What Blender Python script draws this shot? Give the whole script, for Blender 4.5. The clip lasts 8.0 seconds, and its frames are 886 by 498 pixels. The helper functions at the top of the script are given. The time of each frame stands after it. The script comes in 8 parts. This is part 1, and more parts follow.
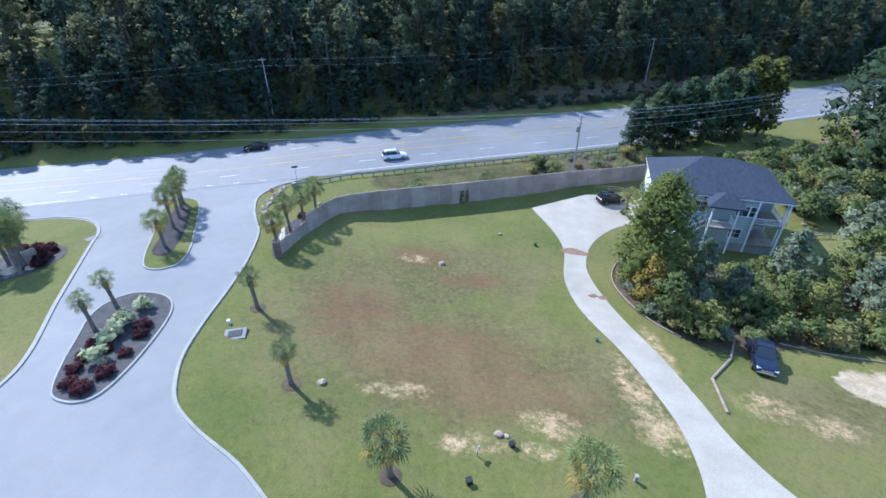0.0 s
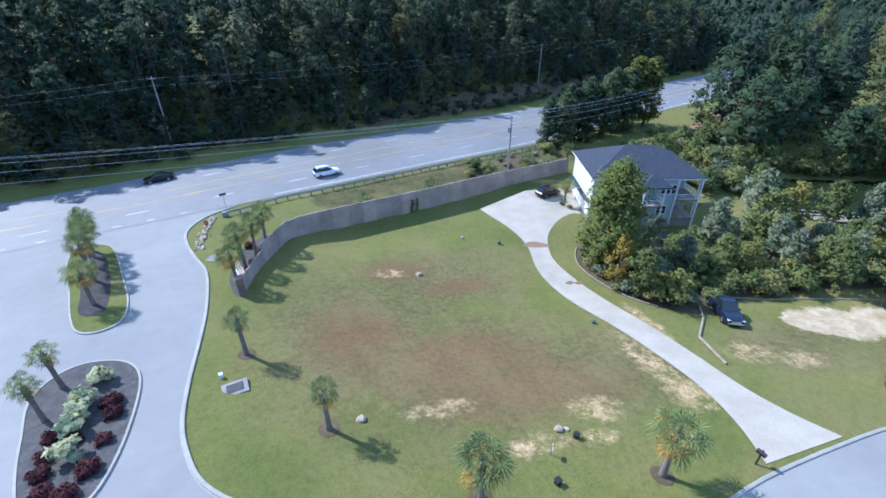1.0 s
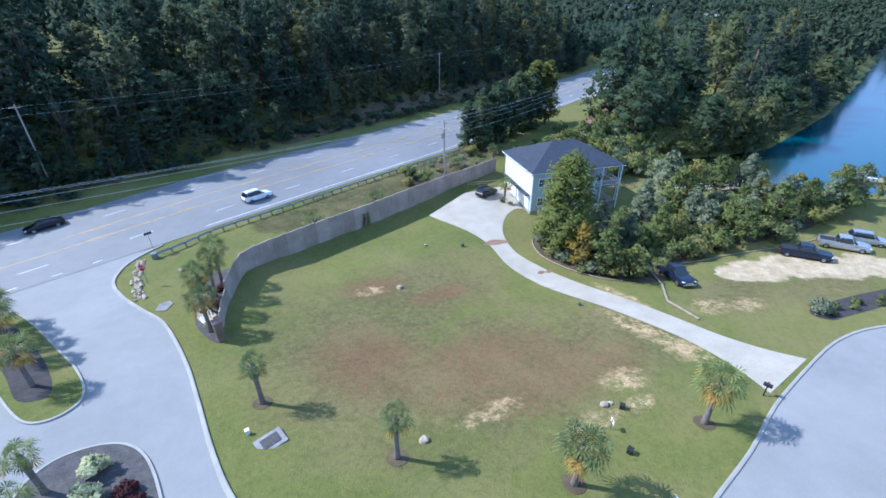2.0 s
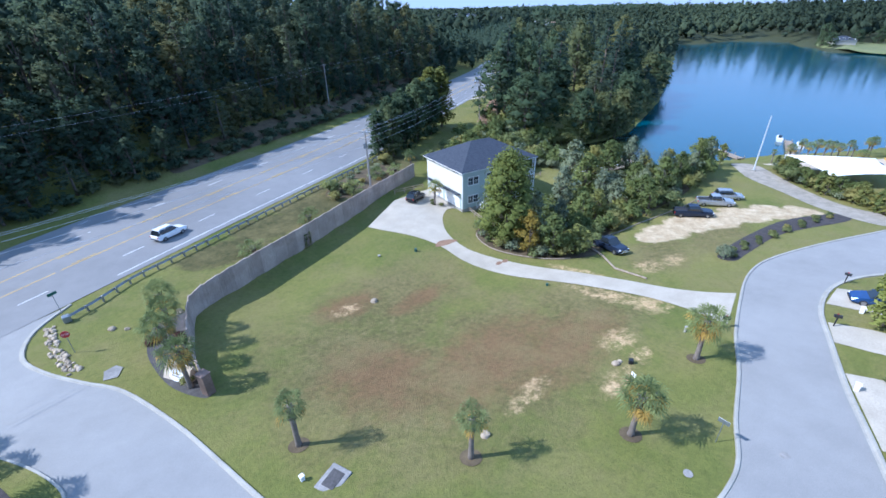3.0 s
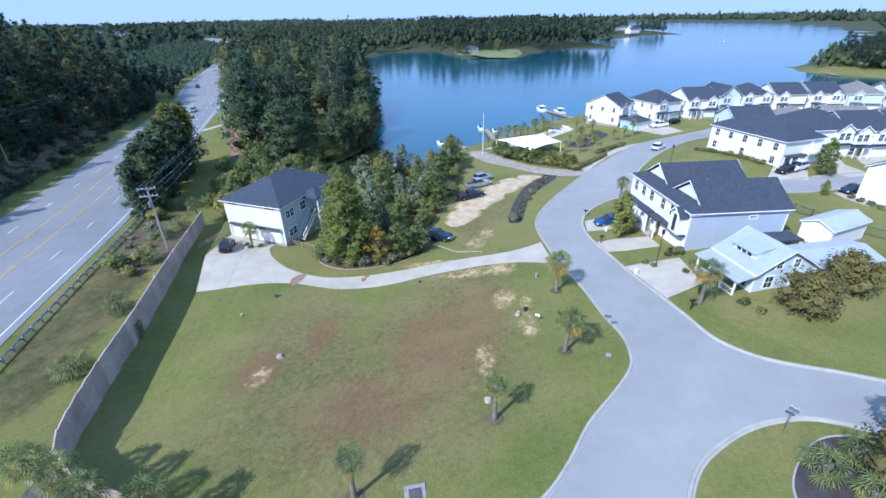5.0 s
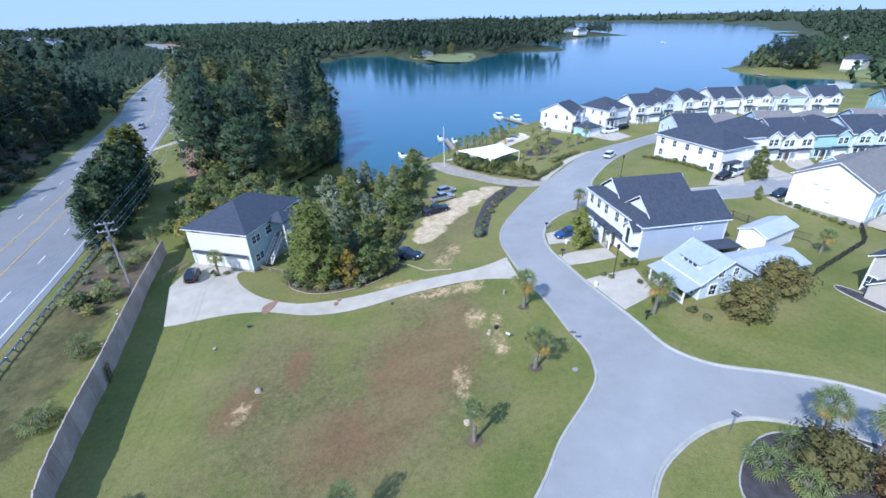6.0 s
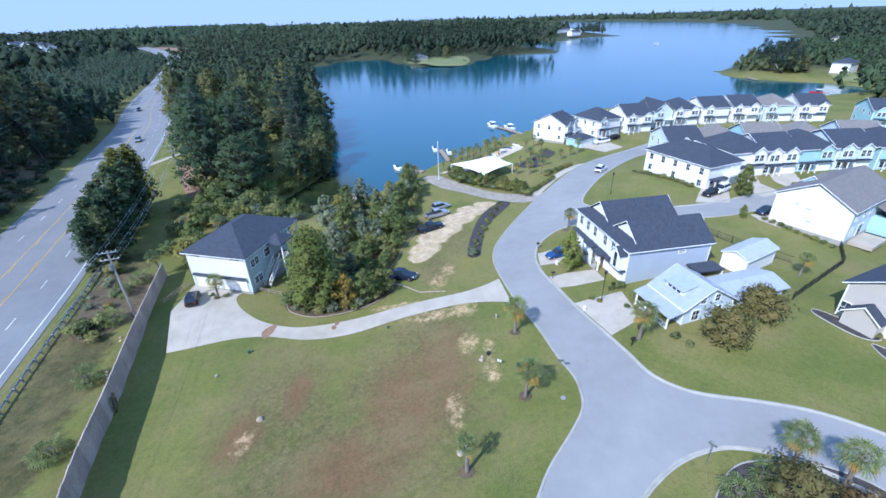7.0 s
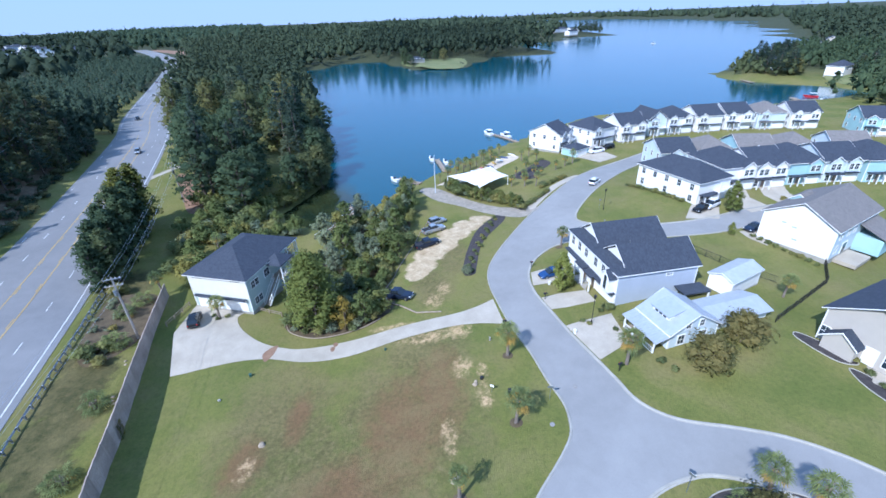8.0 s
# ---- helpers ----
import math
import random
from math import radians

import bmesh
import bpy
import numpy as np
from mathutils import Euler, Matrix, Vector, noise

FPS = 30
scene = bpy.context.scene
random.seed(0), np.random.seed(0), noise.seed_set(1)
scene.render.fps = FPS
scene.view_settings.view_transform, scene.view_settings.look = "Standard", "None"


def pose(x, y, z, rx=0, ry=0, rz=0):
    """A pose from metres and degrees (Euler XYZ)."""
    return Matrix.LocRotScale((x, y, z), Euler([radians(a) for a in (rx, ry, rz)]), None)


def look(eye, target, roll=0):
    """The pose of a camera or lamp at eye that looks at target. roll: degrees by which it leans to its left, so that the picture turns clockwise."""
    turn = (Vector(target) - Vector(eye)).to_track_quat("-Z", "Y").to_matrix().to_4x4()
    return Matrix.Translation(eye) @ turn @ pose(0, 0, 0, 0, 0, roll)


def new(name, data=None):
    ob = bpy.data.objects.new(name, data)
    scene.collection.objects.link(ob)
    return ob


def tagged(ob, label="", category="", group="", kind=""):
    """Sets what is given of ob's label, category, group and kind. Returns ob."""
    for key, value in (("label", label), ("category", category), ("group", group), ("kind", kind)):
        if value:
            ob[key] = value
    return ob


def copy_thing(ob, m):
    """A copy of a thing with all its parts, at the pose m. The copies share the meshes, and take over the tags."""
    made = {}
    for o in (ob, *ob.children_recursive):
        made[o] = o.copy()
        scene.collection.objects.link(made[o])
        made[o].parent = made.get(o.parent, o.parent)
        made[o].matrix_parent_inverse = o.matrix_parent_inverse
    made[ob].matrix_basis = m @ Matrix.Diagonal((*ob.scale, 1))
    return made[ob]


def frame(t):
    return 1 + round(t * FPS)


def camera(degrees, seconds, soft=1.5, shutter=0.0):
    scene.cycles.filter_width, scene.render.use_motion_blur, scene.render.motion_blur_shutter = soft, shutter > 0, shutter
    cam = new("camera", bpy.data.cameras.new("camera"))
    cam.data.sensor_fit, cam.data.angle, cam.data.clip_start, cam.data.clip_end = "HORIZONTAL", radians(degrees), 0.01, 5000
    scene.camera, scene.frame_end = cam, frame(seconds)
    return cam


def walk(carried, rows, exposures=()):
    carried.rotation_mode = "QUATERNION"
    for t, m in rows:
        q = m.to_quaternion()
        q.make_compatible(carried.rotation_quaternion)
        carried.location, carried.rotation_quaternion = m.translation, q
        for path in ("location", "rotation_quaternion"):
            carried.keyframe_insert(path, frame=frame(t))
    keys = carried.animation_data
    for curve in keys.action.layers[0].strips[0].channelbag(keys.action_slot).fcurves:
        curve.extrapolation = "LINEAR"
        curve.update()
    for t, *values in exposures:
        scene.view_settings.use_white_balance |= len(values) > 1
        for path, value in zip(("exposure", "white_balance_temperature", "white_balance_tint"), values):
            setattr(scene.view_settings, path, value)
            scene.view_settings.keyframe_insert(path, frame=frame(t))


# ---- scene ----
cam = camera(90.66, 8.0, soft=1.6)
PATH = [
    (0.0, 0.01, 0.15, 25.97, 0.01, -31.89, -0.6),
    (0.5, -5.03, 1.12, 25.56, -7.82, -31.28, -0.34),
    (1.0, -9.71, 2.4, 25.22, -15.99, -30.6, -0.39),
    (1.5, -14.47, 4.28, 25.12, -24.21, -30.1, -0.32),
    (3.0, -27.07, 12.67, 24.92, -49.44, -28.65, -1.15),
    (3.5, -30.99, 16.76, 25.56, -61.58, -28.49, -0.98),
    (4.0, -33.89, 20.85, 26.1, -74.95, -28.12, -1.02),
    (4.5, -35.7, 23.99, 26.86, -81.19, -28.01, -1.09),
    (5.0, -37.04, 26.32, 28.08, -87.3, -27.89, -1.19),
    (6.5, -37.47, 27.11, 33.68, -93.06, -27.91, -1.64),
    (7.0, -37.49, 26.55, 35.9, -93.17, -28.0, -1.85),
    (7.5, -37.49, 26.01, 38.13, -93.25, -28.1, -2.03),
    (8.0, -37.41, 25.69, 40.26, -93.25, -28.22, -2.25),
]
walk(cam, [(t, Matrix.Translation((x, y, z)) @ pose(0, 0, 0, 0, 0, yaw) @ pose(0, 0, 0, 90 + pitch) @ pose(0, 0, 0, 0, 0, roll))
           for t, x, y, z, yaw, pitch, roll in PATH],
     exposures=[(0.0, 1.1, 5200, 13), (1.5, 1.12, 5200, 13), (3.5, 1.1, 5250, 14), (5.0, 1.0, 5250, 14), (8.0, 0.97, 5200, 14)])

# ---- world, sun, exposure ----
SUN_AZ, SUN_EL = -47.0, 43.5
world = bpy.data.worlds.new("sky")
scene.world = world
world.use_nodes = True
wn = world.node_tree
sky = wn.nodes.new("ShaderNodeTexSky")
sky.sky_type = "NISHITA"
sky.sun_disc = False
sky.sun_elevation = radians(SUN_EL)
sky.sun_rotation = radians(SUN_AZ)
sky.air_density, sky.dust_density, sky.ozone_density = 0.7, 0.0, 5.0
tint = wn.nodes.new("ShaderNodeMix")
tint.data_type, tint.blend_type = "RGBA", "MULTIPLY"
tint.inputs[0].default_value = 1.0
tint.inputs[7].default_value = (0.57, 0.81, 1.12, 1)
wn.links.new(sky.outputs[0], tint.inputs[6])
clear = wn.nodes.new("ShaderNodeMix")
clear.data_type = "RGBA"
clear.inputs[0].default_value = 0.85
clear.inputs[7].default_value = (1.6, 2.45, 3.7, 1)
wn.links.new(tint.outputs[2], clear.inputs[6])
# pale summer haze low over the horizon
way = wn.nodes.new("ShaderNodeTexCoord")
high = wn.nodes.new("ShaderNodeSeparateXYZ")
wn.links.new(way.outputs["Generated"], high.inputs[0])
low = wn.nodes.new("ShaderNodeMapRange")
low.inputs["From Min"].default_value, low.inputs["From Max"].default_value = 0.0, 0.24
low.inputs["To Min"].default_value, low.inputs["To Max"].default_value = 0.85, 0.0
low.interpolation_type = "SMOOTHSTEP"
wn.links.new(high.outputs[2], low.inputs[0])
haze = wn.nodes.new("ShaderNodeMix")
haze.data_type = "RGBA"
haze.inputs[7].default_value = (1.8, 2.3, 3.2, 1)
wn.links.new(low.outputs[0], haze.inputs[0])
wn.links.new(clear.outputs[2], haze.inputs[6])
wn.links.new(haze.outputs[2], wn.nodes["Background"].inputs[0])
wn.nodes["Background"].inputs[1].default_value = 0.15
sun_data = bpy.data.lights.new("sun", "SUN")
sun_data.energy, sun_data.angle, sun_data.color = 3.2, radians(0.6), (1.0, 0.95, 0.87)
sun = new("sun", sun_data)
sx, sy = math.sin(radians(SUN_AZ)) * math.cos(radians(SUN_EL)), math.cos(radians(SUN_AZ)) * math.cos(radians(SUN_EL))
sun.matrix_world = look((sx * 100, sy * 100, math.sin(radians(SUN_EL)) * 100), (0, 0, 0))

# ---- materials ----
def material(name, rough=0.8, metal=0.0, spec=0.4):
    m = bpy.data.materials.new(name)
    m.use_nodes = True
    b = m.node_tree.nodes["Principled BSDF"]
    b.inputs["Roughness"].default_value = rough
    b.inputs["Metallic"].default_value = metal
    b.inputs["Specular IOR Level"].default_value = spec
    return m, m.node_tree, b


def node(tree, kind, **values):
    n = tree.nodes.new("ShaderNode" + kind)
    for key, value in values.items():
        if key in ("Scale", "Detail", "Roughness", "Distortion", "Randomness"):
            n.inputs[key].default_value = value
    return n


def noise_tex(tree, coord, scale, detail=4.0, rough=0.6):
    n = node(tree, "TexNoise", Scale=scale, Detail=detail, Roughness=rough)
    tree.links.new(coord, n.inputs["Vector"])
    return n.outputs["Fac"]


def ramp(tree, fac, stops):
    r = tree.nodes.new("ShaderNodeValToRGB")
    el = r.color_ramp.elements
    while len(el) < len(stops):
        el.new(0.5)
    for e, (p, c) in zip(el, stops):
        e.position, e.color = p, (*c, 1) if len(c) == 3 else c
    tree.links.new(fac, r.inputs[0])
    return r.outputs["Color"]


def mix(tree, fac, a, b, blend="MIX"):
    m = tree.nodes.new("ShaderNodeMix")
    m.data_type, m.blend_type = "RGBA", blend
    for sock, v in ((m.inputs[0], fac), (m.inputs[6], a), (m.inputs[7], b)):
        if isinstance(v, (int, float)):
            sock.default_value = v
        elif isinstance(v, tuple):
            sock.default_value = (*v, 1)
        else:
            tree.links.new(v, sock)
    return m.outputs[2]


def calc(tree, op, a, b=None, clamp=False):
    m = tree.nodes.new("ShaderNodeMath")
    m.operation, m.use_clamp = op, clamp
    for sock, v in zip(m.inputs, (a, b)):
        if v is None:
            continue
        if isinstance(v, (int, float)):
            sock.default_value = v
        else:
            tree.links.new(v, sock)
    return m.outputs[0]


def bump(tree, bsdf, height, strength=0.4, dist=0.05):
    b = tree.nodes.new("ShaderNodeBump")
    b.inputs["Strength"].default_value, b.inputs["Distance"].default_value = strength, dist
    tree.links.new(height, b.inputs["Height"])
    tree.links.new(b.outputs[0], bsdf.inputs["Normal"])


def coords(tree, kind="Object"):
    return tree.nodes.new("ShaderNodeTexCoord").outputs[kind]


def world_pos(tree):
    return tree.nodes.new("ShaderNodeNewGeometry").outputs["Position"]


def random_of(tree):
    return tree.nodes.new("ShaderNodeObjectInfo").outputs["Random"]


def two_tone(name, a, b, scale=2.0, fine=30.0, rough=0.8, metal=0.0, spec=0.4, relief=0.3, vary=0.0, dirt=0.25, where=None):
    """A colour that wanders between two tones, with a finer grain, stains and relief."""
    m, t, bs = material(name, rough, metal, spec)
    p = (where or world_pos)(t)
    big, small = noise_tex(t, p, scale, 5), noise_tex(t, p, fine, 3)
    c = ramp(t, big, [(0.3, a), (0.7, b)])
    c = mix(t, dirt, c, ramp(t, small, [(0.25, (0.45, 0.45, 0.45)), (0.75, (1.3, 1.3, 1.3))]), "MULTIPLY")
    if vary:
        v = ramp(t, random_of(t), [(0, (1 - vary,) * 3), (1, (1 + vary,) * 3)])
        c = mix(t, 1.0, c, v, "MULTIPLY")
    t.links.new(c, bs.inputs["Base Color"])
    if relief:
        bump(t, bs, small, relief, 0.03)
    return m


def grass_material():
    m, t, bs = material("lawn_grass", 0.9, 0, 0.25)
    p = world_pos(t)
    wide, mid, fine = noise_tex(t, p, 0.07, 5, 0.65), noise_tex(t, p, 0.5, 6, 0.7), noise_tex(t, p, 6.0, 4, 0.75)
    green = ramp(t, wide, [(0.3, (0.100, 0.122, 0.026)), (0.5, (0.152, 0.155, 0.040)), (0.7, (0.208, 0.184, 0.062))])
    sep = t.nodes.new("ShaderNodeSeparateXYZ")
    t.links.new(p, sep.inputs[0])

    def patches(spots, ragged, scale):
        """Uneven round patches, by middle and radii, torn at the edges by noise."""
        best = None
        for cx, cy, rx, ry in spots:
            ax = calc(t, "DIVIDE", calc(t, "SUBTRACT", sep.outputs[0], cx), rx)
            ay = calc(t, "DIVIDE", calc(t, "SUBTRACT", sep.outputs[1], cy), ry)
            v = calc(t, "SUBTRACT", 1.0, calc(t, "ADD", calc(t, "MULTIPLY", ax, ax), calc(t, "MULTIPLY", ay, ay)))
            best = v if best is None else calc(t, "MAXIMUM", best, v)
        torn = calc(t, "MULTIPLY", calc(t, "SUBTRACT", noise_tex(t, p, scale, 8, 0.75), 0.5), ragged)
        return calc(t, "ADD", best, torn)

    # thin stubble and reddish bare soil in the middle of the empty lot
    c = green
    thin = patches(((-9.0, 36.0, 12.0, 16.0), (1.0, 29.0, 17.0, 12.0), (13.0, 27.0, 8.0, 9.0), (2.0, 45.0, 14.0, 9.0), (33.0, 24.0, 9.0, 5.0), (46.0, 19.5, 13.0, 5.0)), 2.6, 0.35)
    stubble = ramp(t, noise_tex(t, p, 1.6, 6, 0.75), [(0.34, (0.080, 0.068, 0.028)), (0.48, (0.134, 0.108, 0.045)), (0.58, (0.172, 0.134, 0.060)), (0.70, (0.25, 0.19, 0.10))])
    c = mix(t, ramp(t, thin, [(0.0, (0, 0, 0)), (0.9, (0.78, 0.78, 0.78))]), c, stubble)
    soil = patches(((-1.0, 29.5, 11.0, 6.0), (3.5, 25.0, 9.0, 4.5), (-9.0, 35.0, 6.0, 8.0), (9.5, 23.5, 5.0, 2.8), (-3.0, 48.0, 5.0, 3.0), (4.0, 43.0, 6.0, 2.0)), 2.2, 0.5)
    c = mix(t, ramp(t, soil, [(0.05, (0, 0, 0)), (0.95, (0.82, 0.82, 0.82))]), c, ramp(t, mid, [(0.3, (0.140, 0.076, 0.038)), (0.7, (0.200, 0.118, 0.058))]))
    rank = patches(((-6, 70.5, 8, 4.5), (3, 73.2, 9, 5), (12, 75.8, 9, 5), (21, 78.4, 9, 5), (30, 81, 9, 5), (39, 83.6, 9, 5)), 1.8, 0.7)
    c = mix(t, ramp(t, rank, [(0.1, (0, 0, 0)), (0.55, (0.9, 0.9, 0.9))]), c, ramp(t, noise_tex(t, p, 1.2, 6, 0.75), [(0.35, (0.040, 0.042, 0.016)), (0.55, (0.082, 0.072, 0.028)), (0.7, (0.14, 0.105, 0.05))]))
    faded = ramp(t, noise_tex(t, p, 0.13, 6, 0.7), [(0.46, (0, 0, 0)), (0.70, (0.65, 0.65, 0.65))])
    c = mix(t, faded, c, (0.21, 0.170, 0.075))
    # bare sandy scars in the lot
    bare = patches(((-3.6, 47.4, 2.4, 1.3), (8.0, 21.0, 3.0, 1.8), (2.0, 18.9, 3.2, 1.3), (6.4, 18.6, 2.0, 1.0), (-3.9, 23.9, 3.4, 1.2), (16.2, 25.0, 1.8, 6.0), (16.6, 20.6, 2.6, 2.4), (27.0, 24.0, 3.4, 2.0), (31.0, 22.0, 3.0, 1.6), (21.0, 31.0, 1.2, 4.5)), 2.8, 1.3)
    broken = ramp(t, noise_tex(t, p, 0.8, 9, 0.8), [(0.44, (0.08, 0.08, 0.08)), (0.56, (1, 1, 1))])
    c = mix(t, calc(t, "MULTIPLY", ramp(t, bare, [(0.15, (0, 0, 0)), (1.0, (0.95, 0.95, 0.95))]), broken), c, ramp(t, noise_tex(t, p, 3.0, 5, 0.7), [(0.3, (0.36, 0.235, 0.12)), (0.65, (0.62, 0.44, 0.25))]))
    # the worn gravel parking and the tracks that lead to it
    worn = None
    for cx, cy, r in ((38.5, 27.0, 3.0), (42.0, 25.8, 4.2), (46.5, 24.0, 4.6), (51.0, 21.2, 4.8), (55.5, 17.6, 4.8), (59.5, 13.8, 4.6), (62.5, 10.6, 3.6)):
        ax = calc(t, "DIVIDE", calc(t, "SUBTRACT", sep.outputs[0], cx), r)
        ay = calc(t, "DIVIDE", calc(t, "SUBTRACT", sep.outputs[1], cy), r)
        s = calc(t, "SUBTRACT", 1.0, calc(t, "ADD", calc(t, "MULTIPLY", ax, ax), calc(t, "MULTIPLY", ay, ay)), clamp=True)
        worn = s if worn is None else calc(t, "MAXIMUM", worn, s)
    ragged = calc(t, "ADD", worn, calc(t, "MULTIPLY", calc(t, "SUBTRACT", noise_tex(t, p, 0.35, 8, 0.75), 0.5), 2.0))
    ragged = calc(t, "MULTIPLY", ramp(t, ragged, [(0.25, (0, 0, 0)), (0.5, (1, 1, 1))]), calc(t, "MULTIPLY", worn, 5.0, clamp=True))
    c = mix(t, ragged, c, ramp(t, noise_tex(t, p, 0.5, 7, 0.7), [(0.3, (0.32, 0.23, 0.13)), (0.55, (0.50, 0.39, 0.26)), (0.72, (0.60, 0.49, 0.35))]))
    # leaf litter of the forest far round the site
    fx, fy = calc(t, "SUBTRACT", sep.outputs[0], 30.0), calc(t, "SUBTRACT", sep.outputs[1], 0.0)
    fd = calc(t, "SQRT", calc(t, "ADD", calc(t, "MULTIPLY", fx, fx), calc(t, "MULTIPLY", fy, fy)))
    fd = calc(t, "DIVIDE", fd, 400.0)
    c = mix(t, ramp(t, fd, [(0.80, (0, 0, 0)), (0.95, (1, 1, 1))]), c, ramp(t, mid, [(0.3, (0.035, 0.045, 0.02)), (0.7, (0.07, 0.075, 0.035))]))
    clumps = ramp(t, noise_tex(t, p, 2.2, 5, 0.7), [(0.34, (0.62, 0.66, 0.58)), (0.5, (1, 1, 1)), (0.7, (1.22, 1.18, 1.1))])
    c = mix(t, 0.5, c, clumps, "MULTIPLY")
    c = mix(t, 0.35, c, ramp(t, fine, [(0.25, (0.35, 0.38, 0.3)), (0.75, (1.5, 1.5, 1.4))]), "MULTIPLY")
    t.links.new(c, bs.inputs["Base Color"])
    bump(t, bs, calc(t, "ADD", fine, mid), 0.7, 0.12)
    return m


def asphalt_material(name, a, b, cracks=0.35, rough=0.8, spec=0.3):
    m, t, bs = material(name, rough, 0, spec)
    p = world_pos(t)
    wide, mid, grain = noise_tex(t, p, 0.06, 5, 0.6), noise_tex(t, p, 0.6, 5, 0.6), noise_tex(t, p, 18.0, 3, 0.7)
    c = ramp(t, wide, [(0.3, a), (0.7, b)])
    c = mix(t, cracks, c, ramp(t, mid, [(0.3, (0.7, 0.7, 0.72)), (0.7, (1.15, 1.15, 1.15))]), "MULTIPLY")
    c = mix(t, 0.35, c, ramp(t, grain, [(0.3, (0.6, 0.6, 0.6)), (0.7, (1.3, 1.3, 1.3))]), "MULTIPLY")
    t.links.new(c, bs.inputs["Base Color"])
    bump(t, bs, grain, 0.25, 0.02)
    return m


def foliage_material(name, dark, light, turn=None, glow=0.22):
    m, t, bs = material(name, 0.8, 0, 0.12)
    p = world_pos(t)
    n = noise_tex(t, p, 0.8, 4, 0.7)
    c = ramp(t, n, [(0.3, dark), (0.72, light)])
    if turn:
        c = mix(t, ramp(t, random_of(t), [(0.62, (0, 0, 0)), (1.0, (0.8, 0.8, 0.8))]), c, turn)
    c = mix(t, 1.0, c, ramp(t, random_of(t), [(0, (0.75, 0.78, 0.8)), (1, (1.25, 1.2, 1.1))]), "MULTIPLY")
    isl = t.nodes.new("ShaderNodeNewGeometry").outputs["Random Per Island"]
    c = mix(t, 0.7, c, ramp(t, isl, [(0, (0.75, 0.77, 0.78)), (1, (1.28, 1.24, 1.2))]), "MULTIPLY")
    t.links.new(c, bs.inputs["Base Color"])
    tr = t.nodes.new("ShaderNodeBsdfTranslucent")
    t.links.new(c, tr.inputs[0])
    ms = t.nodes.new("ShaderNodeMixShader")
    ms.inputs[0].default_value = glow
    t.links.new(bs.outputs[0], ms.inputs[1])
    t.links.new(tr.outputs[0], ms.inputs[2])
    t.links.new(ms.outputs[0], t.nodes["Material Output"].inputs[0])
    return m


def siding_material(name, col, course=0.18):
    """Painted lap boards: a shadow line at each course, weathered slightly."""
    m, t, bs = material(name, 0.6, 0, 0.35)
    p = coords(t)
    sep = t.nodes.new("ShaderNodeSeparateXYZ")
    t.links.new(p, sep.inputs[0])
    w = calc(t, "FRACT", calc(t, "DIVIDE", sep.outputs[2], course))
    n = noise_tex(t, p, 0.7, 5)
    c = mix(t, 0.35, col, ramp(t, n, [(0.3, (0.85, 0.85, 0.85)), (0.7, (1.08, 1.08, 1.08))]), "MULTIPLY")
    t.links.new(c, bs.inputs["Base Color"])
    bump(t, bs, w, 0.5, 0.02)
    return m


def shingle_material(name, a, b):
    m, t, bs = material(name, 0.9, 0, 0.25)
    p = coords(t)
    br = node(t, "TexBrick", Scale=1.0)
    br.inputs["Brick Width"].default_value, br.inputs["Row Height"].default_value = 0.32, 0.16
    br.inputs["Mortar Size"].default_value = 0.004
    br.inputs["Color1"].default_value, br.inputs["Color2"].default_value = (*a, 1), (*b, 1)
    br.inputs["Mortar"].default_value = (*(v * 0.7 for v in a), 1)
    t.links.new(p, br.inputs["Vector"])
    n = noise_tex(t, p, 1.2, 6, 0.7)
    c = mix(t, 0.5, br.outputs["Color"], ramp(t, n, [(0.3, (0.75, 0.75, 0.78)), (0.7, (1.2, 1.2, 1.2))]), "MULTIPLY")
    t.links.new(c, bs.inputs["Base Color"])
    bump(t, bs, noise_tex(t, p, 9.0, 3), 0.4, 0.03)
    return m


def plain(name, col, rough=0.5, metal=0.0, spec=0.5):
    return two_tone(name, tuple(v * 0.92 for v in col), tuple(min(1, v * 1.06) for v in col), 1.5, 25.0, rough, metal, spec, 0.05, 0, 0.1, coords)


def water_material():
    m, t, bs = material("lake_water", 0.12, 0, 0.6)
    p = world_pos(t)
    n = noise_tex(t, p, 0.01, 4)
    open_water = ramp(t, n, [(0.35, (0.002, 0.056, 0.082)), (0.7, (0.004, 0.071, 0.102))])
    # the shallow inlet: silty green and brown, the trees' dark reflection painted in
    sep = t.nodes.new("ShaderNodeSeparateXYZ")
    t.links.new(p, sep.inputs[0])
    ax, ay = calc(t, "DIVIDE", calc(t, "SUBTRACT", sep.outputs[0], 78.0), 30.0), calc(t, "DIVIDE", calc(t, "SUBTRACT", sep.outputs[1], 56.0), 17.0)
    far = calc(t, "ADD", calc(t, "MULTIPLY", ax, ax), calc(t, "MULTIPLY", ay, ay))
    far = calc(t, "ADD", far, calc(t, "MULTIPLY", calc(t, "SUBTRACT", noise_tex(t, p, 0.08, 4), 0.5), 0.9))
    silt_and_reflection = ramp(t, noise_tex(t, p, 0.12, 4), [(0.35, (0.012, 0.022, 0.012)), (0.7, (0.038, 0.045, 0.014))])
    t.links.new(mix(t, ramp(t, far, [(0.45, (0, 0, 0)), (1.0, (1, 1, 1))]), silt_and_reflection, open_water), bs.inputs["Base Color"])
    w = node(t, "TexNoise", Scale=1.3, Detail=3.0, Roughness=0.6)
    t.links.new(p, w.inputs["Vector"])
    bump(t, bs, w.outputs["Fac"], 0.10, 0.06)
    return m


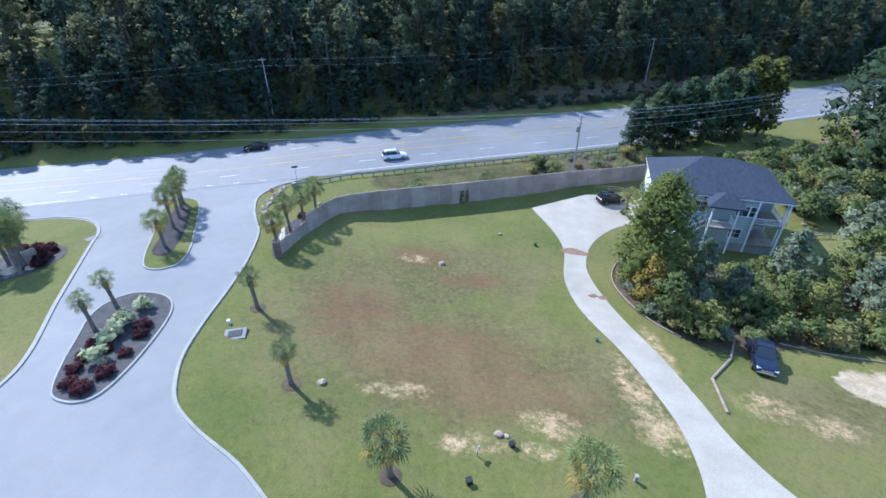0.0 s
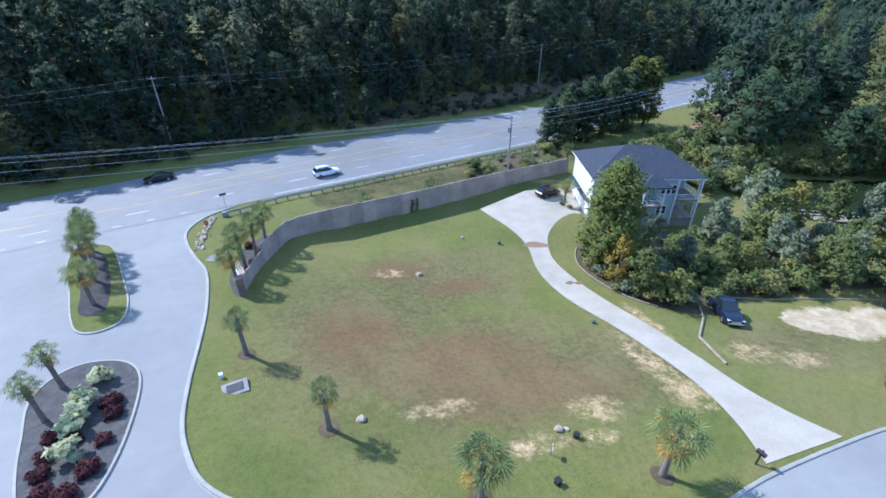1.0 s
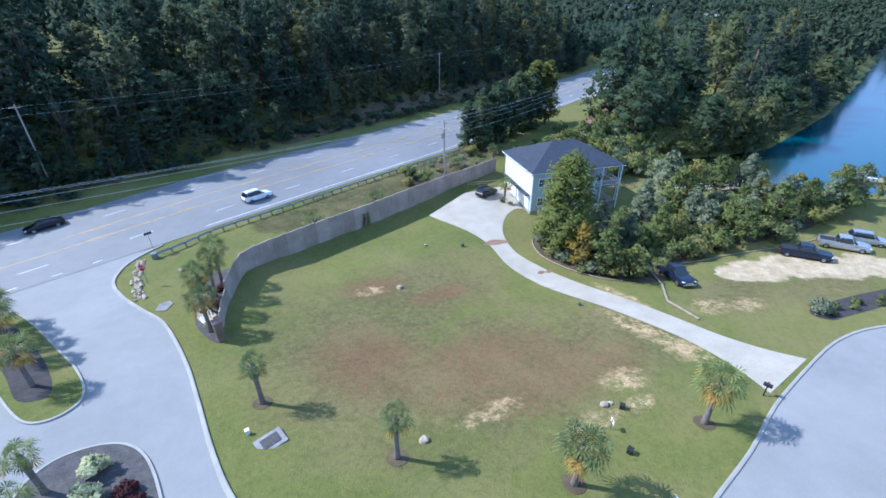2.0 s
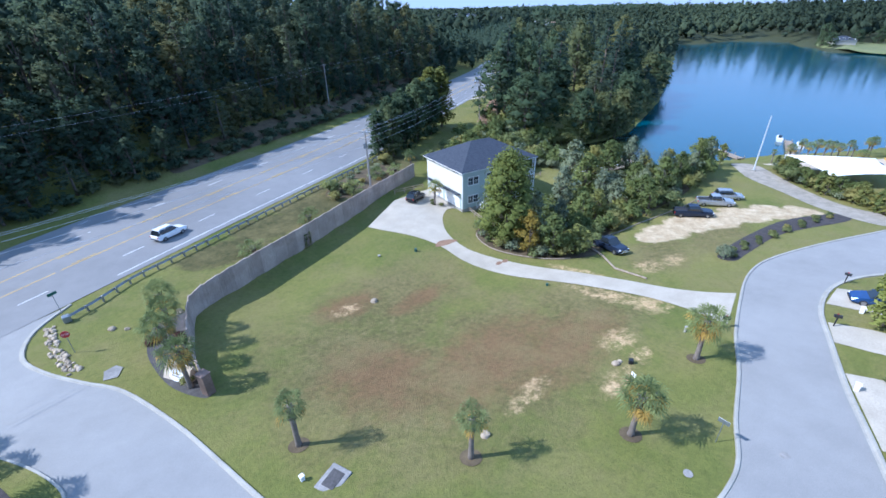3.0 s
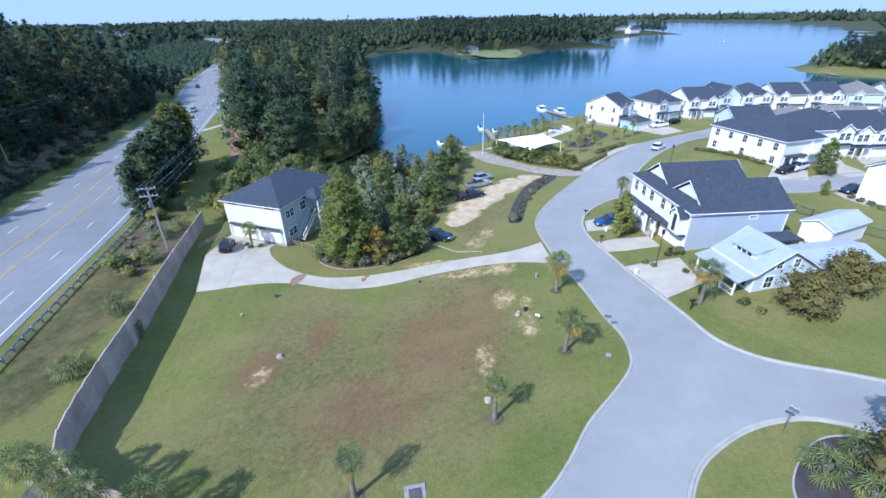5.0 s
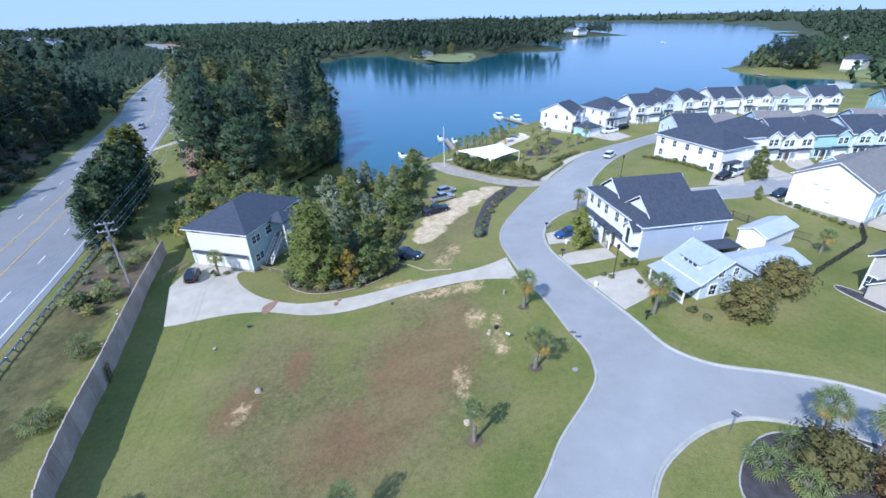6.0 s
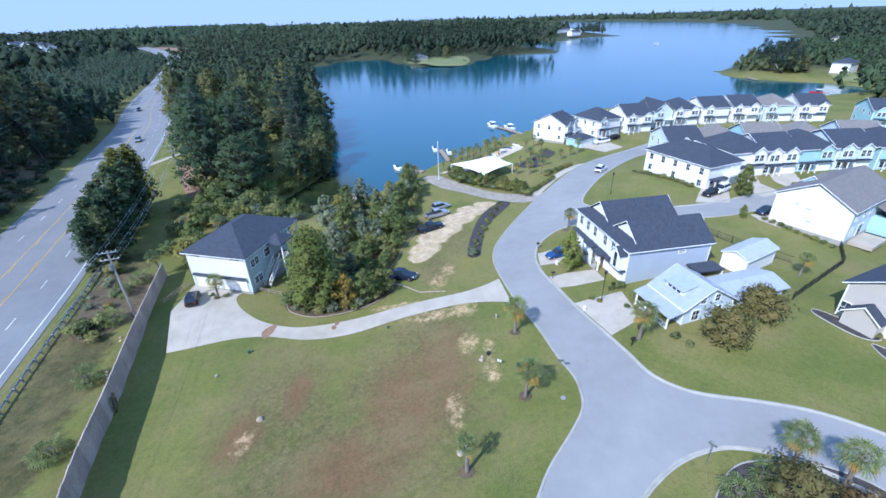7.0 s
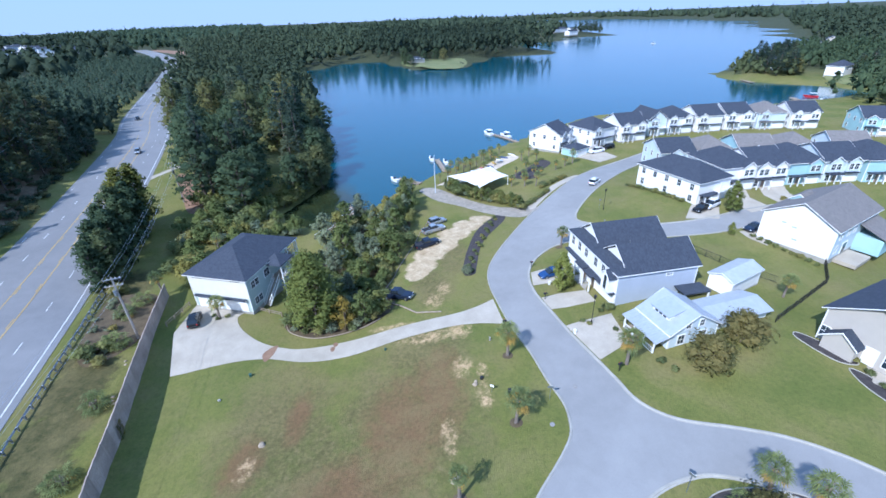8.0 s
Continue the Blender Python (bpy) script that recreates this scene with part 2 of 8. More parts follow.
def glass_material(name, col):
    m, t, bs = material(name, 0.06, 0, 0.8)
    n = noise_tex(t, world_pos(t), 0.6, 2)
    t.links.new(mix(t, n, tuple(v * 0.7 for v in col), tuple(v * 1.3 for v in col)), bs.inputs["Base Color"])
    return m


GRASS = grass_material()
ASPHALT = asphalt_material("street_asphalt", (0.235, 0.229, 0.220), (0.305, 0.297, 0.284), 0.22)
HIGHWAY = asphalt_material("highway_asphalt", (0.185, 0.182, 0.180), (0.235, 0.230, 0.226), 0.25, 0.62, 0.5)
CONCRETE = two_tone("drive_concrete", (0.37, 0.325, 0.255), (0.47, 0.415, 0.335), 0.35, 8.0, 0.85, dirt=0.3)
KERB = two_tone("kerb_concrete", (0.30, 0.285, 0.25), (0.39, 0.37, 0.325), 0.8, 10.0, 0.85)
MULCH = two_tone("dark_mulch", (0.035, 0.03, 0.03), (0.07, 0.06, 0.058), 1.5, 9.0, 0.95, relief=0.8)
GREYROCK = two_tone("grey_rock_mulch", (0.062, 0.058, 0.057), (0.115, 0.106, 0.102), 1.5, 7.0, 0.95, relief=0.8, dirt=0.6)
SAND = two_tone("sandy_gravel", (0.42, 0.34, 0.25), (0.58, 0.50, 0.40), 0.5, 6.0, 0.95, relief=0.4)
CLAY = two_tone("red_clay_soil", (0.20, 0.11, 0.07), (0.30, 0.19, 0.12), 0.4, 5.0, 0.95, relief=0.5)
ROCK = two_tone("river_stone", (0.30, 0.235, 0.165), (0.50, 0.41, 0.30), 1.2, 12.0, 0.85, vary=0.3)
WALLSTUCCO = two_tone("stained_wall_boards", (0.32, 0.25, 0.205), (0.47, 0.38, 0.32), 0.5, 7.0, 0.9, relief=0.4, dirt=0.4, vary=0.12)
WHITE_SIDING = siding_material("white_lap_siding", (0.80, 0.79, 0.77))
CREAM_SIDING = siding_material("cream_lap_siding", (0.70, 0.68, 0.60))
BLUE_SIDING = siding_material("pale_blue_lap_siding", (0.58, 0.66, 0.70))
GREEN_SIDING = siding_material("grey_green_lap_siding", (0.42, 0.49, 0.46))
AQUA_SIDING = siding_material("aqua_lap_siding", (0.38, 0.57, 0.60))
GREY_SIDING = siding_material("grey_lap_siding", (0.42, 0.46, 0.52))
BEIGE_SIDING = siding_material("beige_lap_siding", (0.48, 0.44, 0.38))
SHINGLE = shingle_material("dark_grey_shingles", (0.042, 0.051, 0.069), (0.058, 0.067, 0.086))
SHINGLE_BROWN = shingle_material("weathered_brown_shingles", (0.16, 0.15, 0.14), (0.21, 0.19, 0.175))
METALROOF = plain("pale_metal_roof", (0.46, 0.49, 0.53), 0.4, 0.35)
TRIM = plain("white_trim", (0.82, 0.82, 0.80), 0.5)
GLASS = glass_material("window_glass", (0.03, 0.045, 0.06))
CARGLASS = glass_material("car_glass", (0.015, 0.02, 0.025))
DARK = plain("dark_void", (0.02, 0.02, 0.022), 0.8)
BLACKMETAL = plain("black_metal", (0.03, 0.03, 0.032), 0.45, 0.3)
GALV = plain("galvanised_steel", (0.30, 0.33, 0.36), 0.45, 0.7)
WOOD = two_tone("weathered_timber", (0.22, 0.17, 0.12), (0.36, 0.29, 0.22), 1.5, 14.0, 0.85, where=coords)
POLEWOOD = two_tone("pole_timber", (0.27, 0.25, 0.23), (0.40, 0.37, 0.34), 1.0, 10.0, 0.9, where=coords)
BARK = two_tone("bark", (0.10, 0.08, 0.065), (0.19, 0.16, 0.13), 1.5, 9.0, 0.95, relief=0.7)
PALMBARK = two_tone("palm_bark", (0.14, 0.115, 0.095), (0.25, 0.21, 0.175), 2.0, 12.0, 0.95, relief=0.8)
PINE = foliage_material("pine_needles", (0.050, 0.085, 0.070), (0.106, 0.152, 0.110), (0.125, 0.148, 0.088), 0.55)
OAK = foliage_material("broad_leaves", (0.105, 0.14, 0.048), (0.225, 0.265, 0.095), (0.26, 0.235, 0.075), 0.4)
BUSH = foliage_material("shrub_leaves", (0.12, 0.152, 0.06), (0.26, 0.29, 0.12), (0.30, 0.25, 0.09), 0.4)
SAGE = foliage_material("sage_leaves", (0.15, 0.185, 0.115), (0.28, 0.315, 0.20), glow=0.36)
FROND = foliage_material("palm_fronds", (0.125, 0.165, 0.062), (0.26, 0.30, 0.125), glow=0.38)
DEADFROND = foliage_material("dry_palm_fronds", (0.33, 0.22, 0.06), (0.55, 0.37, 0.10), glow=0.35)
REDLEAF = foliage_material("burgundy_leaves", (0.05, 0.018, 0.024), (0.115, 0.045, 0.052))
PLUME = foliage_material("pampas_plumes", (0.50, 0.54, 0.30), (0.78, 0.78, 0.52), glow=0.45)
CREPE = foliage_material("turning_leaves", (0.19, 0.19, 0.075), (0.36, 0.31, 0.13), (0.36, 0.23, 0.13), 0.6)
WATER = water_material()
RED = plain("sign_red", (0.45, 0.02, 0.03), 0.4)
SIGNWHITE = plain("sign_white", (0.8, 0.8, 0.8), 0.4)
LINEWHITE = two_tone("road_paint_white", (0.62, 0.62, 0.62), (0.78, 0.78, 0.78), 0.7, 8.0, 0.7, dirt=0.4)
LINEYELLOW = two_tone("road_paint_yellow", (0.50, 0.33, 0.08), (0.62, 0.42, 0.12), 0.7, 8.0, 0.7, dirt=0.4)
TYRE = plain("tyre_rubber", (0.02, 0.02, 0.02), 0.85)
ALLOY = plain("alloy_wheel", (0.35, 0.36, 0.38), 0.35, 0.8)
CHROME = plain("chrome", (0.6, 0.62, 0.64), 0.15, 1.0)
LAMPGLASS = plain("headlamp_glass", (0.7, 0.72, 0.75), 0.15)
TAIL = plain("tail_lamp_red", (0.35, 0.02, 0.02), 0.25)
CANVAS = plain("white_canvas", (0.82, 0.81, 0.77), 0.7)
LAWN = two_tone("shore_lawn", (0.12, 0.15, 0.05), (0.20, 0.20, 0.085), 0.1, 1.5, 0.9, dirt=0.4)
LITTER = two_tone("leaf_litter", (0.075, 0.055, 0.032), (0.15, 0.112, 0.062), 0.8, 7.0, 0.95, relief=0.8, dirt=0.5)
CABLE = plain("pale_cable", (0.55, 0.57, 0.6), 0.5, 0.0)
WOODLEAF = foliage_material("forest_leaves", (0.052, 0.088, 0.060), (0.114, 0.162, 0.100), (0.15, 0.145, 0.064), 0.55)
LAKELEAF = foliage_material("lakeside_leaves", (0.052, 0.088, 0.050), (0.112, 0.156, 0.082), (0.16, 0.155, 0.06), 0.42)
HEROLEAF = foliage_material("sweetgum_leaves", (0.145, 0.18, 0.045), (0.29, 0.32, 0.095), glow=0.42)
# pine tones darkened: the wood's shade is put into the colour
WOODSHADE = foliage_material("deep_forest_leaves", (0.042, 0.073, 0.057), (0.090, 0.130, 0.090), None, 0.5)
TRACKGRAVEL = two_tone("worn_track_gravel", (0.24, 0.21, 0.165), (0.40, 0.35, 0.285), 0.8, 6.0, 0.95, relief=0.6, dirt=0.5)
GREYGRAVEL = two_tone("grey_gravel", (0.20, 0.19, 0.18), (0.34, 0.32, 0.30), 0.8, 6.0, 0.95, relief=0.6, dirt=0.5)
PIER = two_tone("dark_masonry", (0.17, 0.115, 0.09), (0.26, 0.18, 0.145), 0.8, 7.0, 0.9, relief=0.5, dirt=0.4)

# ---- helpers for meshes ----
from mathutils.geometry import delaunay_2d_cdt


def mesh_of(name, bm, mat, smooth=False):
    me = bpy.data.meshes.new(name)
    bm.normal_update()
    bm.to_mesh(me)
    bm.free()
    if smooth:
        me.polygons.foreach_set("use_smooth", [True] * len(me.polygons))
    me.materials.append(mat)
    return me


def part(name, bm, mat, parent=None, label="", smooth=False):
    ob = new(name, mesh_of(name, bm, mat, smooth))
    if parent:
        ob.parent = parent
    return tagged(ob, label)


def thing(name, m, label, category, group="", kind=""):
    ob = new(name)
    ob.empty_display_size = 0.2
    ob.matrix_world = m
    return tagged(ob, label, category, group, kind)


def raw_mesh(name, verts, faces, mat, smooth=False):
    me = bpy.data.meshes.new(name)
    me.from_pydata(verts, [], faces)
    if smooth:
        me.polygons.foreach_set("use_smooth", [True] * len(me.polygons))
    me.materials.append(mat)
    me.update()
    return me


def box(bm, x0, x1, y0, y1, z0, z1, m=None, bevel=0.0):
    vs = [bm.verts.new((x, y, z)) for z in (z0, z1) for y in (y0, y1) for x in (x0, x1)]
    fs = [bm.faces.new([vs[i] for i in q]) for q in ((0, 2, 3, 1), (4, 5, 7, 6), (0, 1, 5, 4), (2, 6, 7, 3), (0, 4, 6, 2), (1, 3, 7, 5))]
    if bevel:
        bmesh.ops.bevel(bm, geom=list({e for f in fs for e in f.edges}), offset=bevel, segments=1, affect="EDGES", profile=0.5)
    if m is not None:
        bmesh.ops.transform(bm, matrix=m, verts=[v for v in vs if v.is_valid])
    return vs


def boxed(x0, x1, y0, y1, z0, z1, bevel=0.0):
    bm = bmesh.new()
    box(bm, x0, x1, y0, y1, z0, z1, None, bevel)
    return bm


def tube(bm, path, radii, sides=8, cap=True):
    """A round bar along a path of points."""
    rings = []
    for i, p in enumerate(path):
        p = Vector(p)
        d = (Vector(path[min(i + 1, len(path) - 1)]) - Vector(path[max(i - 1, 0)])).normalized()
        q = d.to_track_quat("Z", "Y")
        r = radii[i] if isinstance(radii, (list, tuple)) else radii
        rings.append([bm.verts.new(p + q @ Vector((r * math.cos(a), r * math.sin(a), 0))) for a in (2 * math.pi * k / sides for k in range(sides))])
    for a, b in zip(rings, rings[1:]):
        for k in range(sides):
            bm.faces.new((a[k], a[(k + 1) % sides], b[(k + 1) % sides], b[k]))
    if cap:
        bm.faces.new(list(reversed(rings[0])))
        bm.faces.new(rings[-1])


def extruded(bm, outline, y0, y1, axis="y"):
    """A flat outline (a, b) pushed from y0 to y1 along an axis."""
    def at(a, b, y):
        return (a, y, b) if axis == "y" else (y, a, b) if axis == "x" else (a, b, y)
    lo, hi = [bm.verts.new(at(a, b, y0)) for a, b in outline], [bm.verts.new(at(a, b, y1)) for a, b in outline]
    n = len(outline)
    bm.faces.new(lo)
    bm.faces.new(list(reversed(hi)))
    for i in range(n):
        bm.faces.new((lo[(i + 1) % n], lo[i], hi[i], hi[(i + 1) % n]))
    bmesh.ops.recalc_face_normals(bm, faces=bm.faces[:])


# ---- the land ----
LAKE_Z = -8.5
# levels of the site every 20 m, from x = -60 to 120; one row for each y
LEVELS = {
    -60: [-3.6, -3.5, -2.9, -2.3, -2.5, -1.4, -0.1, -2.4, -4.9, -4.5],
    -40: [-3.5, -3.0, -1.4, 0.1, -0.3, 0.3, 1.0, -1.9, -5.2, -5.1],
    -20: [-3.4, -2.3, -0.0, 1.1, 0.9, 0.5, -0.7, -3.4, -6.2, -6.3],
    0: [-3.0, -1.3, 0.6, 0.4, -0.7, -2.4, -4.3, -6.6, -7.6, -6.6],
    20: [-2.4, -0.2, 0.2, -1.8, -3.5, -5.3, -6.1, -6.7, -6.1, -4.9],
    40: [-2.3, -0.8, -2.2, -4.9, -6.1, -7.4, -6.9, -5.4, -4.3, -3.8],
    60: [-3.1, -2.8, -3.5, -4.9, -6.1, -7.8, -7.8, -5.3, -3.8, -3.6],
    80: [-4.0, -3.9, -3.6, -3.9, -4.5, -5.5, -5.8, -4.6, -3.7, -3.6],
    100: [-3.8, -3.6, -3.2, -3.4, -3.4, -3.6, -3.8, -3.8, -3.7, -3.7],
    120: [-3.6, -3.2, -2.8, -3.1, -3.3, -3.4, -3.6, -3.7, -3.7, -3.7],
    140: [-3.6, -3.4, -3.2, -3.4, -3.5, -3.6, -3.7, -3.7, -3.6, -3.6],
}
LROWS = sorted(LEVELS)
LGRID = np.array([LEVELS[y] for y in LROWS])
SHORE = [(70.5, 58.5), (68.5, 52), (71, 45.5), (81, 38), (91, 32), (97, 26), (107, 19), (118, 8), (136, -6), (149, -22), (163, -32), (181, -60), (182, -94),
         (184, -135), (190, -175), (206, -244), (250, -240), (255, -218), (280, -204), (314, -217), (345, -252), (420, -360), (545, -501), (800, -659), (1250, -990),
         (1700, -1050), (2200, -1000), (2500, -800), (2700, -540), (2500, -400), (1500, -420), (930, -380), (890, -330), (830, -220), (720, -130), (610, -150), (574, -168), (545, -140),
         (541, -97), (503, -49), (450, -38), (418, -16), (432, 20), (498, 41), (573, 80), (520, 112), (470, 140), (367, 112), (254, 84), (164, 64), (110, 56), (96, 59), (88, 62), (80, 65), (75, 63)]


def catmull(p0, p1, p2, p3, t):
    return 0.5 * (2 * p1 + (p2 - p0) * t + (2 * p0 - 5 * p1 + 4 * p2 - p3) * t * t + (3 * p1 - p0 - 3 * p2 + p3) * t ** 3)


SHORE_A = np.array(SHORE, float)
SHORE_E = np.roll(SHORE_A, -1, 0) - SHORE_A


def lake_distance(x, y):
    """Metres to the shore line; positive over the water."""
    if x.size > 2000:
        return np.concatenate([lake_distance(a, b) for a, b in zip(np.array_split(x, x.size // 1000), np.array_split(y, x.size // 1000))])
    px, py = x[:, None] - SHORE_A[:, 0], y[:, None] - SHORE_A[:, 1]
    ex, ey = SHORE_E[:, 0], SHORE_E[:, 1]
    t = np.clip((px * ex + py * ey) / (ex * ex + ey * ey), 0, 1)
    best = np.sqrt(((px - t * ex) ** 2 + (py - t * ey) ** 2).min(1))
    cross = ((py < 0) != (py < ey)) & (px < ex * py / np.where(ey == 0, 1e-9, ey))
    return np.where(cross.sum(1) % 2 == 1, best, -best)


def smooth01(a, b, v):
    t = np.clip((v - a) / (b - a), 0, 1)
    return t * t * (3 - 2 * t)


def land(x, y):
    x, y = np.asarray(x, float), np.asarray(y, float)
    u, v = np.clip((x + 60) / 20, 0, LGRID.shape[1] - 1.001), np.clip((y - LROWS[0]) / 20, 0, len(LROWS) - 1.001)
    i, j = u.astype(int), v.astype(int)
    fu, fv = u - i, v - j
    rows = []
    for dj in (-1, 0, 1, 2):
        jj = np.clip(j + dj, 0, len(LROWS) - 1)
        rows.append(catmull(*[LGRID[jj, np.clip(i + di, 0, LGRID.shape[1] - 1)] for di in (-1, 0, 1, 2)], fu))
    z = catmull(*rows, fv)
    # the wooded hill beyond the highway, and the hollow along the lot's side of the wall
    beyond = y - (90 + 0.30 * x)
    z = z + 18.0 * smooth01(10, 62, beyond) * (1 - smooth01(95, 230, x)) * (1 - smooth01(60, 400, -x))
    by_wall = (y - 63.4 - 0.303 * (x + 2)) / 1.045
    z = z - 0.95 * smooth01(-14, -2.5, by_wall) * (1 - smooth01(-0.6, 1.2, by_wall)) * smooth01(-16, -6, x) * (1 - smooth01(14, 26, x))
    d = lake_distance(x, y)
    z = np.maximum(z, -8.15)
    z = z + smooth01(-12, 0, d) * (-8.3 - z)
    z = z + smooth01(0, 5, d) * (-10.5 - z)
    rise = smooth01(350, 1400, np.hypot(x - 50, y - 120)) * 6.0
    return z + np.where(d < 0, rise * smooth01(0, 120, -d), 0)


def gz(x, y):
    return float(land(np.array([x]), np.array([y]))[0])


def axis_steps(lo, hi, step, far):
    out, s, v = [], step, lo
    while v > -far:
        s *= 1.16
        v -= s
        out.append(v)
    out = out[::-1] + list(np.arange(lo, hi + 0.01, step))
    s, v = step, hi
    while v < far:
        s *= 1.16
        v += s
        out.append(v)
    return np.array(out)


gx, gy = axis_steps(-62, 122, 1.6, 4500), axis_steps(-62, 140, 1.6, 4500)
mx, my = np.meshgrid(gx, gy)
mz = land(mx.ravel(), my.ravel())
nx_, ny_ = len(gx), len(gy)
gfaces = [(j * nx_ + i, j * nx_ + i + 1, (j + 1) * nx_ + i + 1, (j + 1) * nx_ + i) for j in range(ny_ - 1) for i in range(nx_ - 1)]
ground = new("ground", raw_mesh("ground", np.column_stack([mx.ravel(), my.ravel(), mz]).tolist(), gfaces, GRASS, True))
tagged(ground, "mown lawn and dry grass over gently sloping ground", "ground", kind="structure")

bm = bmesh.new()
for q in [[(-200, -4500), (4500, -4500), (4500, 4500), (-200, 4500)]]:
    bm.faces.new([bm.verts.new((x, y, LAKE_Z)) for x, y in q])
tagged(part("lake_water", bm, WATER), "calm deep blue lake water", "water", kind="structure")


def rounded(points, closed=False, n=6):
    """A smooth curve through plan points."""
    out, k = [], len(points)
    for i in range(k if closed else k - 1):
        p = [points[(i + d) % k] if closed else points[min(max(i + d, 0), k - 1)] for d in (-1, 0, 1, 2)]
        for s in range(n):
            out.append(tuple(catmull(p[0][c], p[1][c], p[2][c], p[3][c], s / n) for c in (0, 1)))
    return out if closed else out + [tuple(points[-1])]


def offset_line(line, d):
    """The line moved d metres to its left."""
    out = []
    for i, p in enumerate(line):
        a, b = line[max(i - 1, 0)], line[min(i + 1, len(line) - 1)]
        l = math.hypot(b[0] - a[0], b[1] - a[1]) or 1
        out.append((p[0] - (b[1] - a[1]) / l * d, p[1] + (b[0] - a[0]) / l * d))
    return out


def inside(poly, x, y):
    hit = False
    for (ax, ay), (bx, by) in zip(poly, poly[1:] + poly[:1]):
        if (ay > y) != (by > y) and x < (bx - ax) * (y - ay) / (by - ay) + ax:
            hit = not hit
    return hit


def draped(name, outline, mat, lift=0.04, step=2.0):
    """A sheet laid over the land inside a plan outline."""
    pts = [Vector(p) for p in outline]
    n = len(pts)
    xs, ys = [p[0] for p in outline], [p[1] for p in outline]
    x = min(xs) + step / 2
    while x < max(xs):
        y = min(ys) + step / 2
        while y < max(ys):
            if inside(outline, x, y):
                pts.append(Vector((x, y)))
            y += step
        x += step
    vs, _, fs, *_ = delaunay_2d_cdt(pts, [(i, (i + 1) % n) for i in range(n)], [], 1, 1e-4)
    z = land([v.x for v in vs], [v.y for v in vs]) + lift
    me = raw_mesh(name, [(v.x, v.y, float(h)) for v, h in zip(vs, z)], fs, mat, True)
    ob = new(name, me)
    bm = bmesh.new()
    bm.from_mesh(me)
    bmesh.ops.recalc_face_normals(bm, faces=bm.faces[:])
    if sum(f.normal.z for f in bm.faces) < 0:
        bmesh.ops.reverse_faces(bm, faces=bm.faces[:])
    bm.to_mesh(me)
    bm.free()
    return ob


def strip(name, line, profile, mat, lift=0.0, closed=False, parent=None):
    """A bar along a plan line; profile: (metres to the left, height) pairs."""
    n = len(line)
    if closed:
        line = list(line)
        ext = [line[-1]] + line + [line[0]]
    offs = {}
    for d, _ in profile:
        offs[d] = offset_line(ext, d)[1:-1] if closed else offset_line(line, d)
    base = land([p[0] for p in line], [p[1] for p in line]) + lift
    bm = bmesh.new()
    rings = [[bm.verts.new((*offs[d][i], float(base[i]) + h)) for d, h in profile] for i in range(n)]
    for i in range(n if closed else n - 1):
        a, b = rings[i], rings[(i + 1) % n]
        for k in range(len(profile) - 1):
            bm.faces.new((a[k], b[k], b[k + 1], a[k + 1]))
    bmesh.ops.recalc_face_normals(bm, faces=bm.faces[:])
    if sum(f.normal.z for f in bm.faces) < 0:
        bmesh.ops.reverse_faces(bm, faces=bm.faces[:])
    return part(name, bm, mat, parent)


# ---- roads ----
HWAY = rounded([(-220, 25), (-160, 44), (-100, 61), (-50, 75.2), (-3.8, 89.0), (40, 101.6), (100, 121.5), (170, 147), (230, 175), (363, 227), (490, 278), (590, 322), (680, 378), (800, 455), (900, 528)], n=8)
HALF = 10.2
hw_outline = offset_line(HWAY, HALF + 0.9) + offset_line(HWAY, -HALF - 0.9)[::-1]
tagged(draped("road_highway", hw_outline, HIGHWAY, 0.06, 6.0), "wide pale asphalt highway with painted lanes", "road", kind="structure")

KERB_LOT = rounded([(-23.5, 71.2), (-27.3, 68.0), (-28.9, 63.5), (-28.0, 59.0), (-26.2, 54.6), (-24.3, 50.4), (-23.0, 43), (-22.5, 37), (-22.15, 31.4), (-21.6, 26.8), (-20.7, 23.8), (-19.2, 21),
                    (-16.5, 18.7), (-13, 16.4), (-9.4, 13.2), (-6.5, 11), (-4, 10.3), (-1.5, 10.2), (2.3, 10.9), (8.5, 11.6), (14.5, 12.7), (20.8, 13.3)], n=4)
KERB_LAKE = rounded([(20.8, 13.3), (29.5, 13.7), (36.5, 12.4), (44.9, 8.1), (53.8, 2.4), (59, -1), (69, -8.6), (79, -16.8), (86.4, -23.8), (97.3, -36.8), (113.3, -62.2)], n=4)
KERB_SOUTH = rounded([(-20, -22), (-16.6, -19), (-13.6, -16), (-11.6, -13.5), (-9.6, -10.2), (-8, -6), (-6.2, -0.9), (-3.3, 1.9), (0.8, 2.9), (5.3, 3.9), (10.7, 5.1), (18, 6.2), (23.8, 6.9),
                      (30.1, 6.2), (35.3, 3.6), (39.3, -1.0), (39.8, -5.5), (37.5, -12), (35.4, -19), (35.0, -26), (35.8, -33), (38.4, -41), (46, -62), (50, -75)], n=4)
KERB_LAWN = rounded([(54.6, -72), (51, -62), (46.2, -46), (42.6, -35.5), (41.0, -27), (41.6, -20), (44.5, -13.8), (48.5, -10.2), (52.5, -10.3), (59.2, -14.4), (69.8, -22.8), (82.4, -34.5), (94, -46), (106.1, -58.5)], n=4)
KERB_CORNER = rounded([(-27, -16), (-21.5, -12), (-17, -8), (-14.2, -4.5), (-12.9, -1), (-12.8, 1.6), (-13.6, 4.8), (-15.3, 8), (-17.4, 10.5), (-20.5, 12.2), (-25, 12.4), (-31, 11), (-38, 7), (-48, 0)], n=4)
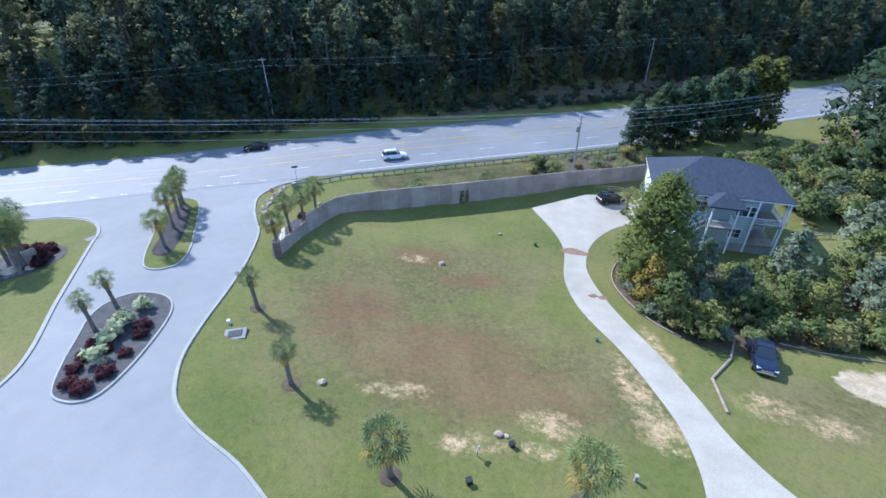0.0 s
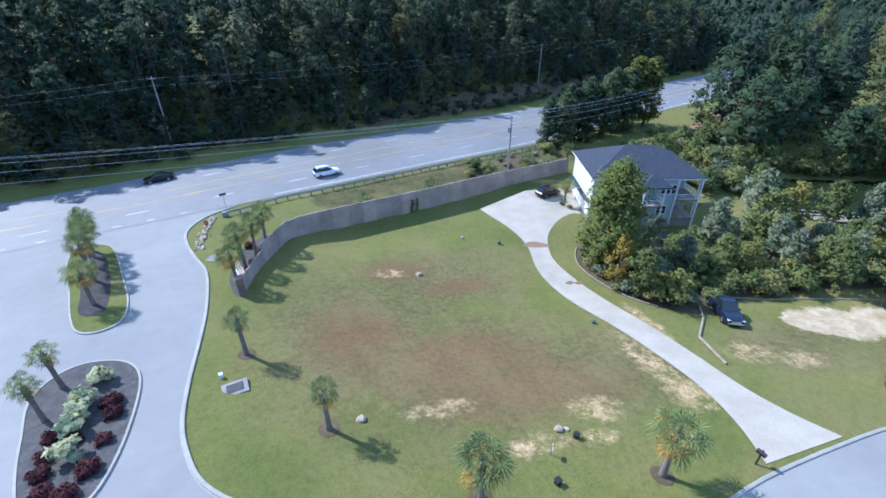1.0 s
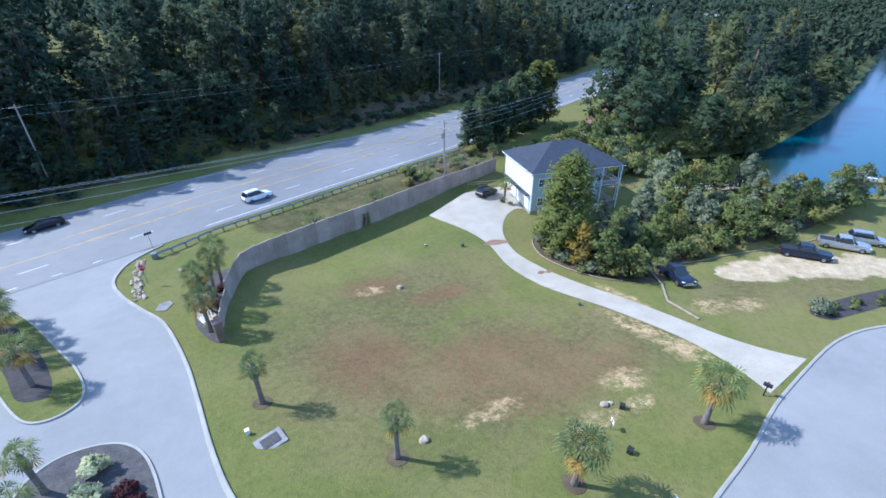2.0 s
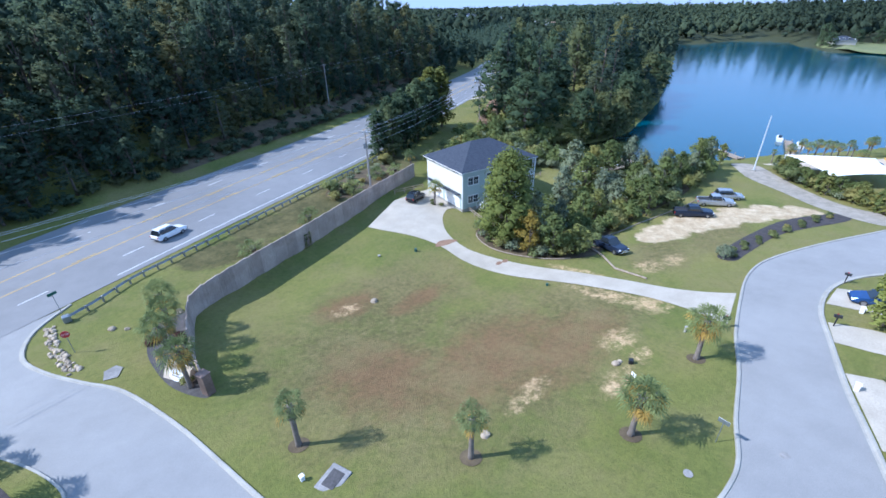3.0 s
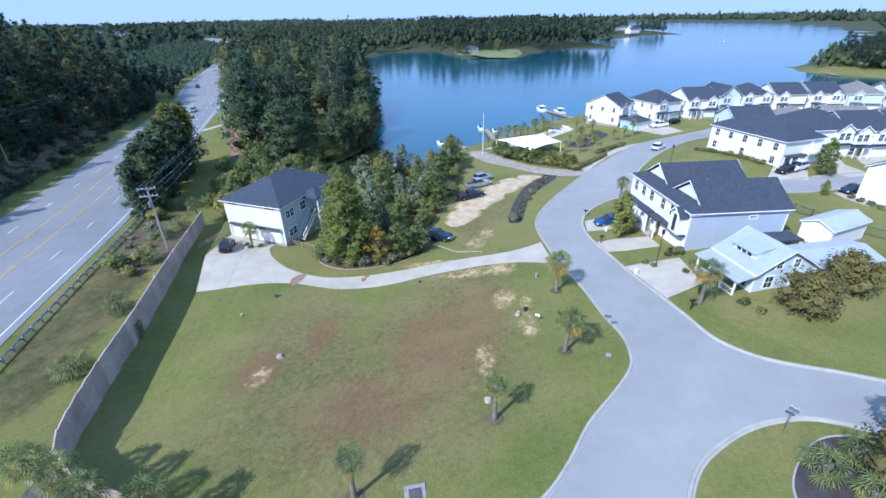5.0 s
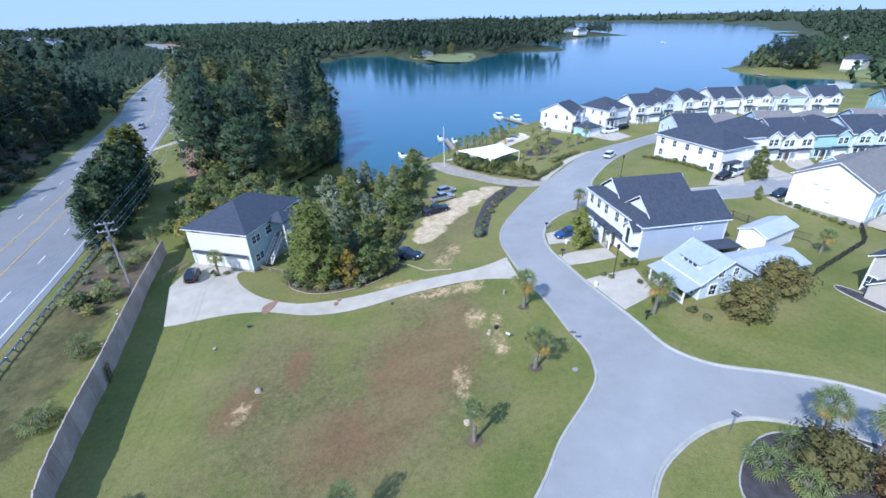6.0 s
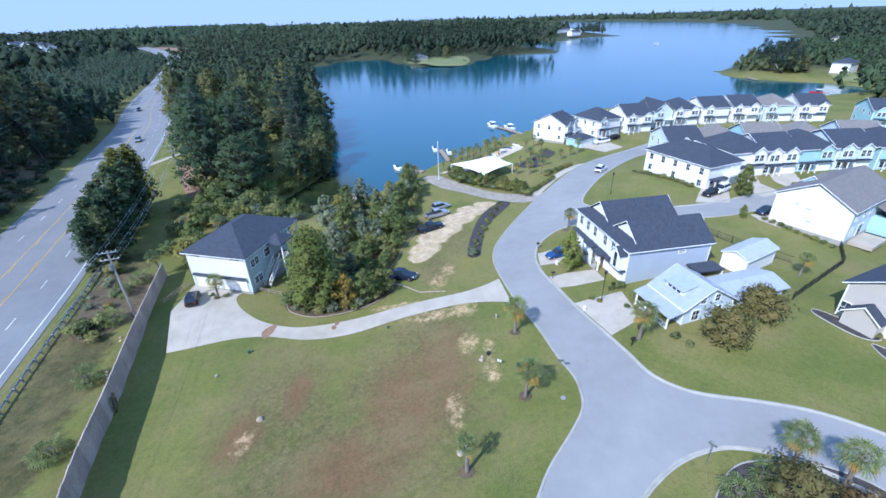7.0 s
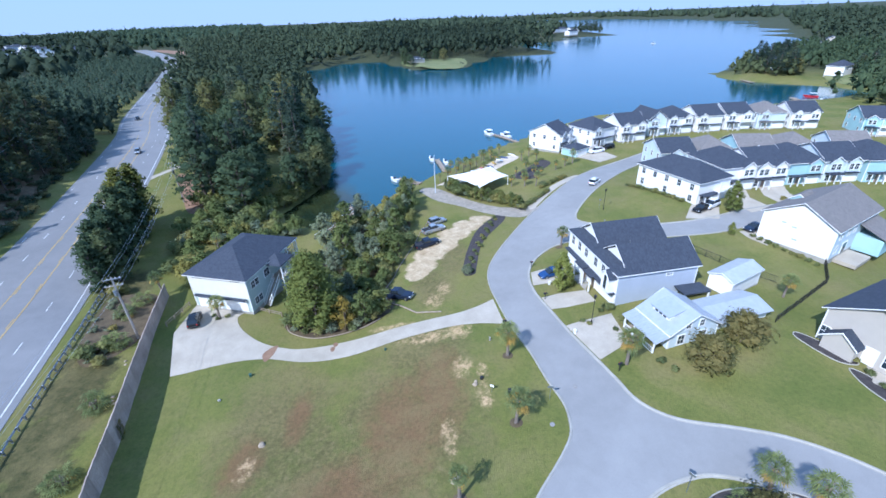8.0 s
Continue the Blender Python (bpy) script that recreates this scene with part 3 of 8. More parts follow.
KERB_WEST = rounded([(-56, 8), (-46, 13.5), (-38.5, 17.5), (-34.2, 21), (-33.4, 23.5), (-34.3, 27), (-37.1, 33.1), (-40.3, 40.6), (-42.9, 46.3), (-44.7, 50), (-47.5, 53.2), (-51.6, 55.3), (-58, 55.6), (-75, 51), (-92, 46)], n=4)
near_edge = [p for p in offset_line(HWAY, -HALF - 0.7) if -92 < p[0] < -24]
street = KERB_LOT + KERB_LAKE[1:] + KERB_LAWN[::-1] + KERB_SOUTH[::-1] + KERB_CORNER + KERB_WEST + near_edge
tagged(draped("road_street", street, ASPHALT, 0.03, 2.5), "smooth blue-grey asphalt neighbourhood street", "road", kind="structure")
PROFILE = [(-0.30, 0.035), (-0.13, 0.05), (-0.08, 0.14), (0.06, 0.155), (0.14, 0.14), (0.18, -0.1)]
for i, (line, flip) in enumerate(((KERB_LOT, 1), (KERB_LAKE, 1), (KERB_SOUTH, -1), (KERB_LAWN, -1), (KERB_CORNER, -1), (KERB_WEST, -1))):
    kerb = strip("kerb", line if flip > 0 else line, [(d * (1 if i < 2 else (-1 if i in (2,) else -1)), h) for d, h in PROFILE], KERB)
    tagged(kerb, "pale concrete kerb and gutter beside the street", "kerb", kind="structure")

DRIVE_L = rounded([(14.6, 64.6), (16.0, 57.5), (16.6, 51.2), (15.0, 44.2), (15.2, 37.8), (17.0, 30.7), (17.8, 24.5), (17.9, 20.5), (17.2, 16.8), (15.9, 13.6)], n=5)
DRIVE_R = rounded([(31.3, 58.6), (29.4, 59.6), (25.5, 57.6), (21.3, 53.3), (19.0, 48.6), (18.4, 44.5), (19.2, 37.5), (20.6, 30.6), (21.2, 25), (21.5, 20.5), (22.4, 17.0), (23.8, 14.0)], n=5)
drive = draped("driveway", [(34.4, 68.6), (24.5, 68.4)] + DRIVE_L + DRIVE_R[::-1], CONCRETE, 0.05, 1.6)
tagged(drive, "curving pale concrete driveway with a wide parking pad", "driveway", kind="structure")

# ---- plants ----
OCT_V = np.array([(1, 0, 0), (-1, 0, 0), (0, 1, 0), (0, -1, 0), (0, 0, 1), (0, 0, -1)], float)
OCT_F = np.array([(0, 2, 4), (2, 1, 4), (1, 3, 4), (3, 0, 4), (2, 0, 5), (1, 2, 5), (3, 1, 5), (0, 3, 5)])


def unit(v):
    return v / (np.linalg.norm(v, axis=-1, keepdims=True) + 1e-6)


class Cloud:
    """Collects foliage: small rough cores and many leaf sprays round them, shaded softly by the crown's shape."""

    def __init__(self, seed):
        self.r, self.lumps, self.sprays, self.heart = np.random.RandomState(seed), [], [], (0, 0, 5)

    def lump(self, c, rad, squash=1.0, rough=0.3):
        self.lumps.append((*c, rad, squash, rough, *self.heart))

    def leaves(self, c, rad, count, size, squash=1.0, droop=0.0):
        self.sprays.append((*c, rad, size, squash, droop, count, *self.heart))

    def built(self):
        """All points, the faces of the cores and of the leaves, and the normals."""
        r, up = self.r, np.array((0, 0, 1.0))
        q = np.array(self.lumps).reshape(-1, 9)
        k = q[:, None, 3:4] * (1 + q[:, None, 5:6] * r.uniform(-1, 1, (len(q), 6, 1)))
        ball = OCT_V[None] * k
        ball[:, :, 2] *= q[:, None, 4]
        ball += q[:, None, :3]
        core = unit(0.6 * unit(ball - q[:, None, 6:9]) + 0.4 * OCT_V[None])
        tri = (OCT_F[None] + 6 * np.arange(len(q))[:, None, None]).reshape(-1, 3)
        s = np.array(self.sprays).reshape(-1, 11)
        s = np.repeat(s, s[:, 7].astype(int), axis=0)
        m = len(s)
        d = unit(r.normal(0, 1, (m, 3)) + up * 0.2)
        out = d * s[:, 3:4] * r.uniform(0.35, 1.2, (m, 1)) ** 0.75
        out[:, 2] *= s[:, 5]
        p = s[:, :3] + out
        a = r.normal(0, 1, (m, 3)) * (1, 1, 0.6)
        a = unit(a - d * (a * d).sum(1, keepdims=True) * 0.5)
        w = unit(np.cross(a, d * 0.7 + r.normal(0, 0.5, (m, 3)) + up * 0.3))
        soft = unit(0.8 * unit(p - s[:, 8:11]) + 0.4 * d + up * 0.2 + r.normal(0, 0.3, (m, 3)))
        w *= np.sign((np.cross(w, a) * soft).sum(1, keepdims=True) + 1e-9)
        z = s[:, 4:5] * r.uniform(0.55, 1.35, (m, 1))
        leaf = np.stack([p - a * z * 0.6, p + w * z * 0.40, p + a * z - up * s[:, 6:7] * z, p - w * z * 0.40], 1)
        quad = np.arange(4 * m).reshape(-1, 4) + 6 * len(q)
        normals = np.concatenate([core.reshape(-1, 3), np.repeat(soft, 4, axis=0)])
        return np.concatenate([ball.reshape(-1, 3), leaf.reshape(-1, 3)]), tri, quad, normals

    def mesh(self, name, mat):
        me = bpy.data.meshes.new(name)
        v, tri, quad, normals = self.built()
        me.vertices.add(len(v))
        me.vertices.foreach_set("co", v.ravel().astype(np.float32))
        me.loops.add(tri.size + quad.size)
        me.loops.foreach_set("vertex_index", np.concatenate([tri.ravel(), quad.ravel()]).astype(np.int32))
        me.polygons.add(len(tri) + len(quad))
        starts = np.concatenate([np.arange(len(tri)) * 3, tri.size + np.arange(len(quad)) * 4])
        me.polygons.foreach_set("loop_start", starts.astype(np.int32))
        me.update(calc_edges=True)
        me.polygons.foreach_set("use_smooth", np.ones(len(tri) + len(quad), bool))
        me.normals_split_custom_set_from_vertices(normals.tolist())
        me.materials.append(mat)
        return me


def trunk_mesh(name, h, r, seed, limbs=(), mat=None, lean=0.03, sides=7):
    rnd = random.Random(seed)
    bm = bmesh.new()
    lx, ly = rnd.uniform(-lean, lean), rnd.uniform(-lean, lean)
    path = [(lx * h * t * t + rnd.uniform(-0.05, 0.05), ly * h * t * t + rnd.uniform(-0.05, 0.05), h * t - 0.3 * (t == 0)) for t in (0, 0.12, 0.35, 0.6, 0.85, 1)]
    tube(bm, path, [r * 1.35, r, r * 0.85, r * 0.65, r * 0.35, r * 0.1], sides)
    for z, (dx, dy, dz), lr in limbs:
        base = Vector((lx * h * (z / h) ** 2, ly * h * (z / h) ** 2, z))
        tip = base + Vector((dx, dy, dz))
        tube(bm, [base, base.lerp(tip, 0.5) + Vector((0, 0, 0.12 * dz + 0.1)), tip], [lr, lr * 0.7, lr * 0.25], 4)
    return mesh_of(name, bm, mat or BARK, True)


def pine_tree(seed, h, spread, density=1.0):
    """Loblolly pine: a bare lower trunk, level whorls of needle clumps, a ragged top."""
    r = random.Random(seed)
    cl, limbs = Cloud(seed), []
    z = h * r.uniform(0.16, 0.3)
    while z < h * 0.97:
        t = (z / h - 0.3) / 0.7
        reach = spread * (1 - t) ** 0.75 * r.uniform(0.75, 1.15) + 0.35
        k = max(2, int((4 if t < 0.7 else 3) * density))
        a0 = r.uniform(0, 6.3)
        for i in range(k):
            a = a0 + 6.283 * i / k + r.uniform(-0.5, 0.5)
            d = reach * r.uniform(0.55, 1.0)
            c = (d * math.cos(a), d * math.sin(a), z + r.uniform(-0.4, 0.6))
            rad = (0.55 + 0.28 * reach) * r.uniform(0.75, 1.2)
            cl.heart = (0, 0, z - 1.5)
            cl.lump(c, rad * 0.5, 0.6)
            cl.leaves(c, rad * 1.05, int(22 * density), 0.58, 0.65)
            limbs.append((max(z - 0.5, 1), (c[0] * 0.9, c[1] * 0.9, 0.4), 0.07))
        z += h * r.uniform(0.055, 0.085)
    cl.lump((0, 0, h * 0.96), 0.5, 1.4)
    cl.leaves((0, 0, h * 0.97), 0.6, 14, 0.5, 1.4)
    return trunk_mesh("trunk", h * 0.97, h * 0.012 + 0.06, seed, limbs[::3]), cl.mesh("crown", PINE)


def broad_tree(seed, h, spread, low=0.25, mat=None, leaf=0.5, clumps=22, per=34, bark=None):
    """A broadleaf tree: limbs that fork from the trunk and a lumpy crown with gaps."""
    r = random.Random(seed)
    cl, limbs = Cloud(seed), []
    for i in range(clumps):
        t = (i + 0.5) / clumps
        z = h * (low + (0.97 - low) * t ** 0.85)
        prof = math.sin(math.pi * min(1, (0.18 + 0.82 * t) ** 0.9)) ** 0.6
        d = spread * prof * r.uniform(0.35, 0.95)
        a = i * 2.4 + r.uniform(-0.4, 0.4)
        c = (d * math.cos(a), d * math.sin(a), z + r.uniform(-0.05, 0.05) * h)
        rad = spread * r.uniform(0.26, 0.42) * (0.75 + 0.5 * prof) * 0.9
        cl.heart = (0, 0, h * (low * 0.6 + 0.4 * t))
        cl.lump(c, rad * 0.55, 0.85)
        cl.leaves(c, rad * 1.08, int(per * 1.08), leaf * 0.95, 0.9, 0.2)
        if i % 2 == 0:
            limbs.append((max(0.4, z * 0.55), (c[0] * 0.85, c[1] * 0.85, z * 0.35), 0.03 + h * 0.006))
    return trunk_mesh("trunk", h * 0.8, h * 0.014 + 0.05, seed, limbs, bark), cl.mesh("crown", mat or OAK)


def shrub(seed, h, spread, mat, leaf=0.3, clumps=9, per=26):
    r = random.Random(seed)
    cl, limbs = Cloud(seed), []
    for i in range(clumps):
        a, d = i * 2.4, spread * math.sqrt((i + 0.3) / clumps) * 0.8
        z = h * r.uniform(0.4, 0.8) * (1 - 0.4 * (d / spread) ** 2)
        c = (d * math.cos(a), d * math.sin(a), z)
        rad = spread * r.uniform(0.32, 0.48)
        cl.heart = (0, 0, h * 0.1)
        cl.lump(c, min(rad, z) * 0.55, 0.9)
        cl.leaves(c, min(rad, z * 0.9), int(per * 0.95), leaf * 1.0, 0.95)
        limbs.append((0.1, (c[0] * 0.8, c[1] * 0.8, z * 0.7), 0.03))
    return trunk_mesh("stem", h * 0.5, 0.05, seed, limbs[::3], None, 0.03, 5), cl.mesh("foliage", mat)


def crown(cl, r, x, y, g, h, w, n, leaf, size=None):
    """One forest tree of a mass: a tapering, lopsided stack of small clumps."""
    lean, full = r.uniform(0, 6.3), r.uniform(0.75, 1.2)
    pointed = r.random() < 0.6
    for i in range(n):
        t = i / (n - 1)
        prof = (1 - 0.75 * t) if pointed else math.sin(math.pi * (0.25 + 0.68 * t)) ** 0.7
        k = w * full * prof * r.uniform(0.75, 1.2)
        a = lean + i * 2.4
        off = 0.55 * k * (1 - 0.7 * t)
        c = (x + off * math.cos(a), y + off * math.sin(a), g + h * (0.3 + 0.66 * t))
        cl.heart = (x, y, g + h * (0.1 + 0.5 * t))
        cl.lump(c, k * 0.5, 1.3, 0.35)
        cl.leaves(c, k * (0.66 if size else 0.82), int(leaf * 1.3), (size or k * 0.36) * 0.92, 1.3)


def grow(name, meshes, label, category, group=""):
    """One plant with its stem and crown, off stage, to be copied."""
    ob = thing(name, Matrix.Identity(4), label, category, group)
    for me in meshes:
        p = new(me.name, me)
        p.parent = ob
    return ob


def remove(ob):
    for o in (*ob.children_recursive, ob):
        bpy.data.objects.remove(o)


def stand(x, y, scale=1.0, turn=0.0, sink=0.0, sz=None):
    return Matrix.LocRotScale((x, y, gz(x, y) - sink), Euler((0, 0, turn)), (scale, scale, sz or scale))


def planted(ob, x, y, scale=1.0, turn=0.0, sz=None, label=""):
    c = copy_thing(ob, stand(x, y, scale, turn, 0.05, sz))
    c.matrix_basis = stand(x, y, scale, turn, 0.05, sz)
    return tagged(c, label)


def highway_y(x, side):
    """y of the highway's edge at x; side +1 far, -1 near."""
    line = offset_line(HWAY, side * (HALF + 0.9))
    for a, b in zip(line, line[1:]):
        if a[0] <= x <= b[0]:
            return a[1] + (b[1] - a[1]) * (x - a[0]) / (b[0] - a[0])
    return line[-1][1]


rnd = random.Random(11)
PINES = [grow("pine_tree", pine_tree(s, h, w), "tall dark green pine at the edge of the wood", "tree", "pines beyond the highway") for s, h, w in ((1, 21, 3.5), (2, 24, 3.9), (3, 19, 3.3), (4, 26, 4.3))]
BROADS = [grow("oak_tree", broad_tree(s, h, w, 0.1, WOODLEAF, 0.5, 34, 32), "broadleaf tree with dense green crown in the wood", "tree", "broadleaf trees in the wood") for s, h, w in ((21, 19, 4.4), (22, 17, 4.0), (23, 22, 4.8))]
LOW = [grow("young_tree", broad_tree(s, h, w, 0.08, WOODLEAF, 0.5, 14, 26), "bushy young tree at the wood's edge", "tree", "young trees at the wood's edge") for s, h, w in ((31, 6, 2.4), (32, 7.5, 2.6))]

# the wood beyond the highway: its front rows tree by tree
def set_back(x):
    """How far a brushy slope holds the wood off the highway's verge."""
    return 6.0 * float(smooth01(0, 30, x) * (1 - smooth01(85, 125, x)))


x = -92.0
while x < 150:
    e = highway_y(x, 1) + set_back(x)
    for row, (dist, size) in enumerate(((7.6, 0.36), (11.0, 0.5), (15.5, 0.66), (21.0, 0.8), (28.0, 0.9), (35.5, 0.95))):
        px, py = x + rnd.uniform(-2.2, 2.2) + row * 1.7, e + dist + rnd.uniform(-1.9, 1.9) - 3.0 * min(1, max(0, x - 80) / 40)
        k = rnd.random()
        src = rnd.choice(LOW) if row == 0 and k < 0.6 else rnd.choice(BROADS) if k < (0.85 if row < 2 else 0.72) else rnd.choice(PINES)
        s = size * rnd.uniform(0.78, 1.2)
        planted(src, px, py, 1.0 if src in LOW else s * 0.5 + 0.45, rnd.uniform(0, 6.3), rnd.uniform(0.8, 1.1) if src in LOW else s)
    x += 4.9 + max(0, x) * 0.014
# the depth of the wood, as one mass of crowns
mass = Cloud(77)
x = -215.0
while x < 640:
    e = highway_y(x, 1)
    d = 43.0 + set_back(x) if -92 < x < 150 else 5.5
    while d < (250 if x < 345 else 120):
        px, py = x + rnd.uniform(-3, 3), e + d + rnd.uniform(-3, 3)
        fall = min(1.0, max(0.0, (x - 170) / 130))
        h = rnd.uniform(17, 25) * (1 - 0.5 * fall) * (0.55 + 0.45 * min(1, d / 40))
        close = d < 95 and x < 220
        crown(mass, rnd, px, py, gz(px, py), h, rnd.uniform(3.2, 4.6) if x < 250 else 3.2, 9 if close else 5 if x < 250 else 4, 22 if close else 9, 0.85 if close else None)
        d += 6.5 + d * 0.05
    x += 6.0 if x < 160 else 8.0
wood = tagged(new("woodland", mass.mesh("woodland", WOODSHADE)), "dense dark pine and hardwood forest beyond the highway", "forest", kind="stuff")

# ---- houses ----
def roof_solid(w, d, h, over, rise, kind, thick=0.2):
    """A closed roof: hip, or gables whose ridge runs along x or y."""
    bm = bmesh.new()
    x0, x1, y0, y1 = -over, w + over, -over, d + over
    if kind == "hip":
        if w >= d:
            k = (y1 - y0) / 2
            ridge = [(x0 + k, (y0 + y1) / 2), (x1 - k, (y0 + y1) / 2)]
        else:
            k = (x1 - x0) / 2
            ridge = [((x0 + x1) / 2, y0 + k), ((x0 + x1) / 2, y1 - k)]
        if math.dist(*ridge) < 0.3:
            ridge[1] = (ridge[1][0] + 0.3, ridge[1][1])
    else:
        # two sloping slabs that meet at the ridge, open under the overhang
        a0, a1, b0, b1, ax = (y0, y1, x0, x1, "x") if kind == "gable_x" else (x0, x1, y0, y1, "y")
        am, z = (a0 + a1) / 2, h - 0.06
        extruded(bm, [(a0, z), (a0, z + thick), (am, h + rise), (a1, z + thick), (a1, z), (am, h + rise - thick - 0.02)], b0, b1, ax)
        return bm
    lo = [bm.verts.new((x, y, h - 0.06)) for x, y in ((x0, y0), (x1, y0), (x1, y1), (x0, y1))]
    mid = [bm.verts.new((v.co.x, v.co.y, h - 0.06 + thick)) for v in lo]
    a, b = [bm.verts.new((x, y, h + rise)) for x, y in ridge]
    along_x = abs(ridge[0][0] - ridge[1][0]) > abs(ridge[0][1] - ridge[1][1])
    bm.faces.new(lo[::-1])
    for i in range(4):
        bm.faces.new((lo[i], lo[(i + 1) % 4], mid[(i + 1) % 4], mid[i]))
    m0, m1, m2, m3 = mid
    if along_x:
        for f in ((m0, m1, b, a), (m1, m2, b), (m2, m3, a, b), (m3, m0, a)):
            bm.faces.new(f)
    else:
        for f in ((m0, m1, a), (m1, m2, b, a), (m2, m3, b), (m3, m0, a, b)):
            bm.faces.new(f)
    bmesh.ops.recalc_face_normals(bm, faces=bm.faces[:])
    return bm


def fascia(ob, w, d, h, over, t=0.14):
    """The white boards that run round the eaves."""
    x0, x1, y0, y1 = -over - 0.03, w + over + 0.03, -over - 0.03, d + over + 0.03
    for a in ((x0, x1, y0, y0 + 0.05), (x0, x1, y1 - 0.05, y1), (x0, x0 + 0.05, y0 + 0.05, y1 - 0.05), (x1 - 0.05, x1, y0 + 0.05, y1 - 0.05)):
        part("fascia", boxed(*a, h - 0.1, h - 0.1 + t), TRIM, ob)


def face_matrix(face, w, d):
    """Local frame of a wall: x along it to the right as seen from outside, y inwards, z up."""
    return {"front": pose(0, 0, 0), "back": pose(w, d, 0, 0, 0, 180), "left": pose(0, d, 0, 0, 0, -90), "right": pose(w, 0, 0, 0, 0, 90)}[face]


def window(ob, m, u, z, ww=1.0, hh=1.4, mat=None, bars=1):
    """A trimmed sash with a recessed pane and glazing bars."""
    bm, t = bmesh.new(), 0.11
    for a in ((-t, ww + t, z + hh, z + hh + t), (-t, ww + t, z - t, z), (-t, 0, z, z + hh), (ww, ww + t, z, z + hh)):
        box(bm, u + a[0], u + a[1], -0.07, 0.02, a[2], a[3], m)
    box(bm, u, u + ww, -0.035, -0.005, z + hh / 2 - 0.03, z + hh / 2 + 0.03, m)
    for i in range(bars):
        x = u + ww * (i + 1) / (bars + 1)
        box(bm, x - 0.02, x + 0.02, -0.03, -0.005, z, z + hh / 2 - 0.03, m)
        box(bm, x - 0.02, x + 0.02, -0.03, -0.005, z + hh / 2 + 0.03, z + hh, m)
    fr = part("window", bm, TRIM, ob)
    bm = bmesh.new()
    box(bm, u, u + ww, -0.02, -0.004, z, z + hh, m)
    part("pane", bm, GLASS, fr)
    return fr


def panel_door(ob, m, name, u, z, ww, hh, mat, rows=4, cols=2):
    """A door or garage door with raised panels in a trim frame."""
    bm = bmesh.new()
    box(bm, u, u + ww, -0.05, 0.0, z, z + hh, m)
    dr = part(name, bm, mat, ob)
    cw, ch = ww / cols, hh / rows
    bm = bmesh.new()
    box(bm, 0.08, cw - 0.08, -0.075, -0.05, 0.07, ch - 0.07)
    shared = mesh_of("panel", bm, mat)
    for i in range(cols):
        for j in range(rows):
            p = new("panel", shared)
            p.parent = dr
            p.matrix_basis = m @ pose(u + i * cw, 0, z + j * ch)
    bm = bmesh.new()
    for a in ((-0.12, 0, z, z + hh + 0.12), (ww, ww + 0.12, z, z + hh + 0.12), (0, ww, z + hh, z + hh + 0.12)):
        box(bm, u + a[0], u + a[1], -0.09, 0.0, a[2], a[3], m)
    part("door_frame", bm, TRIM, dr)
    return dr


def post(ob, x, y, z0, z1, s=0.1, name="post", mat=None):
    return part(name, boxed(x - s, x + s, y - s, y + s, z0, z1, 0.015), mat or TRIM, ob)


def railing(ob, a, b, z, h=0.95, mat=None):
    """A rail with balusters between two plan points."""
    bm = bmesh.new()
    l = math.dist(a, b)
    m = Matrix.Translation((a[0], a[1], 0)) @ Matrix.Rotation(math.atan2(b[1] - a[1], b[0] - a[0]), 4, "Z")
    box(bm, 0, l, -0.04, 0.04, z + h - 0.07, z + h, m)
    box(bm, 0, l, -0.03, 0.03, z + 0.1, z + 0.16, m)
    n = max(2, int(l / 0.2))
    for i in range(n + 1):
        box(bm, i * l / n - 0.018, i * l / n + 0.018, -0.018, 0.018, z + 0.16, z + h - 0.07, m)
    return part("railing", bm, mat or TRIM, ob)


def corner_boards(ob, w, d, h):
    for x in (0, w):
        for y in (0, d):
            sx_, sy_ = (-0.03 if x == 0 else 0.03), (-0.03 if y == 0 else 0.03)
            part("corner_board", boxed(min(x + sx_, x - sx_ * 4), max(x + sx_, x - sx_ * 4), min(y + sy_, y - sy_ * 4), max(y + sy_, y - sy_ * 4), 0, h - 0.1), TRIM, ob)


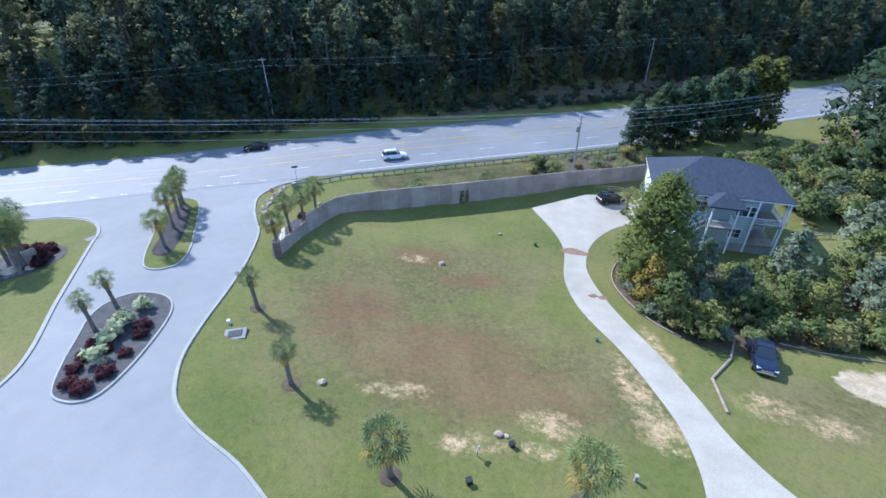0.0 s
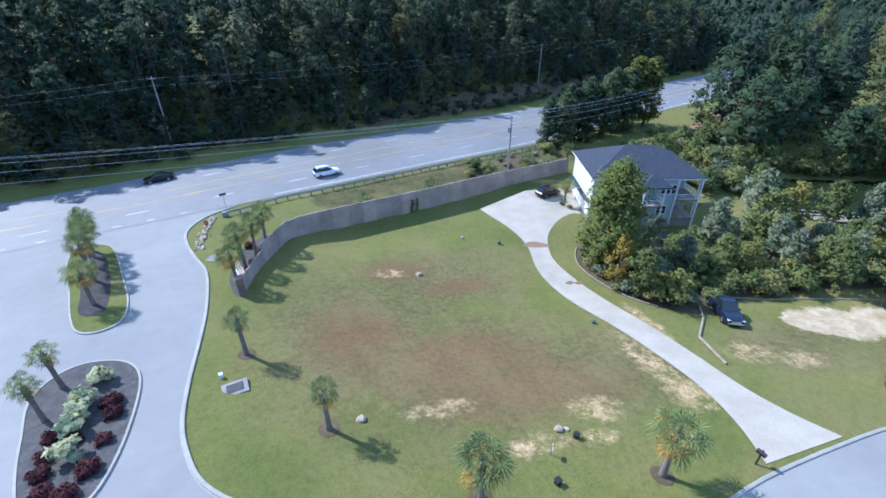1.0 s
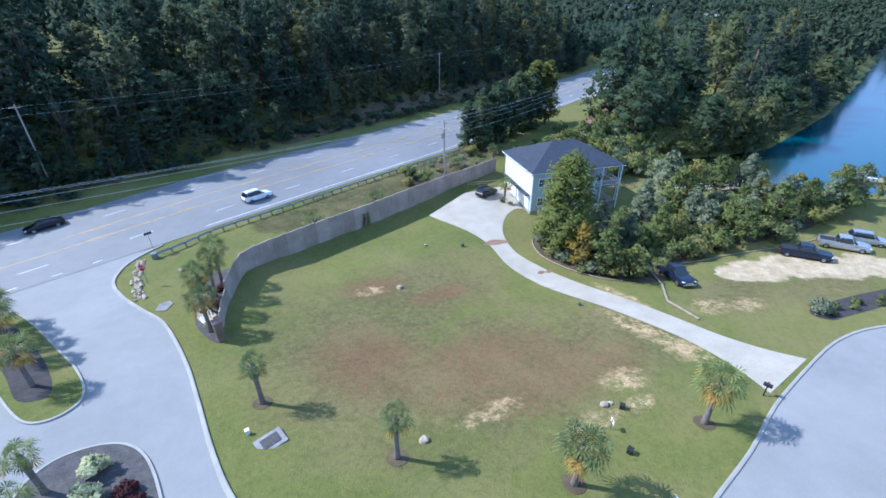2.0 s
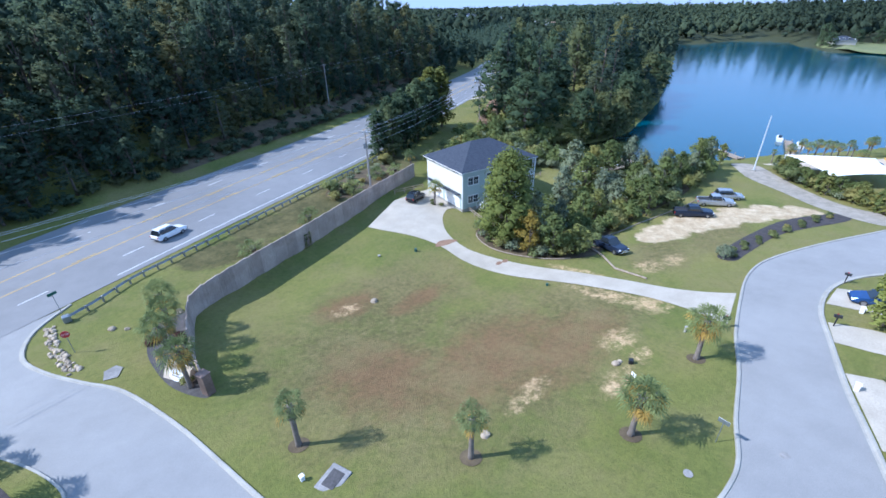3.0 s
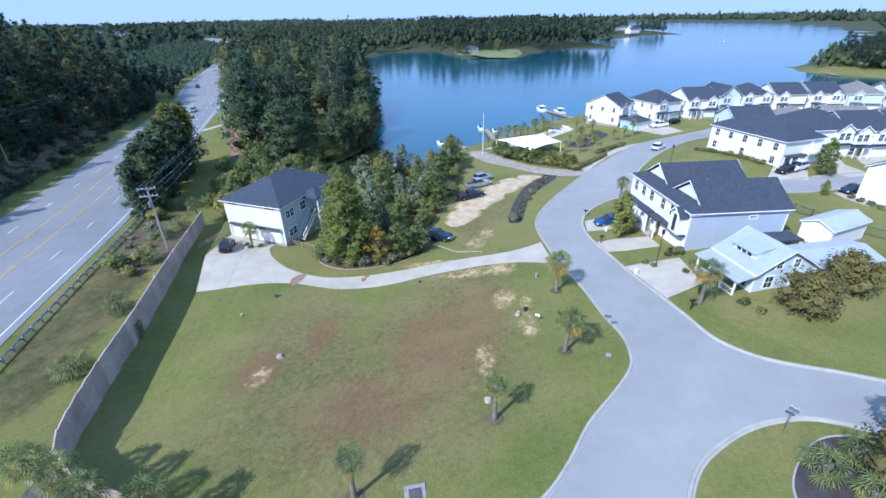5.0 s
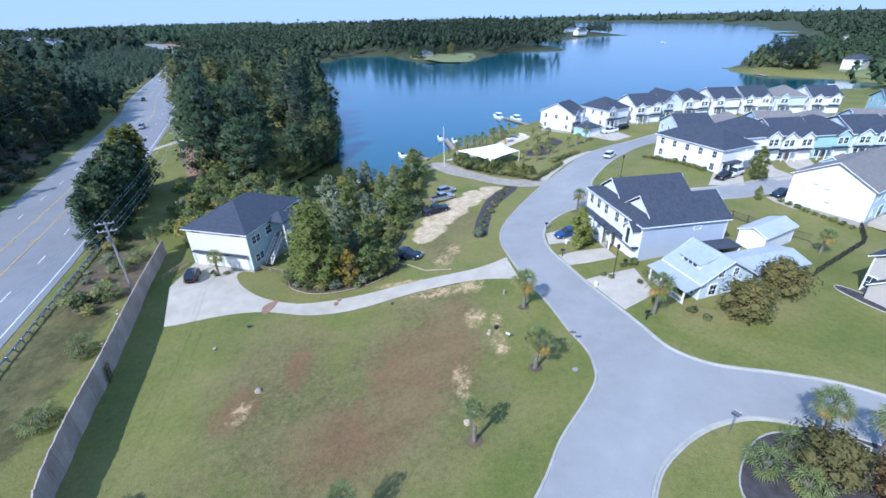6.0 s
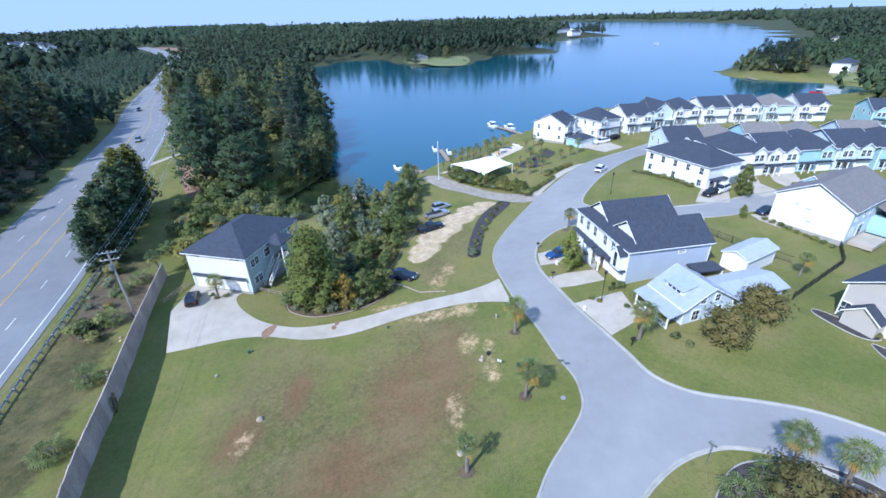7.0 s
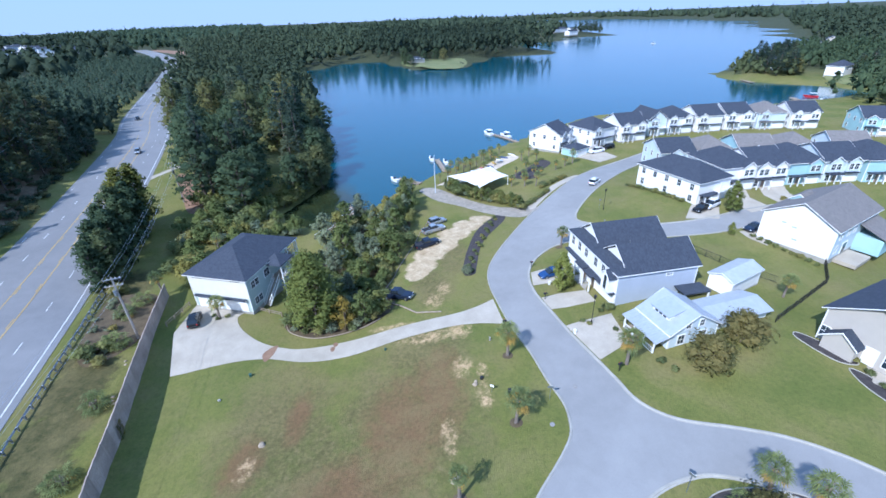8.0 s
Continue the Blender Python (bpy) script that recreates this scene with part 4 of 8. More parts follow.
def shell(name, m, w, d, h, wall, roofmat, kind, rise, label, over=0.45, found=1.2, group="", back=0.0):
    ob = thing(name, m, label, "house", group)
    bm = bmesh.new()
    if kind == "gable_x":
        extruded(bm, [(0, 0), (d, 0), (d, h), (d / 2, h + rise * d / (d + 2 * over) - 0.05), (0, h)], 0, w, "x")
    elif kind == "gable_y" and not back:
        extruded(bm, [(0, 0), (w, 0), (w, h), (w / 2, h + rise * w / (w + 2 * over) - 0.05), (0, h)], 0, d, "y")
    else:
        box(bm, 0, w, 0, d, 0, h)
        if back:
            extruded(bm, [(0.05, h), (w - 0.05, h), (w / 2, h + rise * w / (w + 2 * over) - 0.1)], back, d, "y")
    part("wall", bm, wall, ob)
    part("foundation", boxed(-0.04, w + 0.04, -0.04, d + 0.04, -found, 0.12), KERB, ob, "bare concrete foundation")
    roof = part("roof", roof_solid(w, d - back, h, over, rise, kind), roofmat, ob)
    roof.matrix_basis = pose(0, back, 0)
    if back:
        bm, top, lean = bmesh.new(), rise * 0.3, (w / 2 + over) * 0.3 - over
        low = [bm.verts.new((x, y, h + 0.1)) for x, y in ((-over, -over), (w + over, -over), (w + over, back), (-over, back))]
        a, b = bm.verts.new((lean, back, h + top)), bm.verts.new((w - lean, back, h + top))
        for f in ((low[0], low[1], b, a), (low[1], low[2], b), (low[3], low[0], a), (low[2], low[3], a, b), low[::-1]):
            bm.faces.new(f)
        bmesh.ops.recalc_face_normals(bm, faces=bm.faces[:])
        part("pent_roof", bm, roofmat, ob)
        part("fascia", boxed(-over - 0.02, w + over + 0.02, -over - 0.05, -over, h - 0.06, h + 0.08), TRIM, ob)
    if kind == "hip":
        fascia(ob, w, d, h, over)
    else:
        ax, span, run = ("x", d, w) if kind == "gable_x" else ("y", w, d)
        for e in (back - over - 0.05, run + over):
            for a, b, za, zb in ((-over, span / 2, h - 0.02, h + rise), (span / 2, span + over, h + rise, h - 0.02)):
                bm = bmesh.new()
                extruded(bm, [(a, za - 0.10), (b, zb - 0.10), (b, zb + 0.02), (a, za + 0.02)], e, e + 0.05, ax)
                part("bargeboard", bm, TRIM, ob)
        for e in (-over - 0.05, span + over):
            q = (-over, run + over, e, e + 0.05) if kind == "gable_x" else (e, e + 0.05, -over, run + over)
            part("fascia", boxed(*q, h - 0.10, h + 0.04), TRIM, ob)
    corner_boards(ob, w, d, h)
    return ob


def dormer(ob, x, y, z, w, depth, h, rise, wall, roofmat, win=1):
    """A gabled dormer that looks to the front."""
    bm = bmesh.new()
    extruded(bm, [(x, z), (x + w, z), (x + w, z + h), (x + w / 2, z + h + rise * 0.9), (x, z + h)], y, y + depth, "y")
    dm = part("dormer", bm, wall, ob)
    bm = bmesh.new()
    o = 0.25
    for s in (0, 1):
        x0, x1 = (x - o, x + w / 2) if s == 0 else (x + w / 2, x + w + o)
        e = z + h - rise * o / (w / 2)
        z0, z1 = (e, z + h + rise) if s == 0 else (z + h + rise, e)
        extruded(bm, [(x0, z0), (x1, z1), (x1, z1 + 0.12), (x0, z0 + 0.12)], y - o, y + depth + 0.6, "y")
    part("dormer_roof", bm, roofmat, dm)
    bm = bmesh.new()
    for s in (0, 1):
        x0, x1 = (x - o, x + w / 2) if s == 0 else (x + w / 2, x + w + o)
        e = z + h - rise * o / (w / 2)
        z0, z1 = (e, z + h + rise) if s == 0 else (z + h + rise, e)
        extruded(bm, [(x0, z0 - 0.08), (x1, z1 - 0.08), (x1, z1 + 0.10), (x0, z0 + 0.10)], y - o - 0.06, y - o, "y")
    part("dormer_trim", bm, TRIM, dm)
    if win:
        bm = bmesh.new()
        box(bm, x + w / 2 - 0.35, x + w / 2 + 0.35, y - 0.03, y + 0.02, z + 0.25, z + h - 0.05)
        part("dormer_window", bm, GLASS, dm)
    return dm


def facing(x, y, angle, z=None):
    """Origin at a front-left corner; angle: the way from the left to the right end of the front, in degrees."""
    return pose(x, y, gz(x, y) if z is None else z, 0, 0, angle)


# the house at the end of the driveway
W1, D1, H1 = 12.1, 16.3, 7.0
h1 = shell("house", facing(34.0, 68.5, -107.8, -6.75), W1, D1, H1, GREEN_SIDING, SHINGLE, "hip", 3.3, "two-storey grey-green house with dark hip roof above its garage", 0.55)
F, Rt, Bk, Lf = (face_matrix(s, W1, D1) for s in ("front", "right", "back", "left"))
bm = bmesh.new()
box(bm, 0.05, W1 - 0.05, -0.04, 0.0, 2.95, H1 - 0.1)
part("front_wall", bm, CREAM_SIDING, h1, "pale cream upper front wall")
for u in (0.9, 6.6):
    panel_door(h1, F, "garage_door", u, 0.1, 4.6, 2.35, TRIM, 4, 4)
    bm = bmesh.new()
    box(bm, u - 0.3, u + 4.9, -0.75, -0.05, 2.75, 2.86)
    part("awning", bm, SHINGLE, h1)
for u in (1.0, 9.0):
    bm = bmesh.new()
    box(bm, u, u + 2.0, -0.07, -0.045, H1 - 0.62, H1 - 0.28)
    part("vent_window", bm, GLASS, h1)
for u, z in ((1.2, 4.4), (1.2, 1.0)):
    window(h1, Rt, u, z, 1.0, 1.35)
    window(h1, Rt, u + 1.15, z, 1.0, 1.35)
window(h1, Rt, 5.2, 4.4, 1.6, 1.5)
window(h1, Rt, 10.6, 4.4, 1.4, 1.4)
window(h1, Rt, 10.6, 1.0, 1.4, 1.3)
window(h1, Rt, 12.2, 4.4, 0.6, 1.4, bars=0)
for u in (1.5, 6.0, 10.0):
    window(h1, Lf, u, 4.4, 1.1, 1.4)
# side stair up to a roofed balcony
deck = part("balcony", boxed(W1, W1 + 2.7, 6.9, 10.1, 3.25, 3.45), WOOD, h1, "timber balcony deck")
railing(h1, (W1 + 2.6, 6.95), (W1 + 2.6, 10.05), 3.45)
railing(h1, (W1 + 0.1, 10.05), (W1 + 2.6, 10.05), 3.45)
for y in (7.0, 10.0):
    post(h1, W1 + 2.6, y, -0.4, 6.5)
balcony_roof = part("balcony_roof", roof_solid(3.6, 4.0, 6.5, 0.3, 1.5, "hip"), SHINGLE, h1)
balcony_roof.matrix_basis = pose(W1 - 0.7, 6.5, 0)
bm = bmesh.new()
for i in range(16):
    y = 2.6 + i * 0.27
    box(bm, W1 + 0.7, W1 + 1.8, y, y + 0.3, 0.1 + i * 0.2, 0.16 + i * 0.2)
stair = part("stair", bm, WOOD, h1, "white timber outside stair")
bm = bmesh.new()
for x in (W1 + 0.65, W1 + 1.85):
    extruded(bm, [(2.5, 0.0), (2.8, -0.05), (7.0, 3.15), (7.0, 3.45)], x - 0.04, x + 0.04, "x")
    extruded(bm, [(2.5, 1.0), (2.5, 0.92), (7.0, 4.3), (7.0, 4.4)], x - 0.04, x + 0.04, "x")
    for i in range(9):
        y = 2.6 + i * 0.53
        box(bm, x - 0.03, x + 0.03, y - 0.03, y + 0.03, 0.05 + (y - 2.5) * 0.75, 0.98 + (y - 2.5) * 0.75)
part("stringer", bm, TRIM, stair)
# open porches at the rear corner, one over the other
bm = bmesh.new()
extruded(bm, [(0, 0), (W1, 0), (W1, D1 - 3.4), (W1 - 4.4, D1 - 3.4), (W1 - 4.4, D1), (0, D1)], 0, H1, "z")
recessed = next(c for c in h1.children if c.name.startswith("wall"))
recessed.data = mesh_of("wall", bm, GREEN_SIDING)
inner = pose(W1 - 4.4, D1 - 3.4, 0, 0, 0, 180) @ pose(-4.4, 0, 0)
for z in (0.4, 3.5):
    panel_door(h1, inner, "porch_door", 1.2, z, 1.7, 2.1, GLASS, 1, 2)
for z in (0.22, 3.3):
    part("porch_floor", boxed(W1 - 4.4, W1 + 0.35, D1 - 3.39, D1 + 0.3, z, z + 0.16), WOOD, h1)
for x, y in ((W1 + 0.25, D1 + 0.2), (W1 + 0.25, D1 - 3.4), (W1 - 4.9, D1 + 0.2)):
    post(h1, x, y, -1.0, H1 - 0.1, 0.11)
railing(h1, (W1 + 0.25, D1 - 3.3), (W1 + 0.25, D1 + 0.1), 3.46)
railing(h1, (W1 - 4.8, D1 + 0.2), (W1 + 0.15, D1 + 0.2), 3.46)

# the pair of gabled houses across the street
W2, D2, H2 = 8.0, 13.2, 6.1
for k, (ox, oy) in enumerate(((31.5, -1.3), (23.55, -2.2))):
    h2 = shell("house", facing(ox, oy, -173.6, -0.75), W2, D2, H2, WHITE_SIDING, SHINGLE, "gable_y", 3.0, "white two-storey half of a double house with dark gable roof" if k else "white two-storey house joined to its neighbour, dark gable roof", 0.35, back=1.7)
    F, Rt = face_matrix("front", W2, D2), face_matrix("right", W2, D2)
    for u in (1.0, 3.4, 5.8):
        window(h2, F, u, 4.1, 1.0, 1.5)
    if k:
        bm = bmesh.new()
        box(bm, 0.14, D2 - 0.14, -0.02, 0.0, 0.15, H2 - 0.1, Rt)
        part("side_wall", bm, GREY_SIDING, h2, "grey painted side wall")
        window(h2, Rt, 8.0, 5.0, 1.0, 0.4, bars=0)
    panel_door(h2, F, "garage_door", 0.5 + 2.6 * k, 0.1, 4.6, 2.3, TRIM, 4, 4)
    part("garage_awning", boxed(0.2 + 2.6 * k, 5.4 + 2.6 * k, -0.9, 0.0, 2.75, 2.9), SHINGLE, h2)
    u = 6.2 if k == 0 else 1.1
    panel_door(h2, F, "door", u, 0.2, 0.95, 2.1, WOOD, 3, 2)
    part("porch_roof", boxed(u - 0.8, u + 1.8, -1.5, 0.0, 2.8, 2.98), SHINGLE, h2)
    for x in (u - 0.7, u + 1.65):
        post(h2, x, -1.4, -0.1, 2.8, 0.1)
    part("porch_floor", boxed(u - 0.8, u + 1.8, -1.6, -0.05, -0.4, 0.06), KERB, h2)
    if k:
        dormer(h2, 5.4, -1.1, 2.9, 2.2, 1.2, 2.6, 0.9, WHITE_SIDING, SHINGLE, 1)
    bm = bmesh.new()
    tube(bm, [(2.2, 5.0, H2 + 1.2), (2.2, 5.0, H2 + 2.4)], 0.07, 8)
    part("vent_pipe", bm, GALV, h2)
part("side_porch_roof", boxed(W2, W2 + 2.6, D2 - 3.4, D2 + 1.0, 2.7, 2.9), SHINGLE, h2)
for y in (D2 - 3.2, D2 + 0.8):
    post(h2, W2 + 2.4, y, -0.6, 2.7, 0.1)

# the cottage with the pale metal roof
W3, D3, H3, R3 = 6.0, 7.6, 2.75, 2.5
h3 = shell("cottage", facing(10.5, -4.2, -168.0, 0.25), W3, D3, H3, BLUE_SIDING, METALROOF, "gable_x", R3, "small pale blue cottage with white metal roof and porch", 0.35)
F, Rt = face_matrix("front", W3, D3), face_matrix("right", W3, D3)
bm = bmesh.new()
extruded(bm, [(-2.4, 2.05), (0.3, 2.75), (0.3, 2.85), (-2.4, 2.15)], -0.4, W3 + 0.4, "x")
part("porch_roof", bm, METALROOF, h3)
part("porch_floor", boxed(-0.1, W3 + 0.1, -2.2, 0.0, -0.5, 0.1), WOOD, h3)
for x in (0.1, 2.0, 4.0, W3 - 0.1):
    post(h3, x, -2.1, 0.1, 2.1, 0.09)
railing(h3, (0.1, -2.1), (2.0, -2.1), 0.1, 0.85)
railing(h3, (4.0, -2.1), (W3 - 0.1, -2.1), 0.1, 0.85)
panel_door(h3, F, "door", 2.5, 0.1, 0.95, 2.1, WOOD, 3, 2)
for u in (0.8, 4.2):
    window(h3, F, u, 0.7, 1.0, 1.4)
window(h3, Rt, 2.3, 3.1, 0.7, 1.0)
window(h3, Rt, 4.4, 3.1, 0.7, 1.0)
window(h3, Rt, 1.4, 0.8, 1.0, 1.4)
window(h3, Rt, 4.8, 0.8, 1.0, 1.4)
bm = bmesh.new()
extruded(bm, [(0.9, 3.2), (0.9, 4.25), (3.7, 4.95), (3.7, 3.2)], 1.4, 4.4, "x")
sd = part("shed_dormer", bm, TRIM, h3)
bm = bmesh.new()
extruded(bm, [(0.6, 4.2), (3.85, 5.0), (3.85, 5.1), (0.6, 4.3)], 1.2, 4.6, "x")
part("dormer_roof", bm, METALROOF, sd)
for i in range(3):
    part("dormer_pane", boxed(1.85 + i * 0.75, 2.4 + i * 0.75, 0.87, 0.91, 3.65, 4.12), GLASS, sd)
bm = bmesh.new()
for i in range(16):
    x = -0.3 + i * 0.43
    for s in (0, 1):
        y0, y1 = (-0.35, D3 / 2) if s == 0 else (D3 / 2, D3 + 0.35)
        z0, z1 = (H3 + 0.1, H3 + R3) if s == 0 else (H3 + R3, H3 + 0.1)
        extruded(bm, [(y0, z0), (y1, z1), (y1, z1 + 0.05), (y0, z0 + 0.05)], x, x + 0.04, "x")
    extruded(bm, [(-2.4, 2.16), (0.2, 2.84), (0.2, 2.9), (-2.4, 2.22)], x, x + 0.04, "x")
part("roof_seams", bm, METALROOF, h3)
wing = part("rear_wing", boxed(0.6, 5.2, D3, D3 + 9.5, -0.6, 2.2), BLUE_SIDING, h3)
bm = bmesh.new()
extruded(bm, [(0.2, 2.15), (5.8, 2.15), (5.8, 2.3), (2.9, 3.1), (0.2, 2.3)], D3 - 0.5, D3 + 9.8, "y")
part("wing_roof", bm, METALROOF, wing)
bm = bmesh.new()
for i in range(23):
    y = D3 + 0.1 + i * 0.43
    extruded(bm, [(0.2, 2.3), (2.9, 3.1), (5.8, 2.3), (5.8, 2.36), (2.9, 3.16), (0.2, 2.36)], y, y + 0.04, "y")
part("wing_seams", bm, METALROOF, wing)
# its garden shed
sh = shell("shed", facing(17.4, -18.7, -155.0), 3.6, 7.4, 2.6, WHITE_SIDING, METALROOF, "gable_y", 0.9, "small white outbuilding with low metal roof", 0.25, 0.6)
tagged(sh, category="shed")
bm = bmesh.new()
for i in range(17):
    y = -0.2 + i * 0.46
    extruded(bm, [(-0.25, 2.75), (1.8, 3.5), (3.85, 2.75), (3.85, 2.81), (1.8, 3.57), (-0.25, 2.81)], y, y + 0.04, "y")
part("roof_seams", bm, METALROOF, sh)
panel_door(sh, face_matrix("front", 3.6, 7.4), "door", 1.3, 0.1, 1.0, 2.0, TRIM, 3, 2)


def villa(x, y, angle, z, w, d, h, wall, roofmat, kind, rise, label, gables=((0.3, 3.6),), balcony=False, garage=True, name="house"):
    """A two-storey shore house: gabled bays, garage under a pent roof, porch, sash windows all round."""
    ob = shell(name, facing(x, y, angle, z), w, d, h, wall, roofmat, kind, rise, label, 0.4, 2.0, "houses of the lakeside neighbourhood")
    F, Rt, Lf, Bk = (face_matrix(s, w, d) for s in ("front", "right", "left", "back"))
    up = h - 2.0
    for u, gw in gables:
        dormer(ob, u, -0.7, h - 2.6, gw, 3.6, 2.6, gw * 0.36, wall, roofmat, 0)
        window(ob, pose(0, -0.7, 0), u + gw / 2 - 1.15, up, 1.0, 1.4)
        window(ob, pose(0, -0.7, 0), u + gw / 2 + 0.15, up, 1.0, 1.4)
    if garage:
        panel_door(ob, F, "garage_door", w * 0.52, 0.1, w * 0.42, 2.3, TRIM, 4, 4)
        part("garage_awning", boxed(w * 0.49, w * 0.97, -0.8, 0.0, 2.7, 2.85), roofmat, ob)
    panel_door(ob, F, "door", w * 0.3, 0.1, 0.95, 2.1, WOOD, 3, 2)
    part("porch_roof", boxed(w * 0.05, w * 0.46, -1.6, 0.0, 2.7, 2.86), roofmat, ob)
    for k in (0.07, 0.26, 0.44):
        post(ob, w * k, -1.5, -0.3, 2.7, 0.09)
    window(ob, F, w * 0.1, 0.8, 1.0, 1.4)
    if balcony:
        part("balcony", boxed(w * 0.5, w + 0.9, -1.5, 0.0, 2.9, 3.1), TRIM, ob)
        railing(ob, (w * 0.5, -1.45), (w + 0.85, -1.45), 3.1)
        for k in (0.5, 1.05):
            post(ob, w * k, -1.4, 0, h - 0.1, 0.1)
    n = max(2, int(d / 3.2))
    for m in (Rt, Lf):
        for i in range(n):
            u = d * (i + 0.5) / n - 0.5
            window(ob, m, u, up, 0.95, 1.4)
            if i % 2 == 0:
                window(ob, m, u, 0.9, 0.95, 1.4)
    for i in range(3):
        window(ob, Bk, w * (i + 0.5) / 3 - 0.5, up, 1.0, 1.4)
    return ob


# houses on the rise beyond the side street
mh = villa(48.8, -35.8, -70.0, 0.3, 10.0, 17.0, 5.5, WHITE_SIDING, SHINGLE, "hip", 3.0, "white two-storey house with dark hip roof and balcony", (), True)
ROW = [(56.2, -46.0, WHITE_SIDING, "white house with gabled bays in a row", SHINGLE), (58.4, -55.4, WHITE_SIDING, "white house with dormer gable in a row", SHINGLE), (59.4, -65.0, AQUA_SIDING, "aqua painted house in a row", SHINGLE),
       (59.6, -74.6, BLUE_SIDING, "pale blue house in a row", SHINGLE), (58.2, -84.2, AQUA_SIDING, "aqua house at the end of a row", SHINGLE)]
for i, (x, y, wall, lab, rf) in enumerate(ROW):
    villa(x, y, -84.0 - 3 * i, gz(x + 5, y - 4) - 0.1, 9.0, 12.5, 5.8, wall, rf, "gable_x" if i % 2 else "hip", 3.1, lab, ((0.4, 3.4), (5.0, 3.0)) if i % 2 else ((4.6, 3.4),))
ROW2 = [(83.0, -46.0, BLUE_SIDING, SHINGLE), (84.5, -58.5, WHITE_SIDING, SHINGLE_BROWN), (84.0, -70.5, AQUA_SIDING, SHINGLE_BROWN), (83.0, -83.0, WHITE_SIDING, SHINGLE_BROWN), (80.0, -96.0, BLUE_SIDING, SHINGLE_BROWN)]
for i, (x, y, wall, rf) in enumerate(ROW2):
    villa(x, y, -92.0 - 3 * i, gz(x + 5, y - 4) - 0.1, 10.0, 11.5, 5.7, wall, rf, "hip" if i % 2 else "gable_x", 3.2, "house with weathered roof in the middle row", ((2.6, 3.6),))
SHOREROW = [(116.0, -26.6, WHITE_SIDING, "gable_x", -45.0, 9.0, SHINGLE), (117.5, -39.0, WHITE_SIDING, "hip", -66.0, 11.0, SHINGLE), (121.0, -51.0, WHITE_SIDING, "gable_x", -82.0, 10.5, SHINGLE), (127.0, -64.5, BLUE_SIDING, "gable_y", -84.0, 7.5, SHINGLE),
            (128.5, -73.0, WHITE_SIDING, "hip", -86.0, 10.5, SHINGLE), (129.0, -85.0, WHITE_SIDING, "gable_x", -88.0, 10.5, SHINGLE), (130.0, -97.5, WHITE_SIDING, "gable_x", -90.0, 10.5, SHINGLE), (129.0, -110.0, BLUE_SIDING, "hip", -95.0, 10.5, SHINGLE_BROWN),
            (127.0, -122.0, WHITE_SIDING, "gable_x", -98.0, 10.5, SHINGLE), (113.0, -138.0, AQUA_SIDING, "gable_x", -110.0, 10.0, SHINGLE)]
for i, (x, y, wall, kind, ang, w, rf) in enumerate(SHOREROW):
    villa(x, y, ang, max(gz(x + 6, y - 4), -6.6) + 0.2, w, 12.5, 6.0, wall, rf, kind, 3.4, "two-storey house on the lake shore", ((0.5, 3.4),) if i % 2 else ((w - 4.2, 3.6), (0.4, 3.0)), i % 3 == 0)
part_garage = shell("garage", facing(109.4, -30.6, -58.0, -6.2), 6.8, 6.5, 2.9, AQUA_SIDING, SHINGLE, "hip", 1.7, "low aqua garage beside a shore house", 0.35)
panel_door(part_garage, face_matrix("front", 6.8, 6.5), "garage_door", 0.8, 0.1, 4.8, 2.2, TRIM, 4, 4)

# the white house with the long gable wall and the beige one beside it
bh = shell("house", facing(34.0, -39.3, -153.0, 0.0), 11.6, 17.0, 5.6, WHITE_SIDING, SHINGLE_BROWN, "gable_y", 3.4, "large white house with broad blank gable wall and brown roof", 0.4, 2.0)
bm = bmesh.new()
box(bm, 0.14, 16.86, -0.02, 0.0, 0.15, 5.5, face_matrix("right", 11.6, 17.0))
part("side_wall", bm, BLUE_SIDING, bh, "pale blue side wall")
for u, z in ((3.2, 4.4), (5.0, 4.0), (5.6, 1.8)):
    part("wall_vent", boxed(u, u + 0.8, -0.06, 0, z, z + 0.25), GREY_SIDING, bh)
part("plinth", boxed(-0.03, 11.63, -0.05, 0.0, -1.5, 0.25), KERB, bh)
for u in (1.6, 4.6, 7.0):
    window(bh, face_matrix("right", 11.6, 17.0), u, 3.6, 0.9, 1.4)
window(bh, face_matrix("right", 11.6, 17.0), 1.4, 1.0, 0.9, 1.4)
panel_door(bh, face_matrix("right", 11.6, 17.0), "patio_door", 4.4, 0.1, 1.8, 2.1, GLASS, 1, 2)
part("patio", boxed(11.65, 15.0, 2.5, 8.5, -0.9, -0.25), CONCRETE, bh)
porch = part("porch", boxed(11.62, 15.6, 9.5, 16.0, -0.4, 2.6), AQUA_SIDING, bh, "aqua side porch")
bm = bmesh.new()
extruded(bm, [(11.6, 4.6), (11.6, 4.75), (16.2, 2.75), (16.2, 2.6)], 9.2, 16.3, "y")
part("porch_roof", bm, SHINGLE_BROWN, porch)
dormer(bh, 0.8, 7.0, 5.2, 3.0, 3.2, 1.6, 1.1, AQUA_SIDING, SHINGLE_BROWN, 0)
window(bh, face_matrix("left", 11.6, 17.0), 3.0, 3.6, 1.0, 1.4)
window(bh, face_matrix("left", 11.6, 17.0), 8.0, 3.6, 1.0, 1.4)
WG, DG = 10.0, 13.0
gh = shell("house", facing(4.3, -25.4, -160.0, 0.8), WG, DG, 4.9, BEIGE_SIDING, SHINGLE, "gable_y", 3.1, "beige two-storey house with dark gable roof", 0.45)
F = face_matrix("front", WG, DG)
window(gh, F, 0.15, 0.9, 0.95, 1.5)
window(gh, F, 6.9, 0.8, 1.7, 1.6)
